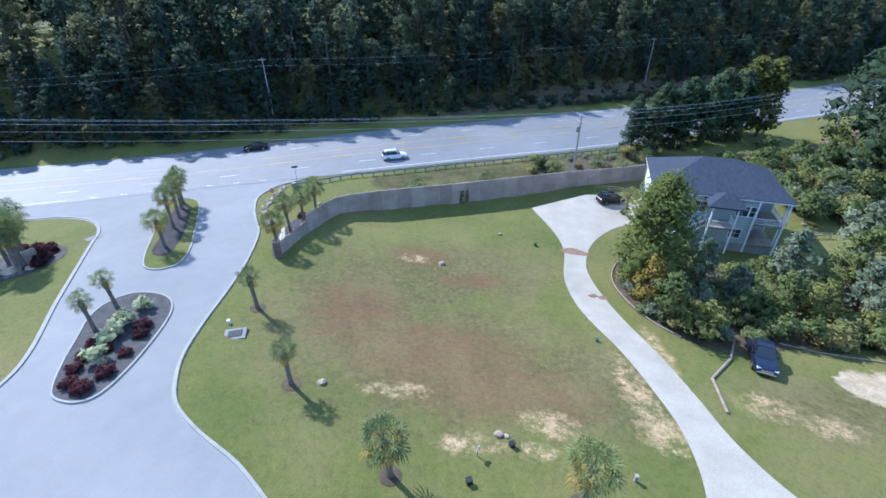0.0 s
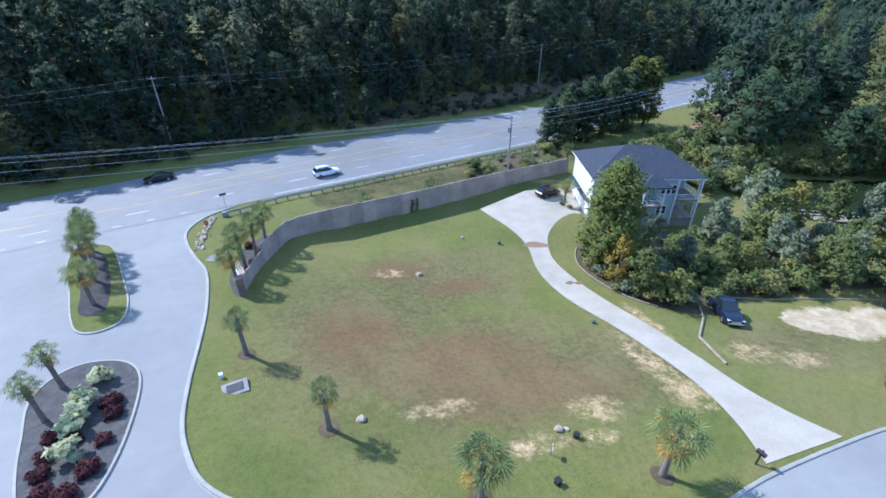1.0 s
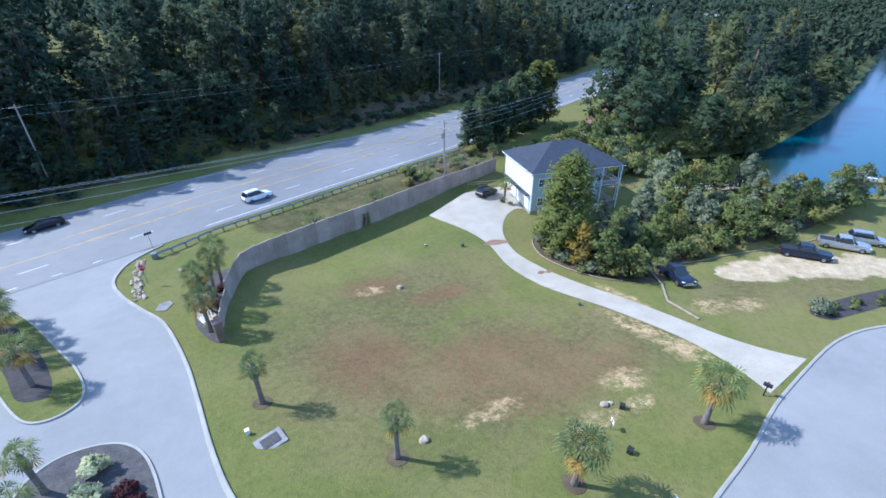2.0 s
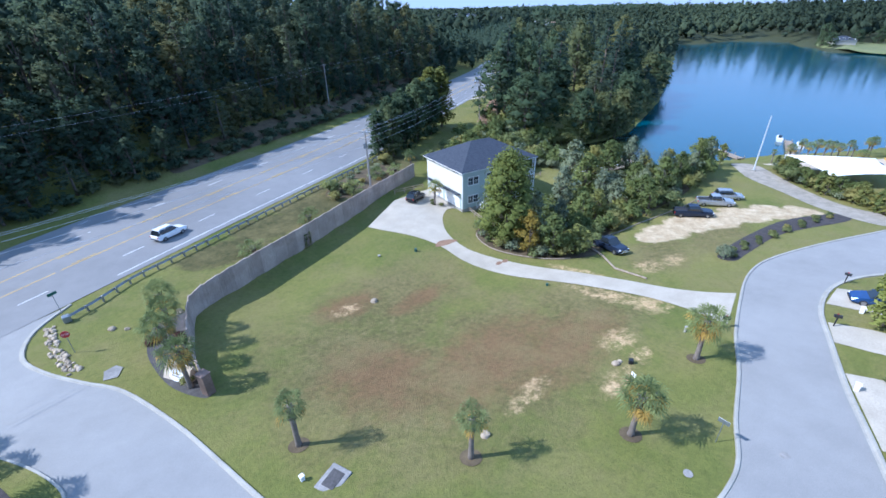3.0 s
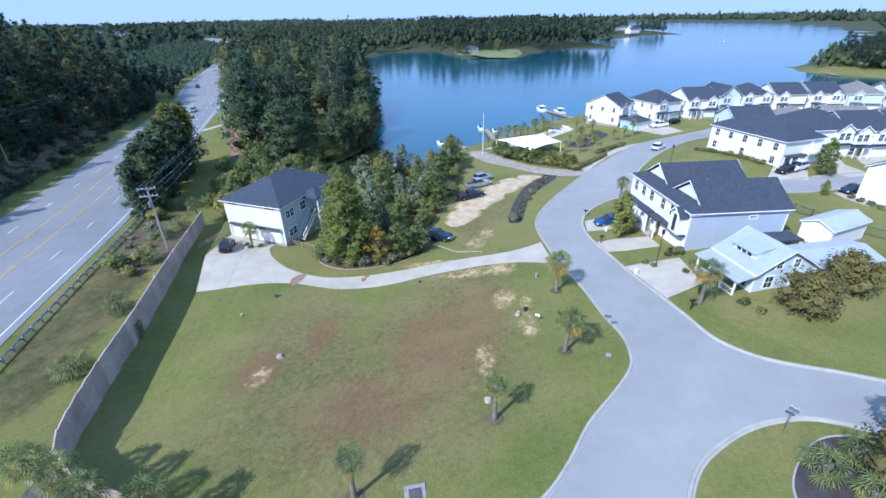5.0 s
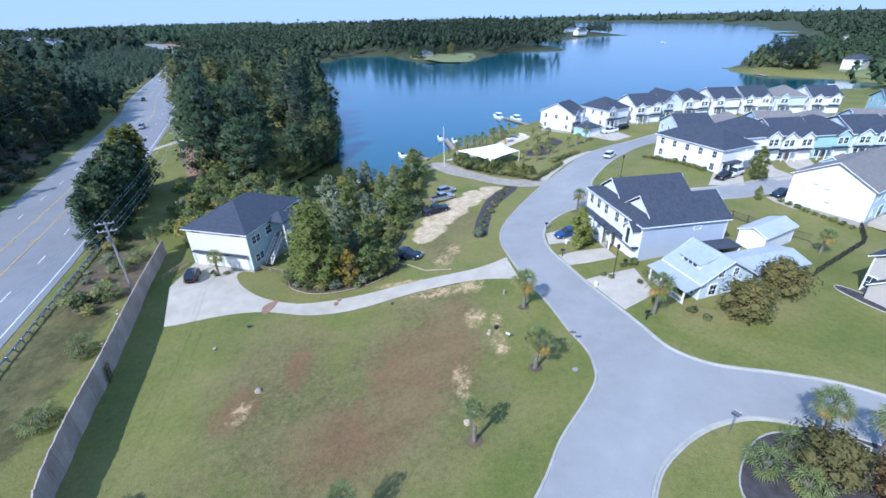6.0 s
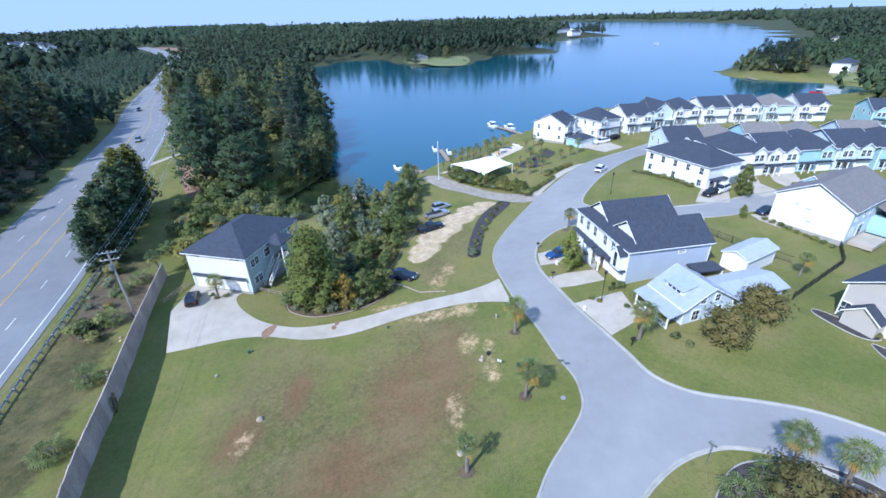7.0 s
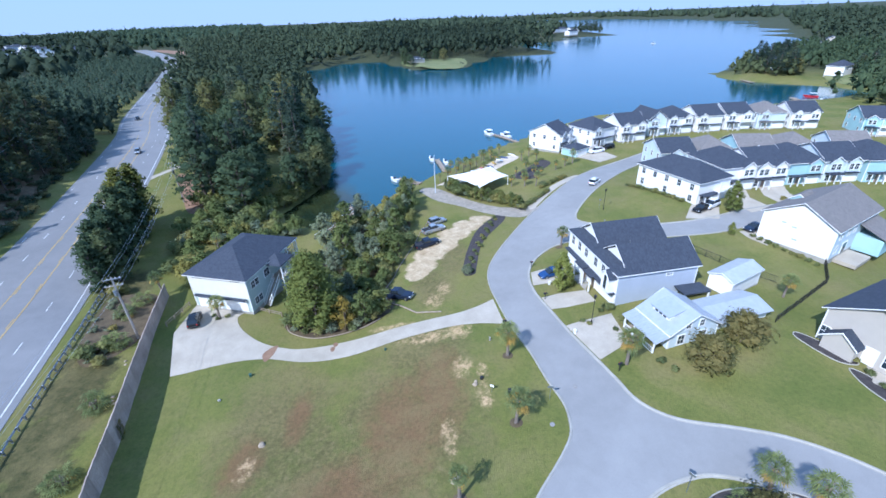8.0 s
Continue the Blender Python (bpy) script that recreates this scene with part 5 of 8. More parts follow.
dormer(gh, 1.2, -1.5, 0.0, 3.5, 2.0, 2.2, 1.35, BEIGE_SIDING, SHINGLE, 0)
panel_door(gh, F, "door", 5.0, 0.15, 1.15, 2.2, TRIM, 3, 2)
part("porch_step", boxed(4.7, 8.4, -2.6, -0.05, -0.6, 0.08), CONCRETE, gh)
for u in (2.5, 8.0):
    window(gh, face_matrix("left", WG, DG), u, 3.2, 1.0, 1.3)

# ---- road markings ----
def along(line, start, stop, off=0.0):
    """Points of a line between two distances from its beginning, moved sideways."""
    out, s, moved = [], 0.0, offset_line(line, off)
    for i in range(len(line) - 1):
        l = math.dist(line[i], line[i + 1])
        for k in range(max(1, int(l / 3))):
            d = s + l * k / max(1, int(l / 3))
            if start <= d <= stop:
                t = (d - s) / l
                out.append((moved[i][0] + (moved[i + 1][0] - moved[i][0]) * t, moved[i][1] + (moved[i + 1][1] - moved[i][1]) * t))
        s += l
    return out


def paint(name, line, width, mat, label):
    ob = strip(name, line, [(-width / 2, 0), (width / 2, 0)], mat, 0.072)
    return tagged(ob, label, "road marking", kind="structure")


def at_distance(line, d):
    s = 0.0
    for a, b in zip(line, line[1:]):
        l = math.dist(a, b)
        if s + l >= d:
            t = (d - s) / l
            return (a[0] + (b[0] - a[0]) * t, a[1] + (b[1] - a[1]) * t)
        s += l
    return line[-1]


ENTRY = 175.0
far_line, near_line = offset_line(HWAY, HALF - 0.2), offset_line(HWAY, -HALF + 0.2)
paint("edge_line", far_line, 0.16, LINEWHITE, "solid white edge line of the highway")
paint("edge_line", [p for p in near_line if p[0] > -23], 0.16, LINEWHITE, "solid white edge line of the highway")
paint("edge_line", [p for p in near_line if p[0] < -58], 0.16, LINEWHITE, "solid white edge line of the highway")
for off in (2.0, -2.0):
    paint("centre_line", offset_line(HWAY, off), 0.16, LINEYELLOW, "solid yellow line of the turning lane")
    inner = offset_line(HWAY, off * 0.82)
    for k in range(60):
        a, b = at_distance(inner, 12.19 * k), at_distance(inner, 12.19 * k + 3.05)
        paint("lane_dash", [a, b], 0.13, LINEYELLOW, "broken yellow line of the turning lane")
for off in (5.8, -5.8):
    lane = offset_line(HWAY, off)
    # distances chosen so that a dash ends where the lot's wall begins
    for k in range(60):
        a, b = at_distance(lane, 4.0 + 12.19 * k), at_distance(lane, 7.05 + 12.19 * k)
        paint("lane_dash", [a, b], 0.14, LINEWHITE, "broken white lane line")
for k in range(9):
    a = at_distance(near_line, 160 + 4.2 * k)
    b = at_distance(near_line, 161.0 + 4.2 * k)
    paint("lane_dash", [a, b], 0.14, LINEWHITE, "short broken line across the side road")

# ---- islands, beds and worn ground ----
def bed(name, pts, mat, lift, label, kerb=False, n=5, category="planting bed", step=1.0, wide=1.0):
    out = rounded(pts, True, n)
    ob = tagged(draped(name, out, mat, lift, step), label, category, kind="structure")
    if kerb:
        area = sum(a[0] * b[1] - b[0] * a[1] for a, b in zip(out, out[1:] + out[:1]))
        s = 1 if area > 0 else -1
        k = strip("kerb", out, [(-0.13 * s * wide, -0.02), (-0.09 * s * wide, 0.16 * wide), (0.07 * s * wide, 0.17 * wide), (0.11 * s * wide, 0.02)], KERB, 0.0, True)
        tagged(k, "pale concrete kerb round a traffic island", "kerb", kind="structure")
    return ob


bed("island_bed", [(-28.2, 21.5), (-26.4, 21.1), (-25.2, 21.9), (-24.8, 24.8), (-25.1, 29.0), (-25.8, 32.4), (-27.0, 34.4), (-28.8, 35.3), (-30.9, 35.2), (-32.3, 33.7), (-32.5, 31.2), (-31.4, 28.0), (-30.4, 25.2), (-29.2, 22.6)],
    GREYROCK, 0.12, "traffic island filled with dark grey rock mulch", True)
bed("island_lawn", [(-33.0, 40.4), (-31.2, 40.0), (-29.9, 41.6), (-30.6, 45.5), (-32.6, 50.6), (-35.6, 57.8), (-37.6, 61.2), (-40.2, 62.0), (-41.0, 59.0), (-39.3, 54.0), (-36.8, 48.5), (-34.6, 43.2)],
    GRASS, 0.13, "narrow grass traffic island", True)
bed("island_mulch", [(-34.0, 43.5), (-32.0, 43.5), (-33.6, 50), (-37.0, 58), (-39.4, 59.5), (-38.0, 54), (-35.6, 48)], MULCH, 0.145, "dark mulch strip on the traffic island")
bed("entrance_bed", [(-21.6, 51.3), (-21.1, 55.1), (-19.6, 58.6), (-17.8, 59.8), (-15.2, 59.2), (-17.2, 54.8), (-19.0, 50.0), (-19.6, 45.0), (-20.4, 44.4), (-21.5, 47.6)], GREYROCK, 0.03, "dark grey mulch bed at the entrance wall")
bed("thicket_bed", [(26.4, 50.6), (23.2, 48.6), (21.0, 44.5), (20.9, 41.0), (22.2, 36.4), (24.4, 33.4), (29, 31.0), (40, 33.0), (52, 30), (66, 28), (72, 34), (62, 46), (50, 48), (40, 49), (32, 50)], LITTER, 0.02, "brown leaf litter under the thicket")
bed("shrub_bed", [(34.4, 15.6), (38.5, 14.6), (48.5, 11.8), (59.5, 4.8), (63.5, 4.6), (63.4, 6.4), (55.5, 12.2), (46, 15.6), (38.5, 17.4), (34.6, 17.6)], MULCH, 0.03, "dark mulched shrub bed along the street")
bed("boat_track", [(61.0, -2.6), (59.4, 1.0), (66, 8.0), (74, 14.2), (80, 21.0), (88, 25.0), (92, 23.0), (86, 17.0), (78, 10.5), (70, 4.0), (64.5, -4.5)], TRACKGRAVEL, 0.035, "worn pale track down to the water", category="track")
bed("sidewalk", [(76.5, -13.4), (66.5, -5.6), (63.8, -4.0), (64.6, -2.0), (70, -4.6), (79.5, -12.6), (86.5, -21.5), (84.6, -22.2)], CONCRETE, 0.04, "pale concrete pavement beside the street", category="pavement")
bed("clay_scrub", [(16, 76.6), (20, 80.6), (30, 83.6), (36.0, 84.0), (37.0, 77.0), (30, 74.8), (22, 73.0)], LITTER, 0.03, "bare brown soil with scrub behind the wall")
bed("clay_path", [(78, 84), (92, 91), (108, 101), (107, 104), (90, 95), (76, 87.5)], CLAY, 0.03, "bare clay path by the wood")
bed("brush_slope", [(2, 107.0), (14, 110.2), (40, 118.0), (70, 127.8), (100, 138.6), (116, 145), (112, 149), (92, 145), (66, 136), (34, 125), (8, 115)], LITTER, 0.04, "brown leaf litter on the slope before the wood", step=3.0)
bed("side_lane", [(103, 112), (109, 110), (118, 107.5), (118.4, 109.2), (110, 112.2), (105, 114.6)], CONCRETE, 0.05, "pale lane crossing the verge", category="lane")
for pts, lab in (([(4.4, 3.4), (12.6, 5.2), (13.0, 3.4), (13.8, -2.0), (7.0, -1.6), (5.0, 2.2)], "wide pale concrete driveway"),
                 ([(17.4, 5.9), (21.2, 6.4), (21.5, 3.5), (21.2, -0.9), (17.6, -1.2), (17.2, 3.4)], "pale concrete driveway strip"),
                 ([(25.6, 6.6), (30.4, 5.8), (30.8, 3.4), (30.4, -0.2), (25.6, -0.6), (25.4, 3.6)], "pale concrete driveway beside the oval tree"),
                 ([(42.5, -30.0), (41.8, -37), (48, -40.8), (52.6, -43.6), (51.2, -37.0), (47.5, -33.8)], "concrete parking apron before the garage"),
                 ([(37.6, -44.2), (36.0, -37.2), (33.4, -37.2), (30.2, -38.8), (34, -42.4)], "short concrete drive by the white house"),
                 ([(44.5, -46.0), (47.0, -53.0), (52, -51), (57.6, -53.8), (56.2, -47.0), (50.6, -44.6)], "concrete drive of a row house"),
                 ([(48.2, -57.0), (50.5, -64.0), (54, -62.4), (60.0, -65.4), (58.6, -58.0), (53.6, -55.6)], "concrete drive of a row house"),
                 ([(101.5, -36.0), (106, -44.0), (112, -42), (119.6, -44.0), (118.2, -35.0), (110, -31)], "concrete drive of a shore house")):
    tagged(draped("driveway", pts, CONCRETE, 0.045, 1.5), lab, "driveway", kind="structure")
bed("leaf_seam", [(15.9, 50.9), (17.6, 51.7), (19.2, 51.0), (19.9, 49.9), (18.4, 49.9), (16.9, 50.2)], CLAY, 0.056, "muddy leaf litter lying across the driveway", category="litter")
for x, y in ((18.0, 40.5), (16.9, 40.8)):
    bed("oil_stain", [(x, y), (x + 0.9, y + 0.3), (x + 1.2, y - 0.2), (x + 0.4, y - 0.5)], CLAY, 0.058, "brown stain on the driveway", category="stain")

bed("corner_bed", [(-18.4, 4.8), (-15.0, 1.3), (-14.3, -2.2), (-15.3, -7.0), (-18.5, -10.5), (-23.0, -8.0), (-23.4, 0.0), (-21.4, 4.4)], MULCH, 0.03, "mulched planting bed with pale edging on the corner lawn", True, wide=0.6)

# ---- boundary wall, panel by panel ----
WALL = [(-19.7, 45.2), (-18.7, 50.2), (-16.9, 54.8), (-14.7, 58.7), (-6.5, 62.2), (3.6, 65.2), (13.7, 68.3), (25.7, 71.8), (36.8, 74.9)]
wall = thing("boundary_wall", pose(0, 0, 0), "weathered tan panel wall between the lot and the highway bank", "wall", kind="structure")
panel_meshes = {}
prev = None
run = rounded(WALL, n=12)
length = sum(math.dist(a, b) for a, b in zip(run, run[1:]))
n_panels = 30
wr = random.Random(5)
for i in range(n_panels):
    a, b = at_distance(run, length * i / n_panels), at_distance(run, length * (i + 1) / n_panels)
    l, ang = math.dist(a, b), math.atan2(b[1] - a[1], b[0] - a[0])
    z0 = min(gz(a[0] - 0.6, a[1] + 2.2), gz(b[0] - 0.6, b[1] + 2.2))
    t = i / n_panels
    top = 1.9 if i < 3 else 2.8 - 0.25 * t
    bm = bmesh.new()
    nb = 6
    for k in range(nb):
        w0, w1 = l * k / nb, l * (k + 1) / nb - 0.012
        box(bm, w0, w1, -0.06 - wr.uniform(0, 0.02), 0.06, -1.5, top + wr.uniform(-0.03, 0.03))
    box(bm, -0.02, l - 0.01, 0.06, 0.11, 0.4, 0.55)
    box(bm, -0.02, l - 0.01, 0.06, 0.11, top - 0.5, top - 0.35)
    p = part("panel", bm, WALLSTUCCO, wall)
    p.matrix_basis = pose(a[0], a[1], z0, 0, 0, math.degrees(ang))
    bm = bmesh.new()
    box(bm, -0.09, 0.09, -0.1, 0.1, -1.5, top + 0.08, None, 0.02)
    q = part("wall_post", bm, WALLSTUCCO, wall)
    q.matrix_basis = pose(a[0], a[1], z0, 0, 0, math.degrees(ang))
bm = bmesh.new()
box(bm, -0.36, 0.36, -0.42, 0.42, -0.4, 2.1, None, 0.03)
box(bm, -0.42, 0.42, -0.48, 0.48, 2.1, 2.2, None, 0.02)
pier = part("end_pier", bm, PIER, wall, "square masonry end pier with cap")
pier.matrix_basis = pose(-19.8, 44.7, gz(-19.8, 44.7), 0, 0, 12)
# ivy hanging down the wall
for x, y, seed in ((3.1, 64.7, 4), (4.0, 65.0, 5)):
    cl = Cloud(seed)
    for k in range(9):
        cl.leaves((0, 0, 0.3 + k * 0.26), 0.3, 14, 0.2, 0.6)
    iv = new("ivy", cl.mesh("ivy", BUSH))
    iv.matrix_world = pose(x, y, gz(x, y), 0, 0, 16) @ Matrix.Diagonal((1, 0.35, 1, 1))
    tagged(iv, "dark green ivy hanging down the wall", "ivy")

# ---- guard rail ----
rail_line = [p for p in offset_line(HWAY, -HALF - 2.9) if -24 < p[0] < 60]
rail_line = [(-24.4, 67.6), (-21.5, 68.9)] + [p for p in rail_line if p[0] > -19]
rail = thing("guard_rail", pose(0, 0, 0), "dark steel guard rail along the highway bank", "guard rail")
rl = rounded(rail_line, n=4)
bm = bmesh.new()
rings = []
prof = [(0.0, 0.42), (0.05, 0.48), (0.0, 0.56), (0.05, 0.64), (0.0, 0.72), (-0.03, 0.72), (0.02, 0.64), (-0.03, 0.56), (0.02, 0.48), (-0.03, 0.42)]
lz = land([p[0] for p in rl], [p[1] for p in rl])
offs = {d: offset_line(rl, d) for d in {p[0] for p in prof}}
for i in range(len(rl)):
    rings.append([bm.verts.new((*offs[d][i], float(lz[i]) + h)) for d, h in prof])
for a, b in zip(rings, rings[1:]):
    for k in range(len(prof)):
        bm.faces.new((a[k], a[(k + 1) % len(prof)], b[(k + 1) % len(prof)], b[k]))
part("beam", bm, GALV, rail)
rail_len = sum(math.dist(a, b) for a, b in zip(rl, rl[1:]))
bm = bmesh.new()
box(bm, -0.08, 0.08, -0.3, -0.08, -0.5, 0.78, None, 0.01)
box(bm, -0.07, 0.07, -0.08, 0.0, 0.42, 0.72)
post_me = mesh_of("post", bm, GALV)
for k in range(int(rail_len / 1.905) + 1):
    a, b = at_distance(rl, k * 1.905), at_distance(rl, k * 1.905 + 0.3)
    p = new("post", post_me)
    p.parent = rail
    p.matrix_basis = pose(a[0], a[1], gz(*a), 0, 0, math.degrees(math.atan2(b[1] - a[1], b[0] - a[0])))
part("end_terminal", boxed(-24.9, -24.2, 67.2, 67.9, gz(-24.4, 67.6), gz(-24.4, 67.6) + 0.78, 0.05), GALV, rail)


# ---- palms ----
def palm_meshes(seed, trunk_h, fronds=30, size=1.0, dead=0.2):
    """Cabbage palm: booted trunk and a round head of folded fan leaves."""
    r = random.Random(seed)
    bm = bmesh.new()
    lx, ly = r.uniform(-0.25, 0.25), r.uniform(-0.25, 0.25)
    pts = [(lx * t * t, ly * t * t, trunk_h * t - (0.3 if t == 0 else 0)) for t in (0, 0.1, 0.3, 0.5, 0.7, 0.85, 1.0)]
    tube(bm, pts, [0.30, 0.22, 0.19, 0.185, 0.2, 0.24, 0.2], 9)
    for i in range(26):
        t, a = 0.62 + 0.36 * i / 26, i * 2.4
        c = Vector((lx * t * t, ly * t * t, trunk_h * t))
        d = Vector((math.cos(a), math.sin(a), 0.9))
        tube(bm, [c + Vector((d.x * 0.16, d.y * 0.16, 0)), c + d * 0.34], [0.05, 0.025], 4)
    trunk = mesh_of("trunk", bm, PALMBARK, True)
    top = Vector((lx, ly, trunk_h))
    live_v, live_f, dead_v, dead_f = [], [], [], []
    for i in range(fronds):
        t = i / (fronds - 1)
        el = math.asin(max(-1, min(1, 1.0 - 1.75 * t))) + r.uniform(-0.12, 0.12)
        az = i * 2.399 + r.uniform(-0.2, 0.2)
        d = Vector((math.cos(az) * math.cos(el), math.sin(az) * math.cos(el), math.sin(el)))
        side = Vector((-math.sin(az), math.cos(az), 0))
        isdead = t > 1 - dead and r.random() < 0.75
        V, Fc = (dead_v, dead_f) if isdead else (live_v, live_f)
        reach = size * r.uniform(0.7, 1.25)
        hub = top + d * reach
        upn = side.cross(d)
        b = len(V)
        w = side * 0.035
        V += [tuple(top - w), tuple(top + w), tuple(hub + w * 0.6), tuple(hub - w * 0.6)]
        Fc.append((b, b + 1, b + 2, b + 3))
        k = 15
        for j in range(k):
            ang = (j / (k - 1) - 0.5) * 3.7
            dirv = d * math.cos(ang) + side * math.sin(ang)
            ln = size * (1.0 - 0.25 * abs(ang) / 1.9) * r.uniform(0.85, 1.1) * (0.8 if isdead else 1)
            fold = upn * (0.10 * size * (1 if j % 2 else -1))
            mid = hub + dirv * ln * 0.55 + fold
            tip = hub + dirv * ln - Vector((0, 0, (0.5 if isdead else 0.34) * ln)) + upn * r.uniform(-0.05, 0.05)
            wd = dirv.cross(upn) * (0.048 * size)
            b = len(V)
            V += [tuple(hub), tuple(mid + wd), tuple(tip), tuple(mid - wd)]
            Fc.append((b, b + 1, b + 2, b + 3))
    out = [trunk, raw_mesh("crown", live_v, live_f, FROND)]
    if dead_f:
        out.append(raw_mesh("dry_crown", dead_v, dead_f, DEADFROND))
    return out


PALM_A = grow("palm_tree", palm_meshes(3, 3.9, 32, 0.92, 0.42), "cabbage palm with green fans and yellowed lower leaves", "palm", "palms round the lot")
PALM_B = grow("palm_tree", palm_meshes(9, 4.1, 20, 0.72, 0.12), "slender cabbage palm with small green head", "palm", "palms round the lot")
PALM_C = grow("palm_tree", palm_meshes(15, 4.6, 30, 0.9, 0.25), "full headed cabbage palm in a planting bed", "palm", "palms of the entrance")
PALM_D = grow("palm_tree", palm_meshes(21, 0.9, 20, 0.85, 0.1), "short young palm on the grass bank", "palm", "young palms on the bank")
for src, x, y, s, turn in ((PALM_B, -18.3, 33.8, 1.0, 0.3), (PALM_B, -11.9, 23.6, 0.92, 2.0), (PALM_A, -3.5, 16.2, 1.0, 1.1), (PALM_A, 8.4, 14.7, 1.05, 4.0),
                           (PALM_C, -19.2, 53.6, 1.0, 1), (PALM_C, -18.2, 56.6, 1.02, 2), (PALM_C, -20.1, 50.6, 1.0, 3.2), (PALM_A, -20.5, 46.6, 1.0, 5),
                           (PALM_C, -38.0, 57.8, 1.0, 0.2), (PALM_C, -36.6, 54.4, 1.02, 1.7), (PALM_C, -35.4, 50.8, 1.0, 2.2), (PALM_A, -33.4, 45.2, 1.0, 2.9), (PALM_C, -39.0, 60.0, 1.0, 0.9),
                           (PALM_B, -30.9, 32.6, 0.9, 0.5), (PALM_B, -30.6, 29.2, 0.85, 3.0),
                           (PALM_D, -3.6, 66.9, 1.3, 0.4), (PALM_D, 7.7, 70.6, 1.3, 1.8), (PALM_D, 20.6, 75.2, 1.4, 3.4), (PALM_D, 29.6, 78.2, 1.3, 5.1), (PALM_D, 34.2, 77.8, 1.3, 0.1),
                           (PALM_A, 39.2, -2.6, 0.85, 1.2), (PALM_A, 3.0, 0.6, 1.05, 2.5), (PALM_A, 13.6, -28.4, 0.8, 0.6),
                           (PALM_A, 29.2, 62.6, 0.95, 2.2), (PALM_C, 37.2, 76.0, 0.9, 2.8), (PALM_C, 55.0, 72.0, 0.9, 1.0),
                           (PALM_C, -46.8, 41.0, 1.15, 0.3), (PALM_C, -49.4, 44.0, 1.2, 2.1), (PALM_A, -44.6, 24.6, 0.9, 1.0),
                           (PALM_C, -15.7, -3.4, 0.95, 1.0), (PALM_C, -17.4, -6.6, 1.0, 2.6), (PALM_D, -17.4, 2.2, 1.05, 4.0), (PALM_D, -19.2, 0.6, 1.0, 2.0), (PALM_D, -15.9, -0.8, 0.95, 0.7)):
    planted(src, x, y, s, turn)
for i, (x, y) in enumerate(((106, 14), (109, 11), (112, 8.0), (115, 5), (118, 1.5), (120.5, -2.2), (123, -6), (88, -3.2), (85.5, -6.6), (83.2, -9.4), (98.6, -20), (101.5, -24), (104, -27.5), (92, -8), (95, -12), (110, -2), (103, 3))):
    planted(PALM_A if i % 3 else PALM_C, x, y, 0.76 + 0.1 * math.sin(i * 1.7), i * 1.3, label="cabbage palm beside the lake beach")
bed("entrance_bed", [(-52, 45.5), (-47, 46.2), (-44.0, 43.5), (-44.4, 40.0), (-47.0, 38.0), (-51.0, 38.0)], GREYROCK, 0.03, "dark grey mulch bed under entrance palms")
for x, y, s_, a in ((-47.8, 42.6, 1.1, 0.7), (-49.0, 40.0, 1.2, 3.1), (-45.6, 39.2, 1.0, 2.0), (-50.4, 42.8, 1.15, 4.4)):
    planted(PALM_C, x, y, s_, a)
for x, y in ((-18.3, 33.8), (-11.9, 23.6), (-3.5, 16.2), (8.4, 14.7), (38.6, -2.0)):
    bed("mulch_ring", [(x + 0.75 * math.cos(a), y + 0.75 * math.sin(a)) for a in (k * 6.283 / 8 for k in range(8))], LITTER, 0.035, "ring of brown mulch round a palm", n=2)

for i, (x, y) in enumerate(((101, 12.5), (98, 15.5), (95.5, 18.2), (104.5, 9.6), (107.5, 7.0), (110.5, 4.4), (113.5, 1.4), (116.5, -2.0), (97, -6.5), (99.5, -10.5), (102, -14.5), (106, -12.0), (109, -16.5), (93, -13.5), (112.5, -12.0), (116, -15.5))):
    planted((PALM_C, PALM_A, PALM_B)[i % 3], x, y, 0.74 + 0.12 * math.sin(i * 2.3), i * 1.7, label="cabbage palm beside the lake beach")
bed("beach_sand", [(92, 19.5), (98, 13.5), (106, 6.0), (113, -1.0), (119, -9.0), (116, -12.0), (109, -4.5), (101, 3.5), (95, 10.0)], SAND, 0.03, "pale sandy beach ground under palms", category="sand")
bed("beach_bed", [(92, -11.0), (97, -5.0), (101, -8.0), (106, -13.5), (111, -19.0), (107, -21.0), (100, -16.0)], MULCH, 0.035, "dark mulch bed with palms by the beach")

# ---- shrubs ----
RED_S = grow("burgundy_shrub", shrub(51, 0.95, 0.8, REDLEAF, 0.15, 11, 110), "low mounded burgundy shrub", "shrub", "burgundy shrubs on the island")
PAMPAS = grow("ornamental_grass", shrub(52, 1.3, 0.7, PLUME, 0.32, 7, 40), "pale feathery ornamental grass clump", "grass clump", "grass clumps on the island")
GREEN_S = grow("green_shrub", shrub(53, 1.1, 0.8, BUSH, 0.16, 9, 36), "clipped rounded green shrub", "shrub", "rounded garden shrubs")
SAGE_S = grow("grey_shrub", shrub(54, 2.4, 1.6, SAGE, 0.26, 10, 46), "pale grey-green flowering shrub", "shrub", "grey shrubs of the thicket")
BIG_S = grow("thicket_bush", shrub(55, 3.2, 1.9, BUSH, 0.3, 12, 46), "tall tangled green thicket bush", "bush", "bushes of the thicket")
BIG_T = grow("thicket_bush", shrub(56, 4.4, 2.0, OAK, 0.32, 13, 46), "tall leafy bush in the thicket", "bush", "bushes of the thicket")
DARK_S = grow("undergrowth_bush", shrub(58, 2.0, 1.7, WOODLEAF, 0.34, 8, 26), "dark undergrowth along the wood's edge", "bush", "undergrowth at the wood's edge")
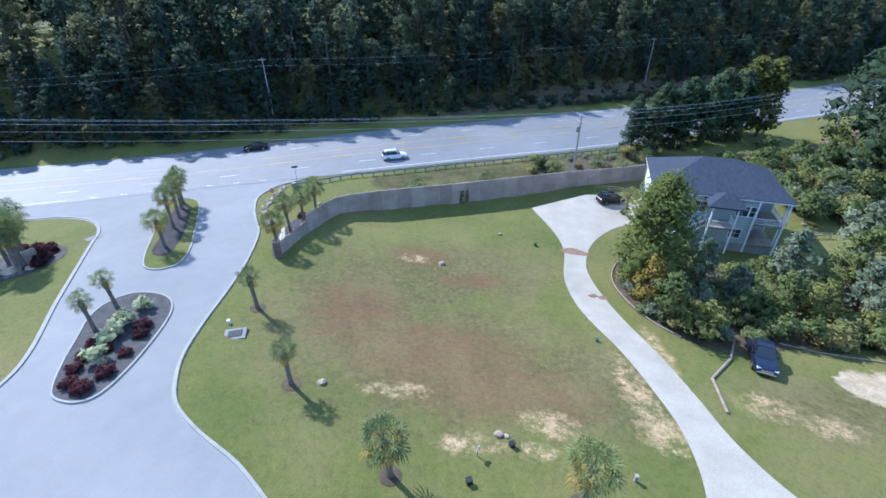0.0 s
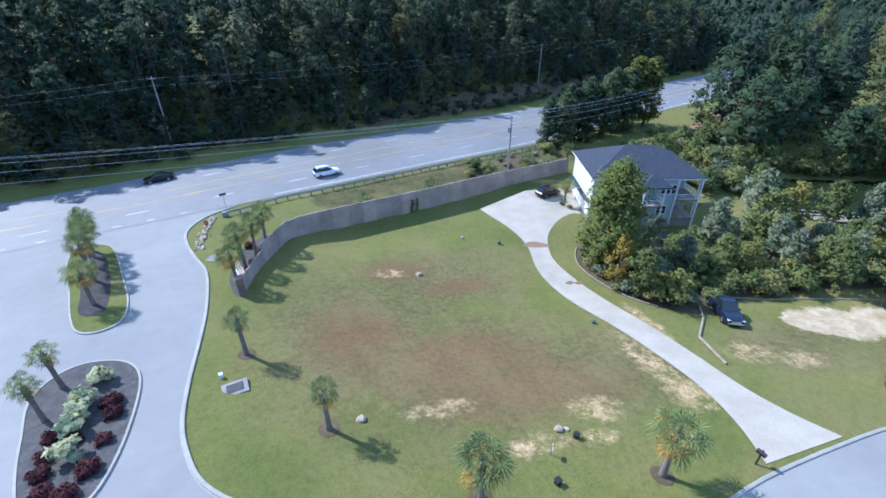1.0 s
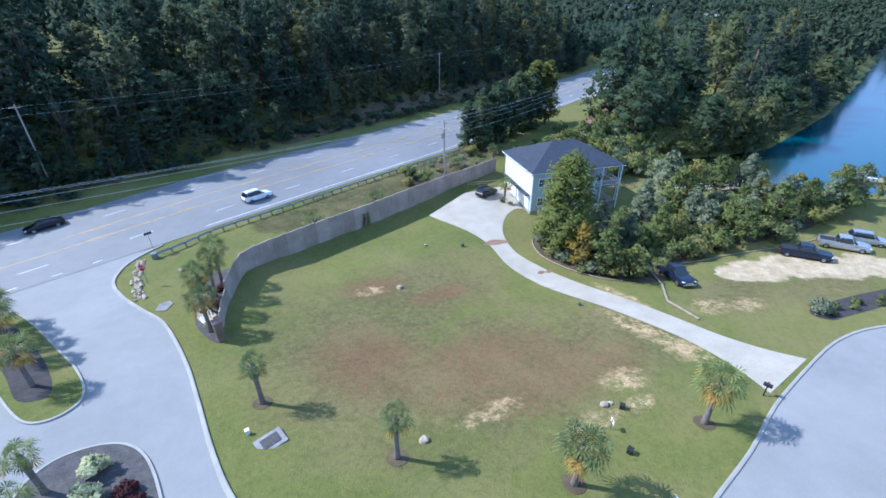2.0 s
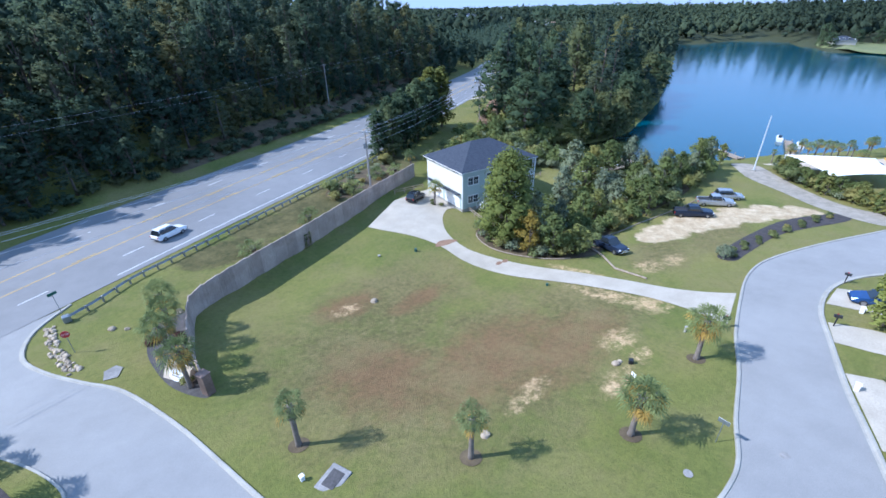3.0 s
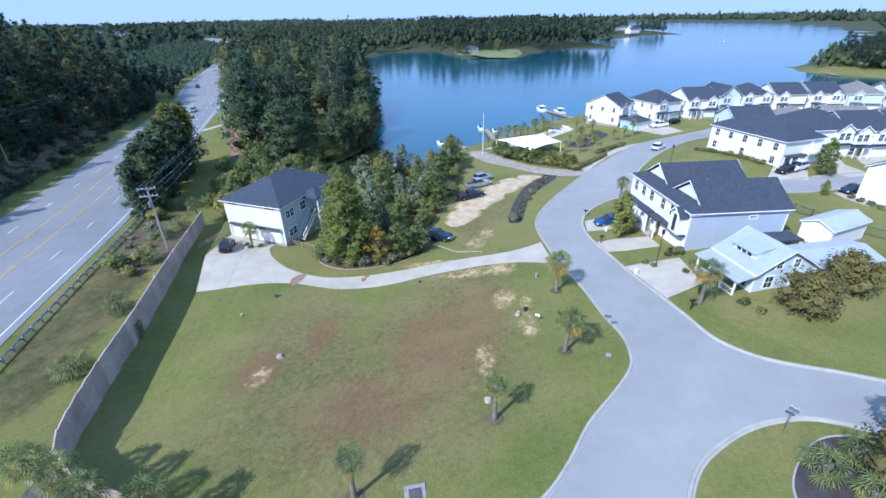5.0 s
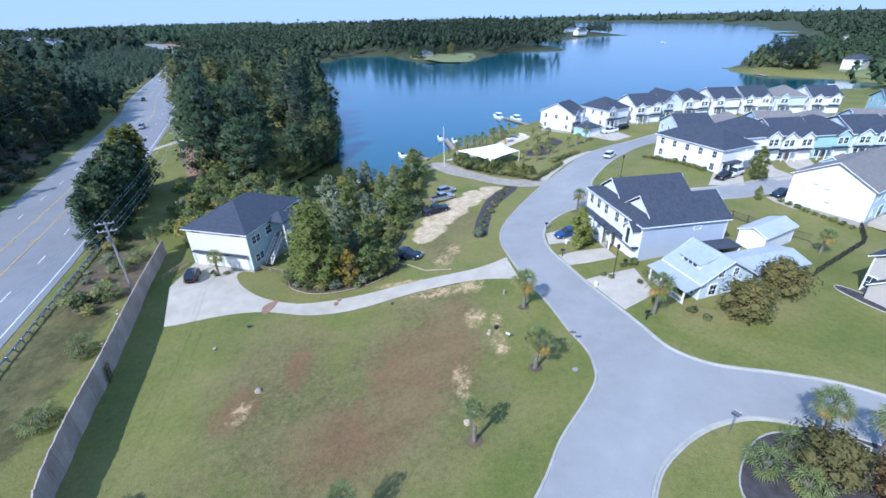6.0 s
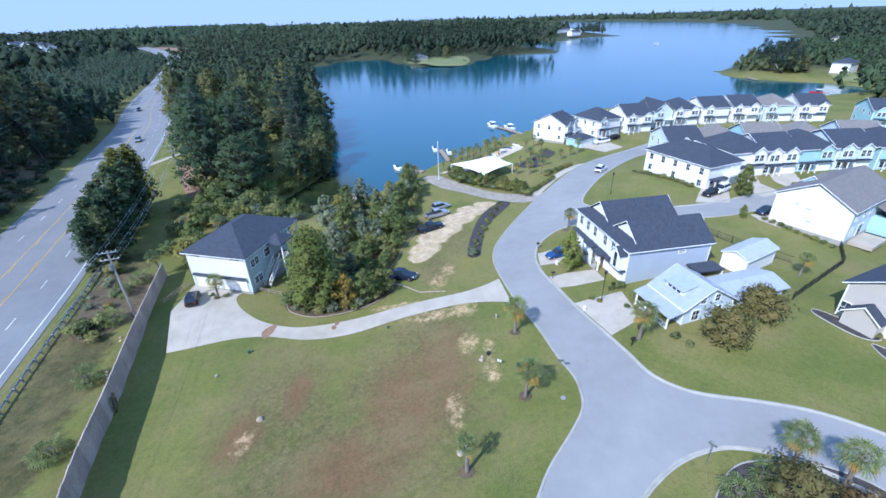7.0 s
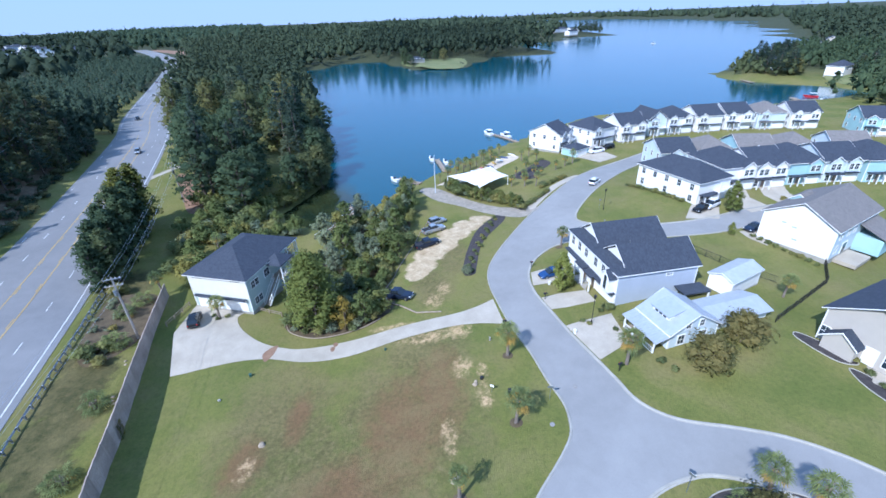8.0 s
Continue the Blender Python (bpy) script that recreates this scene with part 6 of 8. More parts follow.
SCRUB = grow("scrub_bush", shrub(57, 1.2, 1.0, SAGE, 0.22, 7, 30), "dry olive scrub on the bank", "bush", "scrub on the bank")
for x, y, s in ((-27.9, 22.7, 1.0), (-26.6, 22.2, 1.1), (-28.7, 24.2, 0.95), (-26.0, 23.9, 1.1), (-29.0, 25.6, 0.9), (-27.9, 26.6, 0.9), (-26.0, 26.2, 0.85), (-29.3, 27.2, 0.95), (-26.2, 28.6, 1.0), (-26.7, 29.8, 1.1), (-28.8, 28.6, 0.7)):
    planted(RED_S, x, y, s * 0.82, x)
for x, y, s in ((-27.5, 25.2, 1.05), (-28.2, 27.6, 0.95), (-28.4, 28.9, 1.0), (-28.6, 30.2, 1.0), (-28.3, 32.6, 0.95)):
    planted(PAMPAS, x, y, s * 1.2, y)
for x, y, s_ in ((-45.6, 42.4, 1.1), (-46.6, 44.4, 1.2), (-44.9, 41.0, 1.0), (-48.4, 44.9, 1.1), (-50.2, 44.6, 1.2), (-19.2, 51.4, 0.9), (-18.4, 54.6, 0.9), (-20.2, 56.4, 0.8)):
    planted(RED_S, x, y, s_, x)
hr = random.Random(8)
for i in range(16):
    t = i / 15
    planted(GREEN_S, 35.8 + 26.0 * t, 16.4 - 10.0 * t ** 1.25 + (0.5 if i % 2 else -0.4), hr.uniform(0.6, 0.9), i)
planted(SAGE_S, 35.2, 17.0, 0.75, 1.0)
for i in range(14):
    t = i / 13
    planted(GREEN_S, 65.8 - 15.0 * t, -28.2 - 5.6 * t, hr.uniform(0.7, 1.1), i * 2.0, label="rounded shrub along a house wall")
for i in range(9):
    planted(GREEN_S, 33.6 - 10.4 * i / 8, -38.3 - 4.3 * i / 8, hr.uniform(0.6, 0.9), i, label="rounded shrub along a house wall")
for x, y, s in ((11.4, -2.6, 0.9), (9.8, -0.9, 0.6), (5.2, -0.6, 0.6), (2.4, -3.6, 0.8), (0.8, -4.4, 0.7), (14.6, -0.8, 0.6), (24.2, 1.2, 1.3), (23.6, 0.4, 0.8), (14.8, -2.0, 1.2), (-0.4, -26.4, 0.7), (-2.6, -26.2, 0.8), (-4.6, -26.0, 0.7), (2.6, -25.8, 0.9), (12.0, 2.0, 0.6), (12.9, 2.6, 0.6),
                (29.6, 61.4, 0.7), (28.9, 62.9, 0.6), (30.0, 63.9, 0.6), (-20.4, 47.4, 0.8), (46.6, -44.5, 1.0), (51, -58.4, 1.0), (52, -67.0, 1.2), (49.6, -46.5, 0.9)):
    planted(GREEN_S, x, y, s, x * 3)
for i in range(26):
    a = hr.random()
    planted(SCRUB if i % 3 else BIG_S, 16 + 22 * a + hr.uniform(-1, 1), 75.6 + 7.5 * a * 0.9 + hr.uniform(-1.6, 3.4), hr.uniform(0.35, 0.95), i, label="dry olive scrub on the bank behind the wall")

for i in range(130):
    x = -85 + 240 * i / 129 + hr.uniform(-1.5, 1.5)
    d = hr.uniform(4.2, 8.5) - 1.2 * min(1, max(0, x - 20) / 60)
    planted(DARK_S if i % 3 else SCRUB, x, highway_y(x, 1) + d, hr.uniform(0.6, 1.3), i * 1.7, label="dark undergrowth along the wood's edge")
for i in range(150):
    x = 2 + 118 * hr.random()
    d = 4.6 + (set_back(x) + 2.0) * hr.random() * 1.2
    planted((DARK_S, SCRUB, DARK_S, SCRUB)[i % 4], x, highway_y(x, 1) + d, hr.uniform(0.35, 0.95), i * 1.3, label="low dark brush on the shaded slope before the wood")
# ---- the thicket between house and parking ----
HERO = grow("sweetgum_tree", broad_tree(61, 14.2, 4.1, 0.05, HEROLEAF, 0.30, 74, 90), "tall dense green sweetgum beside the driveway", "tree")
planted(HERO, 25.0, 44.4, 1.0, 0.5)
ORANGE = grow("turning_tree", broad_tree(62, 6.4, 1.9, 0.12, foliage_material("rust_leaves", (0.17, 0.135, 0.03), (0.32, 0.235, 0.05)), 0.28, 18, 46), "young tree with yellow-orange autumn leaves", "tree")
planted(ORANGE, 22.9, 39.2, 1.0, 0)
YOUNG = grow("young_tree", broad_tree(63, 7.0, 1.9, 0.15, OAK, 0.3, 20, 50), "young green tree at the driveway's edge", "tree")
OLIVE = grow("young_tree", broad_tree(64, 6.6, 1.9, 0.12, SAGE, 0.28, 20, 50), "young grey-green tree in the thicket", "tree")
planted(YOUNG, 23.8, 36.0, 0.95, 1)
planted(YOUNG, 27.6, 47.0, 0.8, 3)
tp = [(27.0, 41.5), (30, 40), (28, 37), (31, 36.5), (26.6, 34.4), (33, 41), (35, 38), (37, 41.5), (33.5, 34.6), (38, 36.6), (41, 39), (43, 35.2), (45, 40), (47, 36), (50, 39), (49, 33), (53, 35.6), (55, 31.4), (56, 38), (59, 34), (62, 30.6), (62, 37), (66, 33.6),
      (69, 30), (40, 44.4), (45, 45), (50, 44.2), (56, 43.0), (36, 45), (31, 44.6), (29.6, 47.6), (70, 36.4), (74, 33.4), (75, 29.4), (79, 28.6), (82, 32), (66, 39.4), (61, 42), (84, 29.2), (88, 27.4), (72, 27.2), (68, 27.4), (64, 28.0), (59, 29.2), (54, 28.6), (48, 29.8), (44, 31.2), (39, 33.2), (35.2, 33.6)]
for i, (x, y) in enumerate(tp):
    src = (BIG_T, SAGE_S, BIG_S, YOUNG, BIG_T, BIG_S)[i % 6]
    planted(src, x + hr.uniform(-0.8, 0.8), y + hr.uniform(-0.8, 0.8), hr.uniform(0.75, 1.25) * (0.8 if src is YOUNG else 1), i * 1.7)
for i in range(110):
    a = hr.random()
    px, py = 23.5 + 52 * a, 33.5 - 4.5 * a + 14 * hr.random()
    if math.dist((px, py), (30.6, 30.4)) > 4.5:
        planted((BIG_S, SAGE_S, BIG_S, BIG_T)[i % 4], px, py, hr.uniform(0.45, 0.95), i * 1.3)
for i, (x, y) in enumerate(((22.6, 41.6), (22.4, 43.6), (22.9, 46.2), (24.0, 48.0), (26.0, 49.2), (22.4, 38.0), (23.2, 37.0), (24.6, 34.8), (26.8, 33.2), (28.6, 33.6), (31.5, 33.0), (34.5, 34.0), (29.6, 48.6), (24.2, 39.8))):
    planted((SAGE_S, BIG_S, GREEN_S)[i % 3], x, y, hr.uniform(0.5, 0.85) * (1.5 if i % 3 == 2 else 1), i * 1.9, label="leafy bush at the thicket's edge")
for i in range(30):
    t = i / 29
    x, y = 70 + 42 * t, 67.5 - 9 * t + 2 * math.sin(t * 9)
    planted(BIG_T if i % 2 else BIG_S, x, y + hr.uniform(0, 3), hr.uniform(0.9, 1.6), i * 1.3, label="dark bush overhanging the inlet's bank")
# behind and beside the house
for x, y, s in ((41.0, 71.6, 0.9), (44, 74.5, 1.1), (48, 72.5, 1.1), (52, 76.0, 1.2), (56, 71, 1.0), (60, 77, 1.3), (62, 70.4, 1.1), (66, 74.0, 1.2), (68, 80.5, 1.2), (72, 78, 1.3), (46, 78.5, 1.0), (64, 83.6, 1.1), (55, 81.2, 1.0), (60, 66.0, 0.9)):
    planted(BIG_T if s > 1.05 else BIG_S, x, y, s, x)
for i in range(70):
    a, b = hr.random(), hr.random()
    px, py = 52 + 26 * a, 57 + 24 * b
    if px > 57.5 + 0.0 * b and float(lake_distance(np.array([px]), np.array([py]))[0]) < -1.5:
        planted((BIG_S, BIG_T, SAGE_S)[i % 3], px, py, hr.uniform(0.8, 1.6), i * 1.1, label="tangled bush on the bank behind the house")
for i, (x, y) in enumerate(((41, 34.6), (45, 33.4), (49, 32.0), (53, 31.4), (57, 31.8), (61, 30.2), (66, 29.4), (70, 28.6), (74, 28.8), (78, 27.6), (82, 27.0), (33, 37.5), (37, 36.8), (47, 37.5), (55, 36.0), (63, 34.4), (69, 33.2), (31, 42.5))):
    planted((YOUNG, OLIVE)[i % 2], x + hr.uniform(-1, 1), y + hr.uniform(-0.5, 2.5), hr.uniform(0.8, 1.15), i * 2.3, label="slender young tree rising from the thicket")
for src, x, y, k in ((OLIVE, 52.5, 47.0, 1.55), (YOUNG, 49.0, 42.6, 1.35), (OLIVE, 66.5, 40.6, 1.3), (YOUNG, 63.5, 43.8, 1.2), (OLIVE, 41.5, 43.5, 1.3), (YOUNG, 56.5, 44.5, 1.25)):
    planted(src, x, y, k, x, label="tall leafy tree between the thicket and the inlet")
STRIP = grow("hedge_tree", broad_tree(71, 12.0, 2.9, 0.06, LAKELEAF, 0.42, 46, 56), "slender green tree in a row by the highway", "tree", "row of trees by the highway")
STRIP2 = grow("hedge_tree", broad_tree(72, 13.0, 2.7, 0.06, foliage_material("yellow_green_leaves", (0.09, 0.11, 0.03), (0.20, 0.21, 0.06), glow=0.4), 0.42, 46, 56), "tree with yellowing crown in a row", "tree", "row of trees by the highway")
for i, (x, y, s) in enumerate(((39, 88.0, 0.85), (42, 86.4, 0.95), (44.5, 90, 1.0), (48, 88.6, 1.05), (51, 92, 1.05), (54.5, 90.2, 1.1), (58, 93.6, 1.15), (61.5, 92, 1.15), (65, 95.4, 1.2), (68.5, 94, 1.2))):
    planted(STRIP2 if i > 7 else STRIP, x, y, s, i * 1.9)

# ---- lakeside wood ----
BIGP = [grow("lake_pine", pine_tree(s, h, w, 1.15), "very tall pine in the lakeside wood", "tree", "trees of the lakeside wood") for s, h, w in ((81, 27, 4.0), (82, 24, 3.6))]
BIGB = [grow("lake_oak", broad_tree(s, h, w, 0.12, LAKELEAF, 0.55, 44, 44), "tall spreading hardwood in the lakeside wood", "tree", "trees of the lakeside wood") for s, h, w in ((83, 22, 6.4), (84, 18, 6.0))]
wr2 = random.Random(31)
LWOOD = [(74, 70), (80, 84), (96, 94), (118, 104), (140, 116), (170, 131), (200, 147), (200, 75), (165, 66), (130, 60), (110, 57.5), (96, 60.5), (86, 64.5)]
for _ in range(3000):
    x, y = wr2.uniform(72, 200), wr2.uniform(58, 150)
    if not inside(LWOOD, x, y) or wr2.random() > 0.032 + 0.03 * (x < 130):
        continue
    k = wr2.random()
    shore = float(-lake_distance(np.array([x]), np.array([y]))[0])
    near = min(1.0, 0.5 + shore / 26.0)
    planted(wr2.choice(BIGP) if k < 0.42 else wr2.choice(BIGB), x, y, wr2.uniform(0.8, 1.05), wr2.uniform(0, 6), wr2.uniform(0.62, 1.15) * near)
for x, y, s in ((101, 56.5, 0.55), (106, 57.2, 0.7), (97, 60, 0.7), (92, 63, 0.75), (112, 58.5, 0.9)):
    planted(BIGB[1], x, y, s, x, label="leafy tree leaning over the water's edge")
for i in range(24):
    planted(BIG_T, 74 + 26 * wr2.random(), 69 + 20 * wr2.random(), wr2.uniform(0.8, 1.5), i)

# ---- garden trees ----
OVAL = grow("oval_tree", broad_tree(91, 5.8, 1.45, 0.08, HEROLEAF, 0.24, 30, 60), "neat oval green garden tree", "tree")
planted(OVAL, 22.8, 2.6, 1.15, 0)
planted(OVAL, 45.0, -41.5, 1.15, 1, label="dark green garden tree before the row houses")
planted(OVAL, 34.8, -34.6, 0.45, 1, label="small conical shrub at the lawn corner")
CREPE_T = grow("crepe_myrtle", broad_tree(92, 4.4, 2.6, 0.2, CREPE, 0.22, 38, 64), "spreading crepe myrtle with bronze leaves", "tree", "crepe myrtles")
for x, y, s in ((0.8, -8.6, 1.0), (4.4, -15.2, 1.0), (-18.0, -2.2, 0.85), (-20.6, -5.6, 0.8)):
    planted(CREPE_T, x, y, s, x)
CEDAR = grow("cedar_shrub", broad_tree(93, 4.2, 0.95, 0.03, OAK, 0.2, 20, 44), "dense upright evergreen screening shrub", "shrub", "screen along the beach")
for i in range(26):
    t = i / 25
    x, y = 88.5 - 22.0 * t ** 1.15, 15.4 - 15.6 * t + 1.2 * math.sin(t * 6)
    planted(CEDAR, x, y, hr.uniform(0.75, 1.15), i, hr.uniform(0.7, 1.05))
for i in range(34):
    t = i / 33
    x, y = 90.0 - 25.0 * t, 16.0 - 17.5 * t + 1.6 * math.sin(t * 7)
    planted((CEDAR, BIG_S, CEDAR, SAGE_S)[i % 4], x + hr.uniform(-1.2, 1.2), y + hr.uniform(-1.2, 1.2), hr.uniform(0.7, 1.1), i * 1.3, label="evergreen screen planting along the beach")
for i in range(14):
    t = i / 13
    planted(GREEN_S, 66.0 + 9 * t, -1.8 - 8.4 * t, hr.uniform(0.9, 1.3), i, label="clipped hedge shrub beside the pavement")
    planted(GREEN_S, 80.0 + 6 * t, -10.0 - 8.6 * t, hr.uniform(0.9, 1.3), i, label="clipped hedge shrub beside the pavement")

# ---- far woods round the lake, as masses of crowns ----
er = random.Random(40)
ESTATE = [(700 + 26 * (i % 9) + 70 * (i // 9) + er.uniform(-12, 12), 560 + 32 * (i % 9) - 8 * (i // 9) + er.uniform(-14, 14)) for i in range(18)]
CLEAR = [(486, 14, 18), (304, -246, 10), (314, -262, 10), (262, -262, 15), (240, -284, 16), (420, -380, 16), (470, -440, 16), (975, -300, 40), (1010, -345, 40), (900, -300, 30)] + [(x - 30, y - 22, 46) for x, y in ESTATE] + [(538, 385, 34), (556, 402, 30)]
def far_wood(name, poly, step, hmin, hmax, seed, mat, label, lumps=3, leaf=8, size=1.3):
    cl, r = Cloud(seed), random.Random(seed)
    xs, ys = [p[0] for p in poly], [p[1] for p in poly]
    x = min(xs)
    pts = []
    while x < max(xs):
        y = min(ys)
        while y < max(ys):
            px, py = x + r.uniform(-0.45, 0.45) * step, y + r.uniform(-0.45, 0.45) * step
            if inside(poly, px, py) and not any(math.hypot(px - a, py - b) < c for a, b, c in CLEAR):
                pts.append((px, py))
            y += step
        x += step
    zs = land([p[0] for p in pts], [p[1] for p in pts])
    for (px, py), z in zip(pts, zs):
        h = r.uniform(hmin, hmax)
        crown(cl, r, px, py, float(z), h, step * 0.55, lumps, max(5, int(leaf * 0.72)), size * 1.12)
    return tagged(new(name, cl.mesh(name, mat)), label, "forest", kind="stuff")


far_wood("far_woodland", [(905, 535), (1300, 800), (1500, 1100), (2200, 1400), (2600, 900), (1700, 500), (1000, 420), (980, 300), (830, 420), (880, 462), (912, 505)], 34, 17, 27, 114, WOODLEAF, "distant forest behind the highway's bend", 3, 9, 4.6)
FAR = foliage_material("far_forest_leaves", (0.034, 0.056, 0.038), (0.076, 0.100, 0.058), None, 0.3)
far_wood("far_woodland", [(200, 148), (330, 199), (460, 250), (490, 240), (470, 142), (367, 113.5), (254, 86), (200, 75)], 8.0, 17, 27, 101, FAR, "lakeside forest running back along the highway", 5, 12, 1.3)
far_wood("far_woodland", [(470, 140), (520, 114), (575, 84), (600, 90), (760, 60), (980, 300), (830, 425), (700, 352), (600, 298), (500, 252)], 14, 16, 25, 102, FAR, "distant forest at the head of the lake", 4, 9, 2.1)
far_wood("far_woodland", [(498, 45), (524, 20), (522, -30), (508, -47), (543, -94), (549, -138), (570, -160), (615, -142), (700, -110), (720, -60), (760, 60), (600, 90), (575, 80)], 11, 24, 34, 103, FAR, "tall pines on the far peninsula", 5, 10, 1.7)
far_wood("far_woodland", [(760, 60), (720, -60), (720, -115), (830, -205), (900, -290), (1300, -200), (1700, 300), (1500, 700), (1000, 420)], 32, 15, 24, 104, FAR, "distant forest behind the peninsula", 3, 8, 4.5)
far_wood("far_woodland", [(660, 400), (900, 560), (1300, 800), (1700, 1500), (400, 1500), (150, 700), (330, 400), (420, 345), (520, 385)], 30, 17, 26, 105, FAR, "rolling forest beyond the highway", 3, 8, 4.4)
far_wood("far_woodland", [(-700, 60), (-700, 900), (150, 1100), (330, 400), (230, 390), (100, 345), (-60, 300), (-215, 240), (-235, 60)], 27, 17, 26, 111, FAR, "rolling forest beyond the highway", 3, 8, 4.0)
far_wood("far_woodland", [(900, -325), (925, -372), (1000, -384), (1060, -380), (1000, -340), (940, -300)], 9, 14, 24, 106, FAR, "trees on a low spit of land", 4, 9, 1.5)
far_wood("far_woodland", [(2730, -560), (2530, -820), (2230, -1030), (1700, -1090), (1250, -1030), (1300, -1400), (2300, -1500), (3000, -800)], 48, 8, 13, 107, FAR, "low wooded shore on the horizon", 3, 7, 4.5)
far_wood("far_woodland", [(2520, -380), (1500, -395), (1000, -340), (1400, -150), (2400, 200), (2800, -300)], 48, 8, 13, 108, FAR, "low wooded shore on the horizon", 3, 7, 4.5)
pr = random.Random(5)
for i in range(18):
    planted((BIGP[1], BIGB[1])[i % 2], 214 + 52 * pr.random(), -268 - 34 * pr.random(), 0.8 + 0.3 * pr.random(), i * 1.9, 0.5 + 0.25 * pr.random(), label="tree beside a cove house")
for i, (x, y) in enumerate(((505, 30), (500, 8), (498, -14), (478, 30), (514, -6), (462, 24))):
    planted(BIGB[i % 2], x, y, 0.8, i * 1.9, 0.6, label="tree round the far lawn")
for i in range(24):
    t = i / 23
    planted(BIGP[i % 2] if i % 4 else BIGB[1], 262 + 74 * t + pr.uniform(-6, 6), -214 - 50 * t ** 1.4 - pr.uniform(0, 26), 0.9 + 0.4 * pr.random(), i * 2.1, 0.5 + 0.25 * pr.random(), label="tall tree on the point across the cove")
far_wood("far_woodland", [(260, -262), (300, -262), (345, -268), (380, -330), (420, -372), (400, -420), (300, -400), (215, -300), (212, -262), (235, -256)], 10, 8, 14, 112, LAKELEAF, "trees between houses beyond the cove", 5, 16, 1.2)
far_wood("far_woodland", [(256, -224), (282, -210), (312, -222), (340, -256), (300, -262), (262, -250)], 9, 6, 12, 116, LAKELEAF, "low trees and shrubs on the point", 5, 16, 1.0)
far_wood("far_woodland", [(152, -190), (184, -186), (204, -248), (236, -262), (230, -300), (170, -320), (140, -250)], 8.5, 11, 19, 115, LAKELEAF, "trees along the bank of the cove", 5, 16, 1.1)
far_wood("far_woodland", [(420, -372), (540, -512), (800, -680), (1230, -1010), (1250, -1400), (600, -1300), (230, -900), (160, -420), (200, -310), (300, -400), (400, -420)], 23, 8, 14, 110, FAR, "wooded shore beyond the cove", 3, 12, 3.0)

for ob in (*PINES, *BROADS, *LOW, PALM_A, PALM_B, PALM_C, PALM_D, RED_S, PAMPAS, GREEN_S, SAGE_S, BIG_S, BIG_T, SCRUB, DARK_S, HERO, ORANGE, YOUNG, OLIVE, STRIP, STRIP2, *BIGP, *BIGB, OVAL, CREPE_T, CEDAR):
    remove(ob)

# ---- vehicles ----
def car_paint(name, col, metal=0.4):
    return two_tone(name, tuple(v * 0.9 for v in col), tuple(min(1, v * 1.1) for v in col), 2.0, 60.0, 0.25, metal, 0.6, 0.0, 0, 0.05, coords)


PAINT_NAVY = car_paint("paint_dark_navy", (0.02, 0.03, 0.055))
PAINT_BLACK = car_paint("paint_black", (0.012, 0.013, 0.016))
PAINT_WHITE = car_paint("paint_white", (0.75, 0.76, 0.77), 0.0)
PAINT_SILVER = car_paint("paint_silver", (0.42, 0.44, 0.46), 0.6)
PAINT_BLUE = car_paint("paint_blue", (0.03, 0.08, 0.22))


def lofted(bm, stations):
    """Skin over upright cross-sections; each: x, half width low, half width high, z low, z high."""
    rings = []
    for x, a, b, z0, z1 in stations:
        zm = z0 + (z1 - z0) * 0.55
        rings.append([bm.verts.new((x, y, z)) for y, z in ((-a * 0.96, z0), (-a, z0 + (zm - z0) * 0.35), (-a, zm), (-b, z1 - 0.05 * (z1 - z0)), (-b * 0.92, z1), (b * 0.92, z1), (b, z1 - 0.05 * (z1 - z0)), (a, zm), (a, z0 + (zm - z0) * 0.35), (a * 0.96, z0))])
    for p, q in zip(rings, rings[1:]):
        for k in range(10):
            bm.faces.new((p[k], p[(k + 1) % 10], q[(k + 1) % 10], q[k]))
    bm.faces.new(rings[0][::-1])
    bm.faces.new(rings[-1])
    bmesh.ops.recalc_face_normals(bm, faces=bm.faces[:])


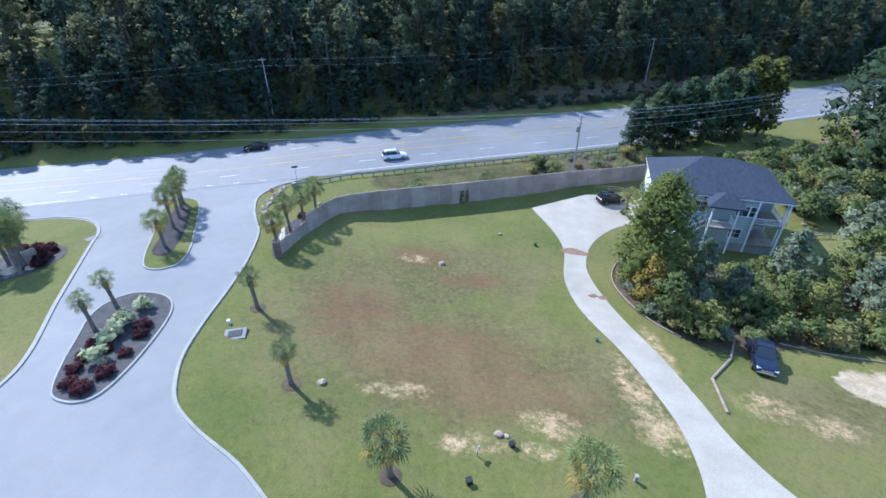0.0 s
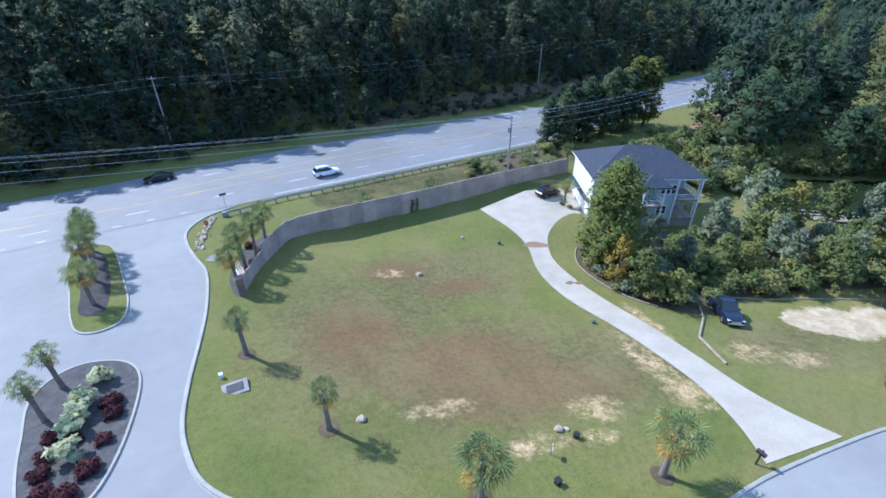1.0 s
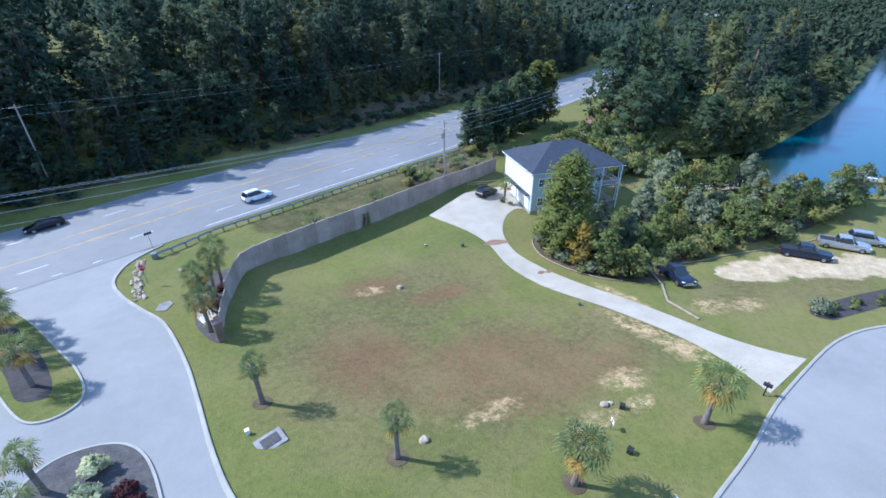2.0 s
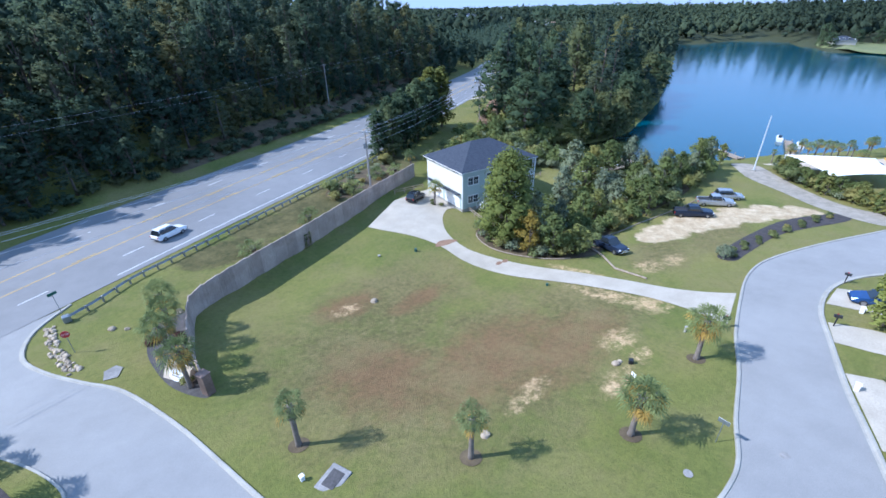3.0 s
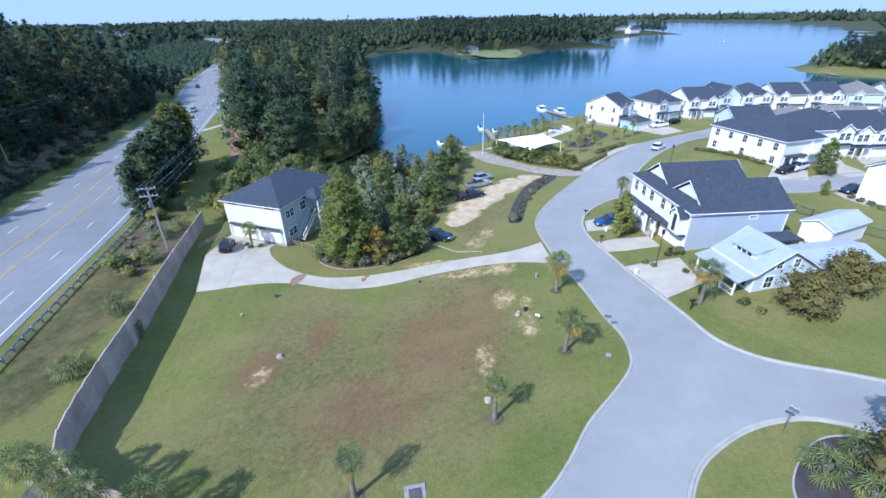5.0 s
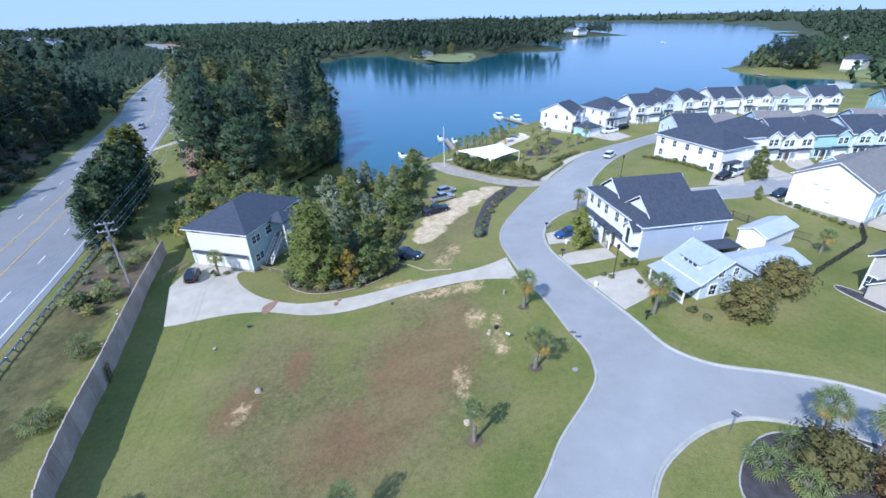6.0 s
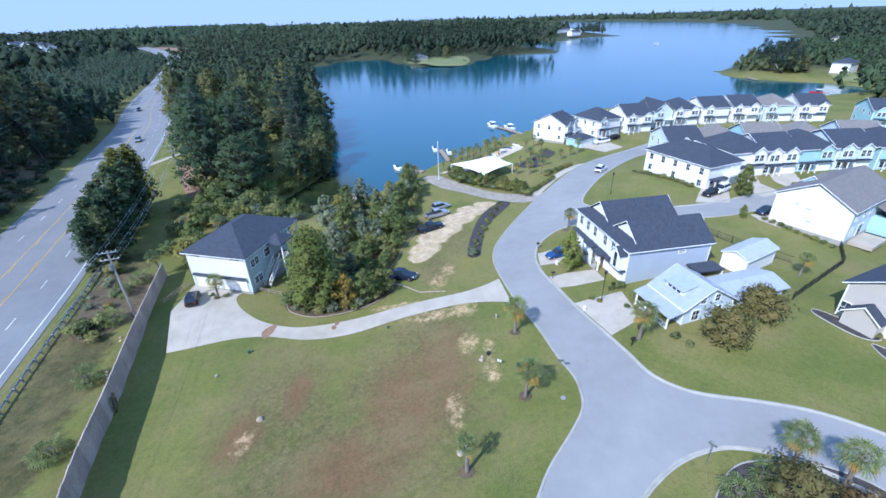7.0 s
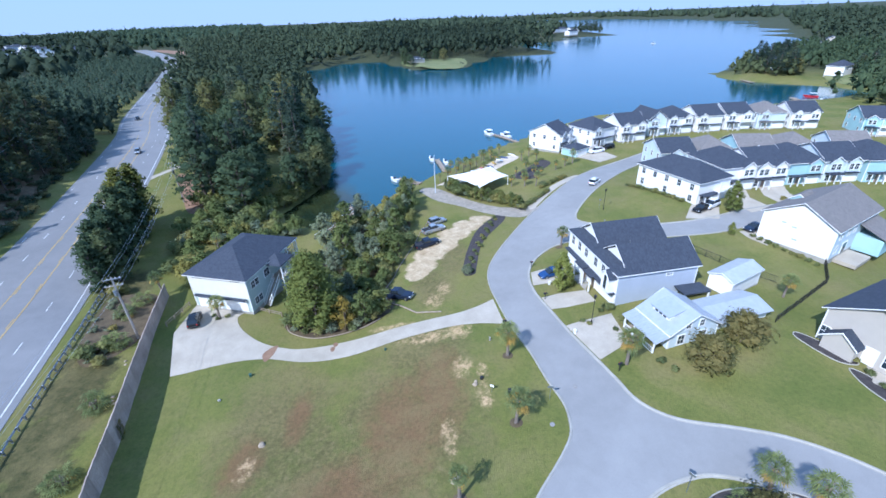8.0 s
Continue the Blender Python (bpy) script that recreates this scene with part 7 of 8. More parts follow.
def vehicle(kind, paint, x, y, heading, label, z=None):
    """kind: suv, sedan or pickup. The nose points along the heading, in degrees from +x."""
    L, W, H = {"suv": (4.75, 1.9, 1.75), "sedan": (4.8, 1.85, 1.45), "pickup": (5.9, 2.0, 1.9)}[kind]
    hw, belt = W / 2, {"suv": 1.02, "sedan": 0.92, "pickup": 1.12}[kind]
    gx0 = gz(x, y) if z is None else z
    dx, dy = math.cos(radians(heading)), math.sin(radians(heading))
    slope = math.degrees(math.atan2(gz(x + dx * 1.5, y + dy * 1.5) - gz(x - dx * 1.5, y - dy * 1.5), 3.0))
    ob = thing({"suv": "suv", "sedan": "sedan", "pickup": "pickup_truck"}[kind], pose(x, y, gx0 + 0.05, 0, 0, heading) @ pose(0, 0, 0, 0, -slope, 0), label, "car")
    f, r = L / 2, -L / 2
    bm = bmesh.new()
    lofted(bm, [(r, hw * 0.86, hw * 0.8, 0.42, belt - 0.12), (r + 0.12, hw * 0.97, hw * 0.9, 0.32, belt), (r + 0.9, hw, hw * 0.93, 0.28, belt + 0.02), (0, hw, hw * 0.93, 0.26, belt + 0.02),
                (f - 1.35, hw, hw * 0.92, 0.28, belt), (f - 0.5, hw * 0.97, hw * 0.86, 0.3, belt - 0.1), (f - 0.1, hw * 0.88, hw * 0.74, 0.34, belt - 0.22), (f, hw * 0.76, hw * 0.66, 0.42, belt - 0.34)])
    body = part("body", bm, paint, ob, smooth=False)
    cab = {"suv": (r + 0.12, r + 0.45, f - 2.1, f - 1.3), "sedan": (r + 0.55, r + 1.35, f - 2.2, f - 1.35), "pickup": (r + 1.95, r + 2.15, f - 2.35, f - 1.6)}[kind]
    bm = bmesh.new()
    lofted(bm, [(cab[0], hw * 0.88, hw * 0.8, belt - 0.05, belt + 0.02), (cab[1], hw * 0.88, hw * 0.7, belt - 0.05, H - 0.06), ((cab[1] + cab[2]) / 2, hw * 0.9, hw * 0.72, belt - 0.05, H), (cab[2], hw * 0.89, hw * 0.7, belt - 0.05, H - 0.04), (cab[3], hw * 0.86, hw * 0.78, belt - 0.05, belt + 0.01)])
    part("cabin", bm, CARGLASS, body, "dark tinted cabin glass")
    bm = bmesh.new()
    lofted(bm, [(cab[1] - 0.02, hw * 0.72, hw * 0.66, H - 0.075, H - 0.02), ((cab[1] + cab[2]) / 2, hw * 0.74, hw * 0.68, H - 0.05, H + 0.03), (cab[2] + 0.02, hw * 0.72, hw * 0.66, H - 0.075, H - 0.01)])
    part("roof", bm, paint, body)
    for px in (cab[1] + 0.05, (cab[1] + cab[2]) / 2 - 0.1, cab[2]):
        for s in (-1, 1):
            bm = bmesh.new()
            extruded(bm, [(px - 0.06 + (0.3 if px == cab[2] else 0), belt - 0.02), (px + 0.06 + (0.3 if px == cab[2] else 0), belt - 0.02), (px + 0.05, H - 0.05), (px - 0.05, H - 0.05)], 0, 0.02, "y")
            for v in bm.verts:
                t = (v.co.z - belt) / (H - belt)
                v.co.y = s * (hw * (0.905 - 0.185 * t) + v.co.y)
            part("pillar", bm, paint, body)
    if kind == "pickup":
        bm = bmesh.new()
        box(bm, r + 0.14, cab[0] - 0.03, -hw * 0.8, hw * 0.8, belt - 0.3, belt + 0.025)
        part("bed_liner", bm, DARK, body)
        for s in (-1, 1):
            part("bed_rail", boxed(r + 0.1, cab[0], s * hw * 0.86 - 0.07, s * hw * 0.86 + 0.07, belt - 0.02, belt + 0.09, 0.02), paint, body)
        part("tailgate", boxed(r + 0.02, r + 0.12, -hw * 0.8, hw * 0.8, 0.6, belt + 0.08, 0.02), paint, body)
    if kind == "suv":
        for s in (-1, 1):
            part("roof_rail", boxed(cab[1] + 0.2, cab[2] - 0.1, s * hw * 0.62 - 0.025, s * hw * 0.62 + 0.025, H, H + 0.07, 0.01), GALV, body)
    part("grille", boxed(f - 0.07, f + 0.02, -hw * 0.5, hw * 0.5, 0.5, belt - 0.38, 0.02), CHROME if kind == "pickup" else DARK, body)
    part("bumper", boxed(f - 0.12, f + 0.06, -hw * 0.78, hw * 0.78, 0.36, 0.52, 0.03), CHROME if kind == "pickup" else DARK, body)
    part("bumper", boxed(r - 0.05, r + 0.12, -hw * 0.82, hw * 0.82, 0.38, 0.56, 0.03), CHROME if kind == "pickup" else DARK, body)
    for s in (-1, 1):
        part("headlight", boxed(f - 0.32, f - 0.03, s * hw * 0.68 - 0.16, s * hw * 0.68 + 0.16, belt - 0.42, belt - 0.24, 0.03), LAMPGLASS, body)
        part("tail_light", boxed(r - 0.02, r + 0.1, s * hw * 0.78 - 0.1, s * hw * 0.78 + 0.1, belt - 0.36, belt - 0.1, 0.02), TAIL, body)
        part("mirror", boxed(cab[2] + 0.25, cab[2] + 0.42, s * hw * 1.03 - 0.09, s * hw * 1.03 + 0.09, belt, belt + 0.16, 0.03), paint, body)
    wr_ = 0.4 if kind == "pickup" else 0.35
    for wx in (r + 0.95, f - 0.98):
        for s in (-1, 1):
            bm = bmesh.new()
            bmesh.ops.create_cone(bm, cap_ends=True, segments=20, radius1=wr_, radius2=wr_, depth=0.24, matrix=Matrix.Translation((wx, s * (hw - 0.1), wr_ - 0.04)) @ Matrix.Rotation(math.pi / 2, 4, "X"))
            bmesh.ops.bevel(bm, geom=[e for e in bm.edges if not e.is_wire and len(e.link_faces) == 2 and e.calc_face_angle(0) > 1.2], offset=0.04, segments=2, affect="EDGES")
            wheel = part("wheel", bm, TYRE, ob)
            bm = bmesh.new()
            bmesh.ops.create_cone(bm, cap_ends=True, segments=16, radius1=wr_ * 0.62, radius2=wr_ * 0.5, depth=0.26, matrix=Matrix.Translation((wx, s * (hw - 0.1), wr_ - 0.04)) @ Matrix.Rotation(math.pi / 2, 4, "X"))
            part("rim", bm, ALLOY, wheel)
    return ob


vehicle("suv", PAINT_BLACK, 28.0, 66.3, 15, "dark family suv parked on the concrete pad")
vehicle("pickup", PAINT_NAVY, 30.6, 30.4, -116, "dark blue pickup truck parked on the grass")
vehicle("pickup", PAINT_NAVY, 51.0, 24.2, -66, "dark pickup truck parked in the gravel lot")
vehicle("pickup", PAINT_SILVER, 58.2, 22.4, -64, "silver pickup truck parked in the gravel lot")
vehicle("suv", PAINT_SILVER, 63.0, 21.2, -62, "silver suv parked in the gravel lot")
vehicle("sedan", PAINT_BLUE, 28.0, 2.6, 100, "blue sedan parked in a short driveway")
vehicle("suv", PAINT_WHITE, 73.0, -22.6, -42, "white suv standing in the street")
vehicle("sedan", PAINT_BLACK, 46.0, -35.4, 118, "black sedan before the garage of a white house")
vehicle("suv", PAINT_WHITE, 47.4, -38.4, 118, "white suv before the garage of a white house")
vehicle("sedan", PAINT_NAVY, 36.6, -40.6, 112, "dark blue sedan beside the white gabled house")
vehicle("pickup", PAINT_WHITE, 112.5, -39.0, 105, "white pickup truck by the shore houses")
vehicle("suv", PAINT_BLACK, 115.5, -44.5, 105, "black suv by the shore houses")
vehicle("sedan", PAINT_BLACK, -38.0, 87.2, 197, "black sedan on the far lane of the highway")
vehicle("suv", PAINT_WHITE, -9.1, 80.9, 17, "white suv on the near lane of the highway")
vehicle("suv", PAINT_SILVER, 140.0, 133.5, 201, "silver suv on the distant highway")
vehicle("suv", PAINT_BLACK, 210.0, 170.0, 205, "dark suv on the distant highway")
vehicle("sedan", PAINT_WHITE, 300.0, 206.0, 25, "white sedan on the distant highway")
vehicle("sedan", PAINT_SILVER, 380.0, 243.0, 24, "silver sedan on the distant highway")

# ---- utility poles and wires ----
def utility_pole(x, y, h, turn, label, arms=2):
    z = gz(x, y)
    ob = thing("utility_pole", pose(x, y, z, 0, 0, turn), label, "utility pole", "poles along the highway")
    bm = bmesh.new()
    tube(bm, [(0, 0, -0.5), (0.03, 0, h * 0.5), (0, 0, h)], [0.21, 0.18, 0.14], 10)
    part("shaft", bm, POLEWOOD, ob)
    for k in range(arms):
        zz = h - 0.25 - k * 1.15
        arm = part("crossarm", boxed(-1.25, 1.25, 0.1, 0.22, zz - 0.07, zz + 0.07, 0.01), POLEWOOD if k else GALV, ob)
        for dx in (-1.15, -0.55, 0.55, 1.15):
            bm = bmesh.new()
            tube(bm, [(dx, 0.16, zz + 0.07), (dx, 0.16, zz + 0.28)], [0.05, 0.035], 8)
            part("insulator", bm, SIGNWHITE, arm)
    bm = bmesh.new()
    tube(bm, [(0.25, 0.25, h - 3.1), (0.25, 0.25, h - 2.2)], 0.2, 12)
    part("transformer", bm, GALV, ob)
    return ob


POLES = [(-88.0, 51.0, 16.0), (23.2, 73.2, 11.8), (83.0, 91.4, 11.6), (150.0, 121.0, 11.6), (215.0, 151.5, 11.6)]
for i, (x, y, h) in enumerate(POLES):
    utility_pole(x, y, h, 108, "grey timber utility pole with cross-arms" if i == 1 else "distant timber utility pole with cross-arms")
for (ax, ay, ah), (bx, by, bh_) in zip(POLES, POLES[1:]):
    d = Vector((bx - ax, by - ay, 0)).normalized()
    side = Vector((-d.y, d.x, 0))
    for off, drop in ((-1.15, 0.0), (0.55, 0.0), (1.15, 0.0), (-0.55, 1.15), (0.0, 2.6)):
        a = Vector((ax, ay, gz(ax, ay) + ah - 0.0 - drop)) + side * off
        b = Vector((bx, by, gz(bx, by) + bh_ - 0.0 - drop)) + side * off
        bm = bmesh.new()
        tube(bm, [a.lerp(b, t) - Vector((0, 0, 4 * 1.1 * t * (1 - t))) for t in (k / 14 for k in range(15))], 0.014, 4, False)
        tagged(part("power_line", bm, CABLE), "thin sagging overhead power line", "wire", "wires along the highway")
for x, y, h in ((-37.5, 99.0, 13.7), (58.0, 131.0, 12.0)):
    ob = thing("telephone_pole", pose(x, y, gz(x, y)), "bare grey pole at the wood's edge", "utility pole")
    bm = bmesh.new()
    tube(bm, [(0, 0, -0.5), (0.1, 0, h)], [0.15, 0.1], 8)
    part("shaft", bm, POLEWOOD, ob)
    part("crossarm", boxed(-0.8, 0.8, -0.06, 0.06, h - 0.5, h - 0.38), POLEWOOD, ob)
for (ax, ay, ah), (bx, by, bh_) in (((-120.0, 75.0, 13.5), (-37.5, 99.0, 13.7)), ((-37.5, 99.0, 13.7), (58.0, 131.0, 12.0)), ((58.0, 131.0, 12.0), (130.0, 156.0, 13.0))):
    for drop in (0.3, 1.6):
        a, b = Vector((ax, ay, gz(ax, ay) + ah - drop)), Vector((bx, by, gz(bx, by) + bh_ - drop))
        bm = bmesh.new()
        tube(bm, [a.lerp(b, t) - Vector((0, 0, 4 * 1.2 * t * (1 - t))) for t in (k / 14 for k in range(15))], 0.01, 4, False)
        tagged(part("power_line", bm, CABLE), "thin wire strung before the wood", "wire", "wires along the highway")

# ---- signs, boxes and small fixtures ----
st = thing("stop_sign", pose(-25.5, 60.6, gz(-25.5, 60.6), 0, 0, -20), "red stop sign on a steel post", "sign")
bm = bmesh.new()
tube(bm, [(0, 0, -0.3), (0, 0, 2.6)], 0.035, 6)
part("post", bm, GALV, st)
bm = bmesh.new()
extruded(bm, [(0.38 * math.cos(a), 2.25 + 0.38 * math.sin(a)) for a in (math.pi / 8 + k * math.pi / 4 for k in range(8))], -0.06, -0.04, "y")
plate = part("plate", bm, RED, st)
fc = bpy.data.curves.new("lettering", "FONT")
fc.body, fc.size, fc.align_x, fc.extrude = "STOP", 0.26, "CENTER", 0.003
txt_me = bpy.data.objects.new("lettering", fc)
scene.collection.objects.link(txt_me)
bpy.context.view_layer.update()
letters = bpy.data.meshes.new_from_object(txt_me.evaluated_get(bpy.context.evaluated_depsgraph_get()))
bpy.data.objects.remove(txt_me)
letters.materials.clear()
letters.materials.append(SIGNWHITE)
lt = new("lettering", letters)
lt.parent = plate
lt.matrix_basis = pose(0, -0.066, 2.16, 90, 0, 0)


def small_sign(x, y, turn, h, w, mat, label):
    ob = thing("sign", pose(x, y, gz(x, y), 0, 0, turn), label, "sign")
    bm = bmesh.new()
    tube(bm, [(0, 0, -0.3), (0, 0, h)], 0.03, 6)
    part("post", bm, GALV, ob)
    part("plate", boxed(-w / 2, w / 2, -0.05, -0.03, h - 0.35, h, 0.01), mat, ob)
    return ob


small_sign(-24.6, 69.4, 20, 3.0, 0.9, plain("sign_green", (0.02, 0.12, 0.10), 0.4), "street name blade on a steel post")
small_sign(-14.1, 2.8, 40, 2.6, 0.6, GALV, "street sign at the corner lawn")
small_sign(-0.8, 11.6, 80, 2.1, 0.7, GALV, "grey street sign on the lawn by the kerb")
small_sign(2.2, 18.0, 60, 1.0, 0.5, SIGNWHITE, "small white for-sale board standing on the lot")
small_sign(53.5, -16.0, 30, 2.4, 0.5, GALV, "small traffic sign at the side street")


def mailbox(x, y, turn):
    ob = thing("mailbox", pose(x, y, gz(x, y), 0, 0, turn), "black mailbox on a timber post by the kerb", "mailbox", "kerbside mailboxes")
    part("post", boxed(-0.05, 0.05, -0.05, 0.05, -0.2, 1.05, 0.01), BLACKMETAL, ob)
    bm = bmesh.new()
    extruded(bm, [(-0.13, 1.05), (0.13, 1.05), (0.13, 1.2)] + [(0.13 * math.cos(a), 1.2 + 0.13 * math.sin(a)) for a in (0.5, 1.05, 1.57, 2.1, 2.6)] + [(-0.13, 1.2)], -0.3, 0.3, "y")
    bx = part("box", bm, BLACKMETAL, ob)
    part("flag", boxed(0.135, 0.15, -0.05, 0.1, 1.2, 1.35), RED, bx)


for x, y, t in ((15.2, 13.8, 10), (2.0, 2.0, 20), (20.6, 6.0, 10), (32.4, 5.2, -10)):
    mailbox(x, y, t)


def lamp_post(x, y):
    ob = thing("street_lamp", pose(x, y, gz(x, y)), "slim black street lamp with lantern head", "lamp", "street lamps")
    bm = bmesh.new()
    tube(bm, [(0, 0, -0.2), (0, 0, 0.5), (0, 0, 0.6), (0, 0, 4.4)], [0.11, 0.09, 0.055, 0.045], 10)
    part("pole", bm, BLACKMETAL, ob)
    bm = bmesh.new()
    tube(bm, [(0, 0, 4.4), (0, 0, 4.5), (0, 0, 4.95), (0, 0, 5.1)], [0.1, 0.17, 0.22, 0.03], 8)
    part("lantern", bm, BLACKMETAL, ob)


for x, y in ((12.2, 1.6), (52.6, -16.6), (-44.2, 33.0), (-8.8, -26.0)):
    lamp_post(x, y)


def utility_box(x, y, sx_, sy_, sz_, mat, label, turn=0):
    ob = new("utility_box", mesh_of("utility_box", boxed(-sx_ / 2, sx_ / 2, -sy_ / 2, sy_ / 2, -0.15, sz_, 0.03), mat))
    ob.matrix_world = pose(x, y, gz(x, y), 0, 0, turn)
    tagged(ob, label, "utility box")
    part("lid", boxed(-sx_ / 2 - 0.03, sx_ / 2 + 0.03, -sy_ / 2 - 0.03, sy_ / 2 + 0.03, sz_, sz_ + 0.05, 0.015), mat, ob)


BOXGREEN = plain("box_green", (0.03, 0.09, 0.07), 0.5)
utility_box(12.8, 52.0, 0.34, 0.34, 0.42, BOXGREEN, "small green utility box on the lot", 20)
utility_box(15.2, 32.2, 0.26, 0.26, 0.28, BOXGREEN, "low green valve box at the driveway's edge", 10)
utility_box(4.7, 18.9, 0.34, 0.34, 0.4, BLACKMETAL, "dark utility box beside a pale stone", 30)
utility_box(1.5, 15.9, 0.36, 0.34, 0.42, BLACKMETAL, "dark utility box near the palms", 15)
utility_box(12.5, 16.5, 0.2, 0.2, 0.6, KERB, "slim pale cable pedestal on the lawn", 0)
utility_box(-19.8, 31.0, 0.25, 0.25, 0.4, SIGNWHITE, "slim white cable pedestal by the drain", 0)
utility_box(10.6, 4.6, 0.36, 0.32, 0.6, SIGNWHITE, "pale cable pedestal between two driveways", 0)
utility_box(25.0, 4.0, 0.34, 0.34, 0.6, SIGNWHITE, "pale cable pedestal by the oval tree", 0)
utility_box(30.8, -22.2, 0.36, 0.32, 0.6, SIGNWHITE, "pale cable pedestal on a back lawn", 0)
utility_box(8.2, 54.8, 0.3, 0.3, 0.2, KERB, "white marker block in the grass", 40)
bm = bmesh.new()
box(bm, -0.95, 0.95, -0.75, 0.75, -0.2, 0.1, None, 0.03)
dr = new("storm_drain", mesh_of("storm_drain", bm, GREYGRAVEL))
dr.matrix_world = pose(-18.6, 29.4, gz(-18.6, 29.4), 0, 0, 12)
tagged(dr, "square concrete drain box set in the lawn", "drain")
part("grate", boxed(-0.62, 0.62, -0.45, 0.45, 0.1, 0.125), GREYROCK, dr)
for x, y in ((-24.2, 54.0), (-44.0, 47.8)):
    bed("drain_apron", [(x - 0.8, y - 0.5), (x + 0.2, y - 0.9), (x + 0.9, y + 0.3), (x + 0.6, y + 1.1), (x - 0.4, y + 0.9)], GREYGRAVEL, 0.07, "grey concrete apron of a kerb drain", n=1, category="drain")
for x, y in ((-4.6, 12.4), (0.5, 8.0)):
    bm = bmesh.new()
    tube(bm, [(0, 0, -0.1), (0, 0, 0.07)], 0.28, 18)
    mhl = new("manhole_cover", mesh_of("manhole_cover", bm, GREYGRAVEL))
    mhl.matrix_world = pose(x, y, gz(x, y) + 0.0)
    tagged(mhl, "round pale manhole cover", "manhole cover")

# ---- stones, timbers, entrance feature ----
def stone_mesh(seed, rough=0.22):
    r = random.Random(seed)
    bm = bmesh.new()
    bmesh.ops.create_icosphere(bm, subdivisions=2, radius=1.0)
    for v in bm.verts:
        v.co *= 1 + (noise.noise(v.co * 1.3 + Vector((seed * 3.1, 0, 0)))) * rough * 1.6
    return mesh_of("stone", bm, ROCK)


STONES = [stone_mesh(s) for s in range(4)]
sr = random.Random(3)


def stone(x, y, s, label, group="", flat=0.7):
    ob = new("stone", STONES[sr.randrange(4)])
    ob.matrix_world = Matrix.LocRotScale((x, y, gz(x, y) + s * flat * 0.35), Euler((sr.uniform(-0.3, 0.3), sr.uniform(-0.3, 0.3), sr.uniform(0, 6))), (s, s * sr.uniform(0.7, 1), s * flat))
    return tagged(ob, label, "stone", group)


for i in range(80):
    t = i / 79
    stone(-26.2 - 0.5 * math.sin(t * 3.1) + sr.uniform(-0.5, 0.5), 67.6 - 10.6 * t, sr.uniform(0.14, 0.3), "tan boulder in the kerb edging", "stones edging the corner")
for x, y, s in ((3.9, 19.9, 0.36), (4.4, 19.7, 0.22), (-0.2, 46.5, 0.42), (-9.7, 24.0, 0.4), (-18.9, 61.0, 0.4), (-16.2, 60.2, 0.45), (-14.9, 60.8, 0.4), (-22.0, 62.2, 0.4), (-21.0, 61.0, 0.3), (-46.0, 42.8, 0.7), (-47.4, 39.8, 0.8), (-45.6, 40.4, 0.5), (-48.2, 42.4, 0.6), (-46.4, 23.6, 0.6), (9.0, 69.1, 0.2), (9.7, 69.5, 0.26), (8.5, 68.7, 0.18), (-1.4, 65.3, 0.2), (-2.2, 65.0, 0.16), (16.5, 71.6, 0.2), (17.3, 72.0, 0.24)):
    stone(x, y, s, "pale weathered boulder on the ground", "", 0.6)
for x, y, s in ((48.0, 62.0, 0.4), (50, 61.2, 0.5), (52, 60.4, 0.4), (54, 61.4, 0.6), (57, 60.6, 0.45)):
    stone(x, y, s, "pale riprap stone by the inlet", "riprap stones", 0.6)
sgn = new("entrance_sign", None)
sgn.matrix_world = pose(-20.3, 48.7, gz(-20.3, 48.7), 0, 0, -72)
tagged(sgn, "pale carved entrance slab on a rock base", "sign")
bm = bmesh.new()
extruded(bm, [(-0.9, -0.2), (0.2, -0.2), (0.2, 1.35), (-0.15, 1.3)], -1.5, 1.5, "x")
part("base", bm, SAND, sgn, "tan sloping stone base")
slope = pose(0, -0.46, 0.62, 63, 0, 0)
bm = bmesh.new()
extruded(bm, [(0.85 * math.cos(a), 0.55 * math.sin(a)) for a in (k * math.pi / 10 for k in range(20))], -0.02, 0.09, "z")
bmesh.ops.transform(bm, matrix=slope, verts=bm.verts[:])
panel = part("oval_panel", bm, SIGNWHITE, sgn, "white oval name panel")
for k in range(2):
    bm = bmesh.new()
    box(bm, -0.45, 0.45, -0.16 + 0.22 * k, -0.06 + 0.22 * k, 0.09, 0.1, slope)
    part("plain_bar", bm, GREYGRAVEL, panel)
sg2 = new("entrance_sign", None)
sg2.matrix_world = pose(-47.0, 41.6, gz(-47.0, 41.6), 0, 0, 60)
tagged(sg2, "rough stone entrance feature on the western lawn", "sign")
part("slab", boxed(-1.2, 1.2, -0.18, 0.18, 0.2, 1.6, 0.08), ROCK, sg2)
part("base", boxed(-1.5, 1.5, -0.5, 0.5, -0.3, 0.3, 0.1), ROCK, sg2)


def timber(ax, ay, bx, by, label, r=0.14):
    bm = bmesh.new()
    tube(bm, [(ax, ay, gz(ax, ay) + r * 0.8), ((ax + bx) / 2, (ay + by) / 2, gz((ax + bx) / 2, (ay + by) / 2) + r * 0.8), (bx, by, gz(bx, by) + r * 0.8)], [r, r * 0.95, r * 0.9], 8)
    tagged(part("timber_edging", bm, WOOD), label, "log", "timber edging of the parking area")


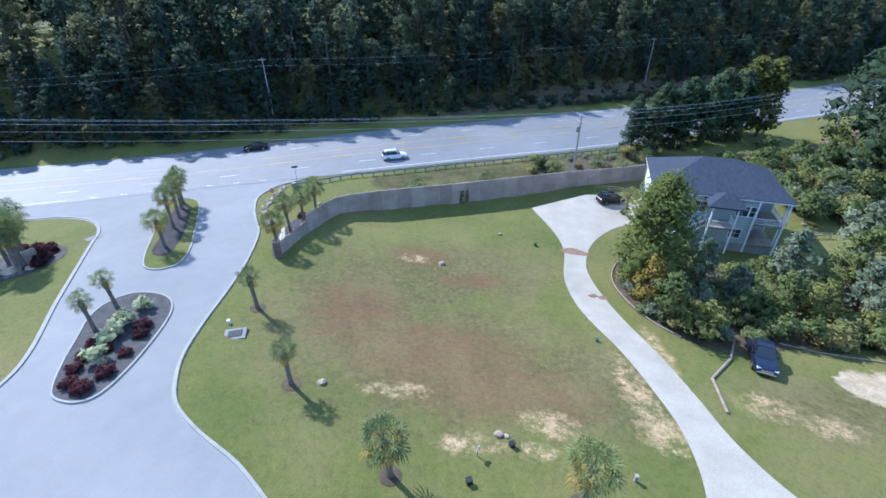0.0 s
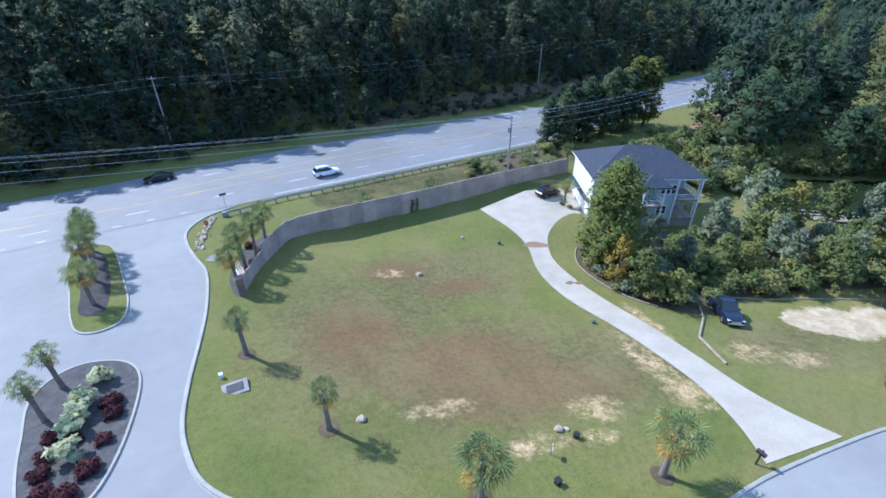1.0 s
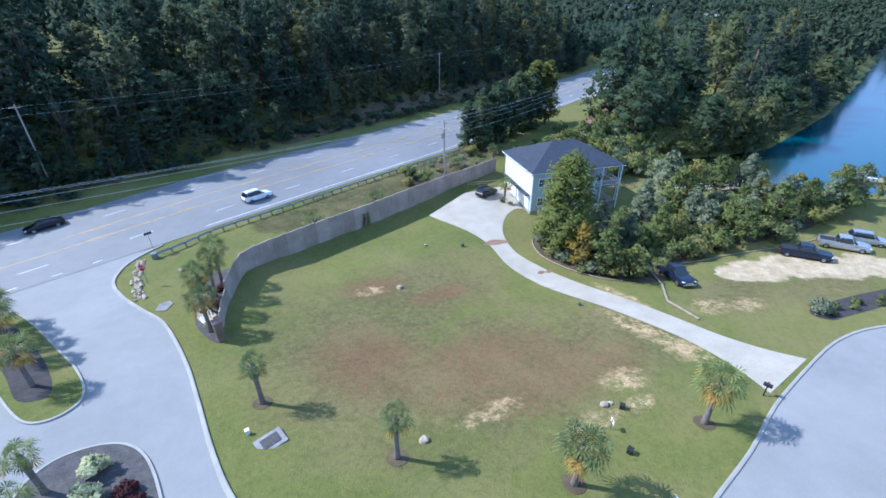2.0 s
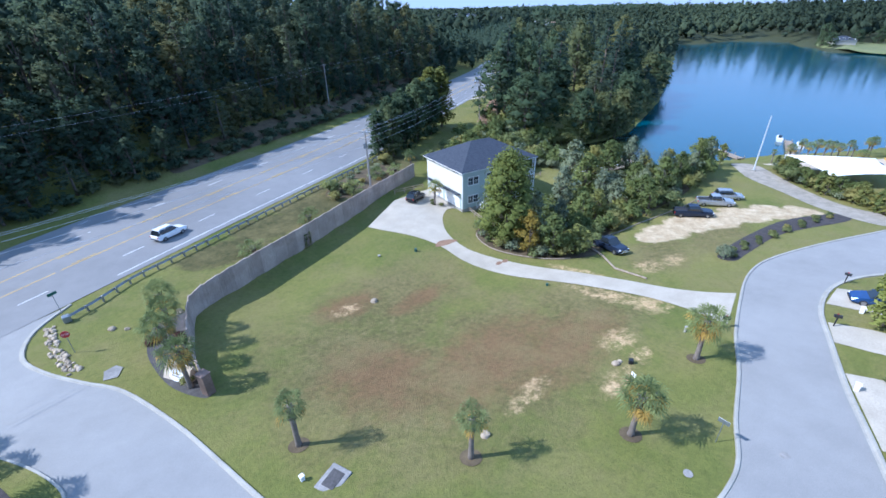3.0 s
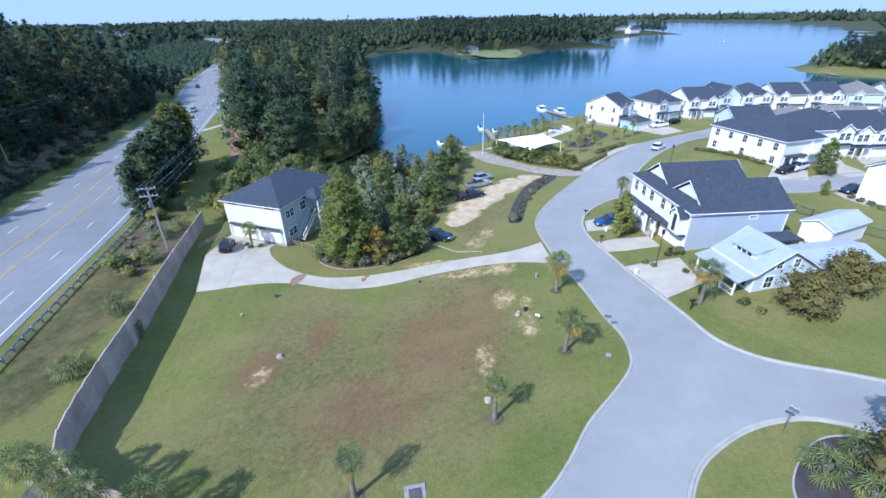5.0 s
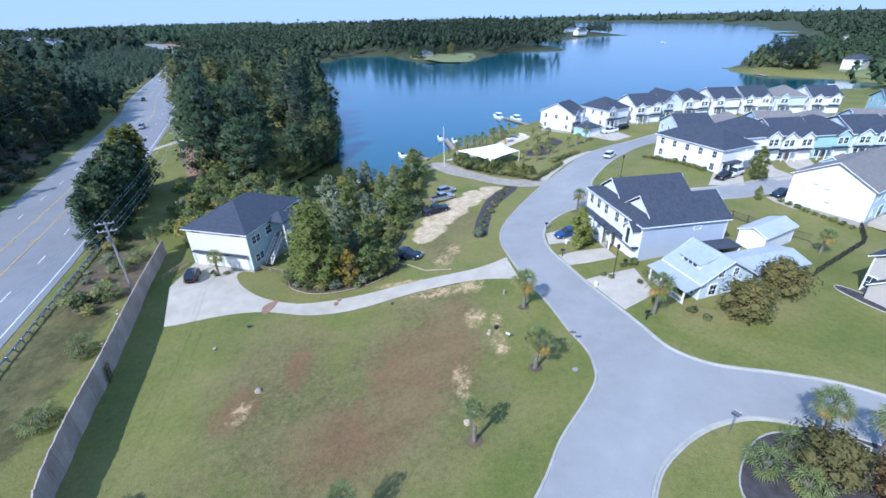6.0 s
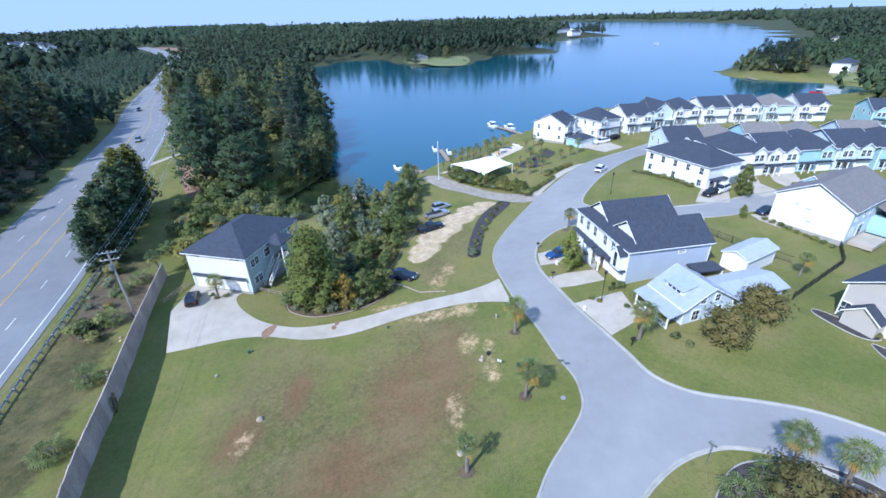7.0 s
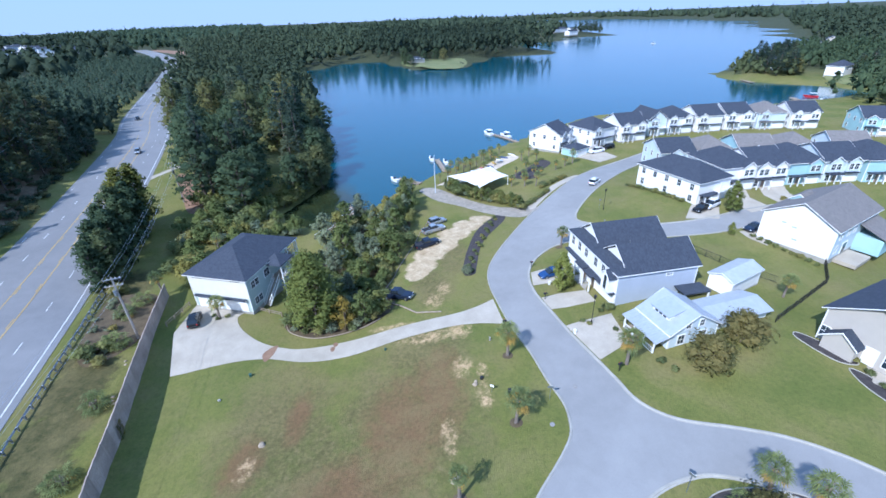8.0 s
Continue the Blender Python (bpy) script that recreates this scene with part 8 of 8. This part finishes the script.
lg = [(30.1, 33.6), (27.6, 30.2), (24.0, 27.2), (22.8, 23.0)]
for a, b in zip(lg, lg[1:]):
    timber(*a, *b, "weathered pale log laid as edging")
lg = [(34.6, 33.2), (38.2, 31.8), (43.0, 30.6), (48, 28.8), (53, 27.0), (58.5, 25.6), (64, 23.6)]
for a, b in zip(lg, lg[1:]):
    timber(*a, *b, "pale timber edging the thicket", 0.1)
edge = rounded([(26.6, 50.2), (23.4, 48.8), (21.2, 45), (21.1, 41), (22.4, 36.4), (24.4, 33.5)], n=4)
for a, b in zip(edge, edge[1:]):
    timber(*a, *b, "low pale edging round the thicket bed", 0.09)
for a, b in (((31.6, 56.8), (29.0, 51.6)), ((26.6, 70.4), (33.6, 69.6)), ((47.5, 57.8), (58.0, 56.5))):
    fn = thing("rail_fence", pose(*a, gz(*a), 0, 0, math.degrees(math.atan2(b[1] - a[1], b[0] - a[0]))), "low weathered two-rail timber fence", "fence")
    l = math.dist(a, b)
    dz = gz(*b) - gz(*a)
    n = max(2, int(l / 2.2))
    for k in range(n + 1):
        part("post", boxed(l * k / n - 0.06, l * k / n + 0.06, -0.06, 0.06, dz * k / n - 0.3, dz * k / n + 0.95), WOOD, fn)
    for zz in (0.4, 0.8):
        bm = bmesh.new()
        extruded(bm, [(0, zz), (l, zz + dz), (l, zz + dz + 0.12), (0, zz + 0.12)], -0.03, 0.03, "y")
        part("rail", bm, WOOD, fn)


PICKET = mesh_of("picket", boxed(-0.012, 0.012, -0.012, 0.012, 0.1, 1.3), BLACKMETAL)


def iron_fence(pts, label, h=1.3):
    ob = thing("iron_fence", pose(0, 0, 0), label, "fence")
    for a, b in zip(pts, pts[1:]):
        l = math.dist(a, b)
        n = max(1, int(l / 2.4))
        for k in range(n):
            p, q = [tuple(a[c] + (b[c] - a[c]) * (k + e) / n for c in (0, 1)) for e in (0, 1)]
            z0, z1, w = gz(*p), gz(*q), l / n
            m = pose(*p, z0, 0, 0, math.degrees(math.atan2(q[1] - p[1], q[0] - p[0])))
            for zz in (0.15, h - 0.12):
                bm = bmesh.new()
                extruded(bm, [(0, zz), (w, zz + z1 - z0), (w, zz + z1 - z0 + 0.04), (0, zz + 0.04)], -0.02, 0.02, "y")
                part("rail", bm, BLACKMETAL, ob).matrix_basis = m
            for j in range(1, int(w / 0.2)):
                pk = new("picket", PICKET)
                pk.parent = ob
                pk.matrix_basis = m @ pose(j * 0.2, 0, (z1 - z0) * j * 0.2 / w)
            ps = part("post", boxed(-0.04, 0.04, -0.04, 0.04, -0.3, h + 0.1), BLACKMETAL, ob)
            ps.matrix_basis = pose(*p, z0)


iron_fence([(18.6, -16.2), (28.8, -23.2), (22.4, -26.6), (17.5, -30.5)], "black iron garden fence behind the double house")
iron_fence([(7.6, -22.4), (12.0, -30.0), (17.4, -39.0), (24.0, -44.6)], "black iron fence between two back lawns")

# ---- shore: docks, mast, canopy, boats ----
def dock(a, b, w, label, rails=True, z=-8.0):
    l, ang = math.dist(a, b), math.degrees(math.atan2(b[1] - a[1], b[0] - a[0]))
    ob = thing("dock", pose(*a, z, 0, 0, ang), label, "dock")
    n = max(2, int(l / 0.5))
    me = mesh_of("plank", boxed(0.0, l / n - 0.015, -w / 2, w / 2, -0.05, 0.0), WOOD)
    for k in range(n):
        p = new("plank", me)
        p.parent = ob
        p.matrix_basis = pose(l * k / n, 0, 0)
    for s in (-1, 1):
        part("beam", boxed(0, l, s * (w / 2 - 0.1) - 0.06, s * (w / 2 - 0.1) + 0.06, -0.3, -0.055), WOOD, ob)
    for k in range(max(2, int(l / 3.0)) + 1):
        for s in (-1, 1):
            part("pile", boxed(min(l - 0.1, k * 3.0) - 0.08, min(l - 0.1, k * 3.0) + 0.08, s * w / 2 - 0.08, s * w / 2 + 0.08, -2.4, 0.5 if not rails else 1.0), WOOD, ob)
    if rails:
        for s in (-1, 1):
            part("rail", boxed(0, l, s * w / 2 - 0.04, s * w / 2 + 0.04, 0.9, 1.0), TRIM, ob)
    return ob


dock((62.0, 51.2), (78.6, 43.4), 1.5, "long timber gangway out over the inlet")
dock((78.2, 41.2), (81.4, 46.0), 2.6, "floating dock platform at the gangway's end", False, -8.15)
dock((98.5, 24.5), (104.5, 32.0), 2.0, "small pale dock near the mast", False)
dock((108.5, 15.5), (124.0, 17.5), 1.6, "timber dock off the beach", False)
dock((142.0, -18.0), (158.0, -10.0), 1.6, "timber dock with moored boats", False)
dock((172, -176), (205, -188), 3.0, "long timber dock across the cove", False)
dock((196, -180), (196, -206), 2.0, "timber finger dock across the cove", False)
dock((262, -206), (300, -212), 3.0, "pale shore deck on the near point", False)


def boat(x, y, ang, l, mat, label, z=-8.45, roofed=True):
    ob = thing("boat", pose(x, y, z, 0, 0, ang), label, "boat", "boats on the lake")
    bm = bmesh.new()
    w = l * 0.19
    lofted(bm, [(-l / 2, w * 0.75, w * 0.9, -0.1, 0.75), (-l * 0.1, w * 0.85, w, -0.15, 0.8), (l * 0.25, w * 0.6, w * 0.85, -0.1, 0.95), (l / 2, 0.05, 0.12, 0.4, 1.1)])
    part("hull", bm, mat, ob)
    part("console", boxed(-l * 0.15, l * 0.05, -w * 0.5, w * 0.5, 0.8, 1.5, 0.05), GLASS, ob)
    if not roofed:
        return
    part("canopy", boxed(-l * 0.35, l * 0.08, -w * 0.8, w * 0.8, 2.1, 2.18, 0.02), CANVAS, ob)
    for px in (-l * 0.33, l * 0.06):
        for s in (-1, 1):
            part("canopy_post", boxed(px - 0.03, px + 0.03, s * w * 0.75 - 0.03, s * w * 0.75 + 0.03, 0.75, 2.1), GALV, ob)


boat(103.6, 33.0, 40, 3.8, SIGNWHITE, "low white motor boat at a small dock", roofed=False)
boat(125.0, 19.6, 10, 4.2, SIGNWHITE, "white boat moored off the beach", roofed=False)
boat(120.0, 14.6, 12, 4.2, SIGNWHITE, "white boat moored off the beach", roofed=False)
boat(154.0, -14.6, 30, 6.5, SIGNWHITE, "white boat at a timber dock")
boat(160.0, -8.0, 25, 6.5, SIGNWHITE, "white boat at a timber dock")
boat(186, -176, -10, 7.0, RED, "red-hulled boat at the cove dock")
boat(192, -196, -10, 7.0, SIGNWHITE, "white boat at the cove dock")
boat(206, -200, 60, 7.0, RED, "red-hulled boat at the cove dock")
boat(640, -330, 20, 8.0, SIGNWHITE, "small boat far out on the lake")

mast = thing("mast", pose(85.0, 20.3, gz(85, 20.3), 0, 1, 0), "tall slender pale mast by the track", "mast")
bm = bmesh.new()
tube(bm, [(0, 0, -0.4), (0, 0, 11.5)], [0.15, 0.09], 8)
part("pole", bm, CABLE, mast)
part("footing", boxed(-0.4, 0.4, -0.4, 0.4, -0.3, 0.25, 0.03), KERB, mast)

# shade canopy of the beach
cp = thing("shade_canopy", pose(0, 0, 0), "large white tensioned shade canopy on posts", "canopy")
cz = gz(90, 6)
corners = [(92.5, 16.0), (100.0, 1.2), (90.0, -2.4), (81.0, 7.6)]
bm = bmesh.new()
mid = Vector((90.9, 5.6, cz + 4.9))
ring = [bm.verts.new((x, y, cz + 3.2)) for x, y in corners]
n = 6
grid = {}
top = bm.verts.new(mid)
for i in range(4):
    a, b = Vector(ring[i].co), Vector(ring[(i + 1) % 4].co)
    edge_v = [ring[i]] + [bm.verts.new(a.lerp(b, k / n).lerp(mid, 0.10 * math.sin(math.pi * k / n)) - Vector((0, 0, 0.15 * math.sin(math.pi * k / n)))) for k in range(1, n)] + [ring[(i + 1) % 4]]
    for k in range(n):
        bm.faces.new((edge_v[k], edge_v[k + 1], top))
bmesh.ops.recalc_face_normals(bm, faces=bm.faces[:])
bmesh.ops.solidify(bm, geom=bm.faces[:], thickness=0.03)
part("canvas", bm, CANVAS, cp)
for x, y in corners:
    bm = bmesh.new()
    tube(bm, [(x, y, gz(x, y) - 0.3), (x, y, cz + 3.25)], 0.09, 8)
    part("post", bm, SIGNWHITE, cp)
for i, (x, y, c) in enumerate(((107, 2.5, RED), (109, 0.2, PAINT_BLUE), (112, -2.0, LINEYELLOW), (114.5, -4.5, SIGNWHITE), (117, -6.5, PAINT_BLUE), (104, 6.5, SIGNWHITE), (119.5, -10, SIGNWHITE))):
    bm = bmesh.new()
    lofted(bm, [(-1.7, 0.05, 0.08, 0.0, 0.3), (-0.8, 0.32, 0.36, 0.0, 0.36), (0.8, 0.32, 0.36, 0.0, 0.36), (1.7, 0.05, 0.08, 0.0, 0.3)])
    ky = new("kayak", mesh_of("kayak", bm, c))
    ky.matrix_world = pose(x, y, gz(x, y) + 0.02, 0, 0, 35 + 20 * math.sin(i * 2.1))
    tagged(ky, "small plastic kayak lying on the beach", "kayak", "kayaks on the beach")

# ---- houses across the water, and beyond the wood ----
fr = random.Random(17)
FARHOUSES = [(486, 14, 120, 15, 11, BEIGE_SIDING, "grey lakeside house on the far lawn"), (304, -246, 130, 13, 9, WHITE_SIDING, "white house on the near point"), (314, -262, 130, 11, 8, WHITE_SIDING, "white house on the near point"),
       (262, -262, 120, 15, 10, WHITE_SIDING, "white shore house across the cove"), (240, -284, 120, 13, 10, BEIGE_SIDING, "beige shore house across the cove"), (420, -380, 140, 14, 10, WHITE_SIDING, "white shore house far across the cove"), (470, -440, 140, 14, 10, BEIGE_SIDING, "beige shore house far across the cove"),
       (975, -300, 120, 40, 16, WHITE_SIDING, "pale lodge on the far spit"), (1010, -345, 120, 34, 14, CREAM_SIDING, "pale building on the far spit"), (900, -300, 120, 24, 12, WHITE_SIDING, "pale building on the far spit")]
for i, (x, y) in enumerate(ESTATE):
    FARHOUSES.append((x, y, 150 + fr.uniform(-40, 40), 20, 13, WHITE_SIDING if i % 4 else GREY_SIDING, "pale building of a distant estate beyond the wood"))
for x, y, ang, w, d, wall_mat, lab in FARHOUSES:
    z = gz(x, y)
    ob = shell("house", pose(x, y, z, 0, 0, ang), w, d, 3.4 if x == 486 else 6.0 if y < 380 else 12.0, wall_mat, SHINGLE, "hip" if w % 2 else "gable_x", 3.0, lab, 0.5, 2.0, "distant houses")
    F = face_matrix("front", w, d)
    B = face_matrix("back", w, d)
    for k in range(4):
        for m in (F, B):
            window(ob, m, w * (k + 0.5) / 4 - 0.6, 3.6, 1.2, 1.5, bars=0)
bed("far_lawn", [(424, -14), (440, -30), (480, -38), (510, -30), (520, 0), (500, 34), (445, 18)], LAWN, 0.25, "bright lawn on the far point", category="lawn", step=8.0)

# ---- lawns and beds round the far houses ----
bed("far_lawn", [(214, -250), (248, -246), (262, -262), (250, -282), (220, -276)], LAWN, 0.2, "sloping lawn of a cove house", category="lawn", step=8.0)
bed("far_bank", [(600, 313), (660, 334), (740, 385), (860, 485), (872, 468), (760, 365), (670, 316), (610, 300)], CLAY, 0.15, "bare red cutting where the highway bends", category="bank", step=8.0)
bed("garden_bed", [(5.2, -23.9), (4.6, -22.8), (1.2, -23.6), (-0.6, -24.8), (-0.8, -26.6), (1.5, -26.2)], MULCH, 0.03, "curved mulch bed before the beige house", True, wide=0.5)
bed("garden_bed", [(-2.2, -25.6), (-1.6, -24.6), (-4.6, -24.2), (-8.5, -25.6), (-8.5, -28.0), (-5.0, -26.9)], MULCH, 0.03, "curved mulch bed before the beige house", True, wide=0.5)
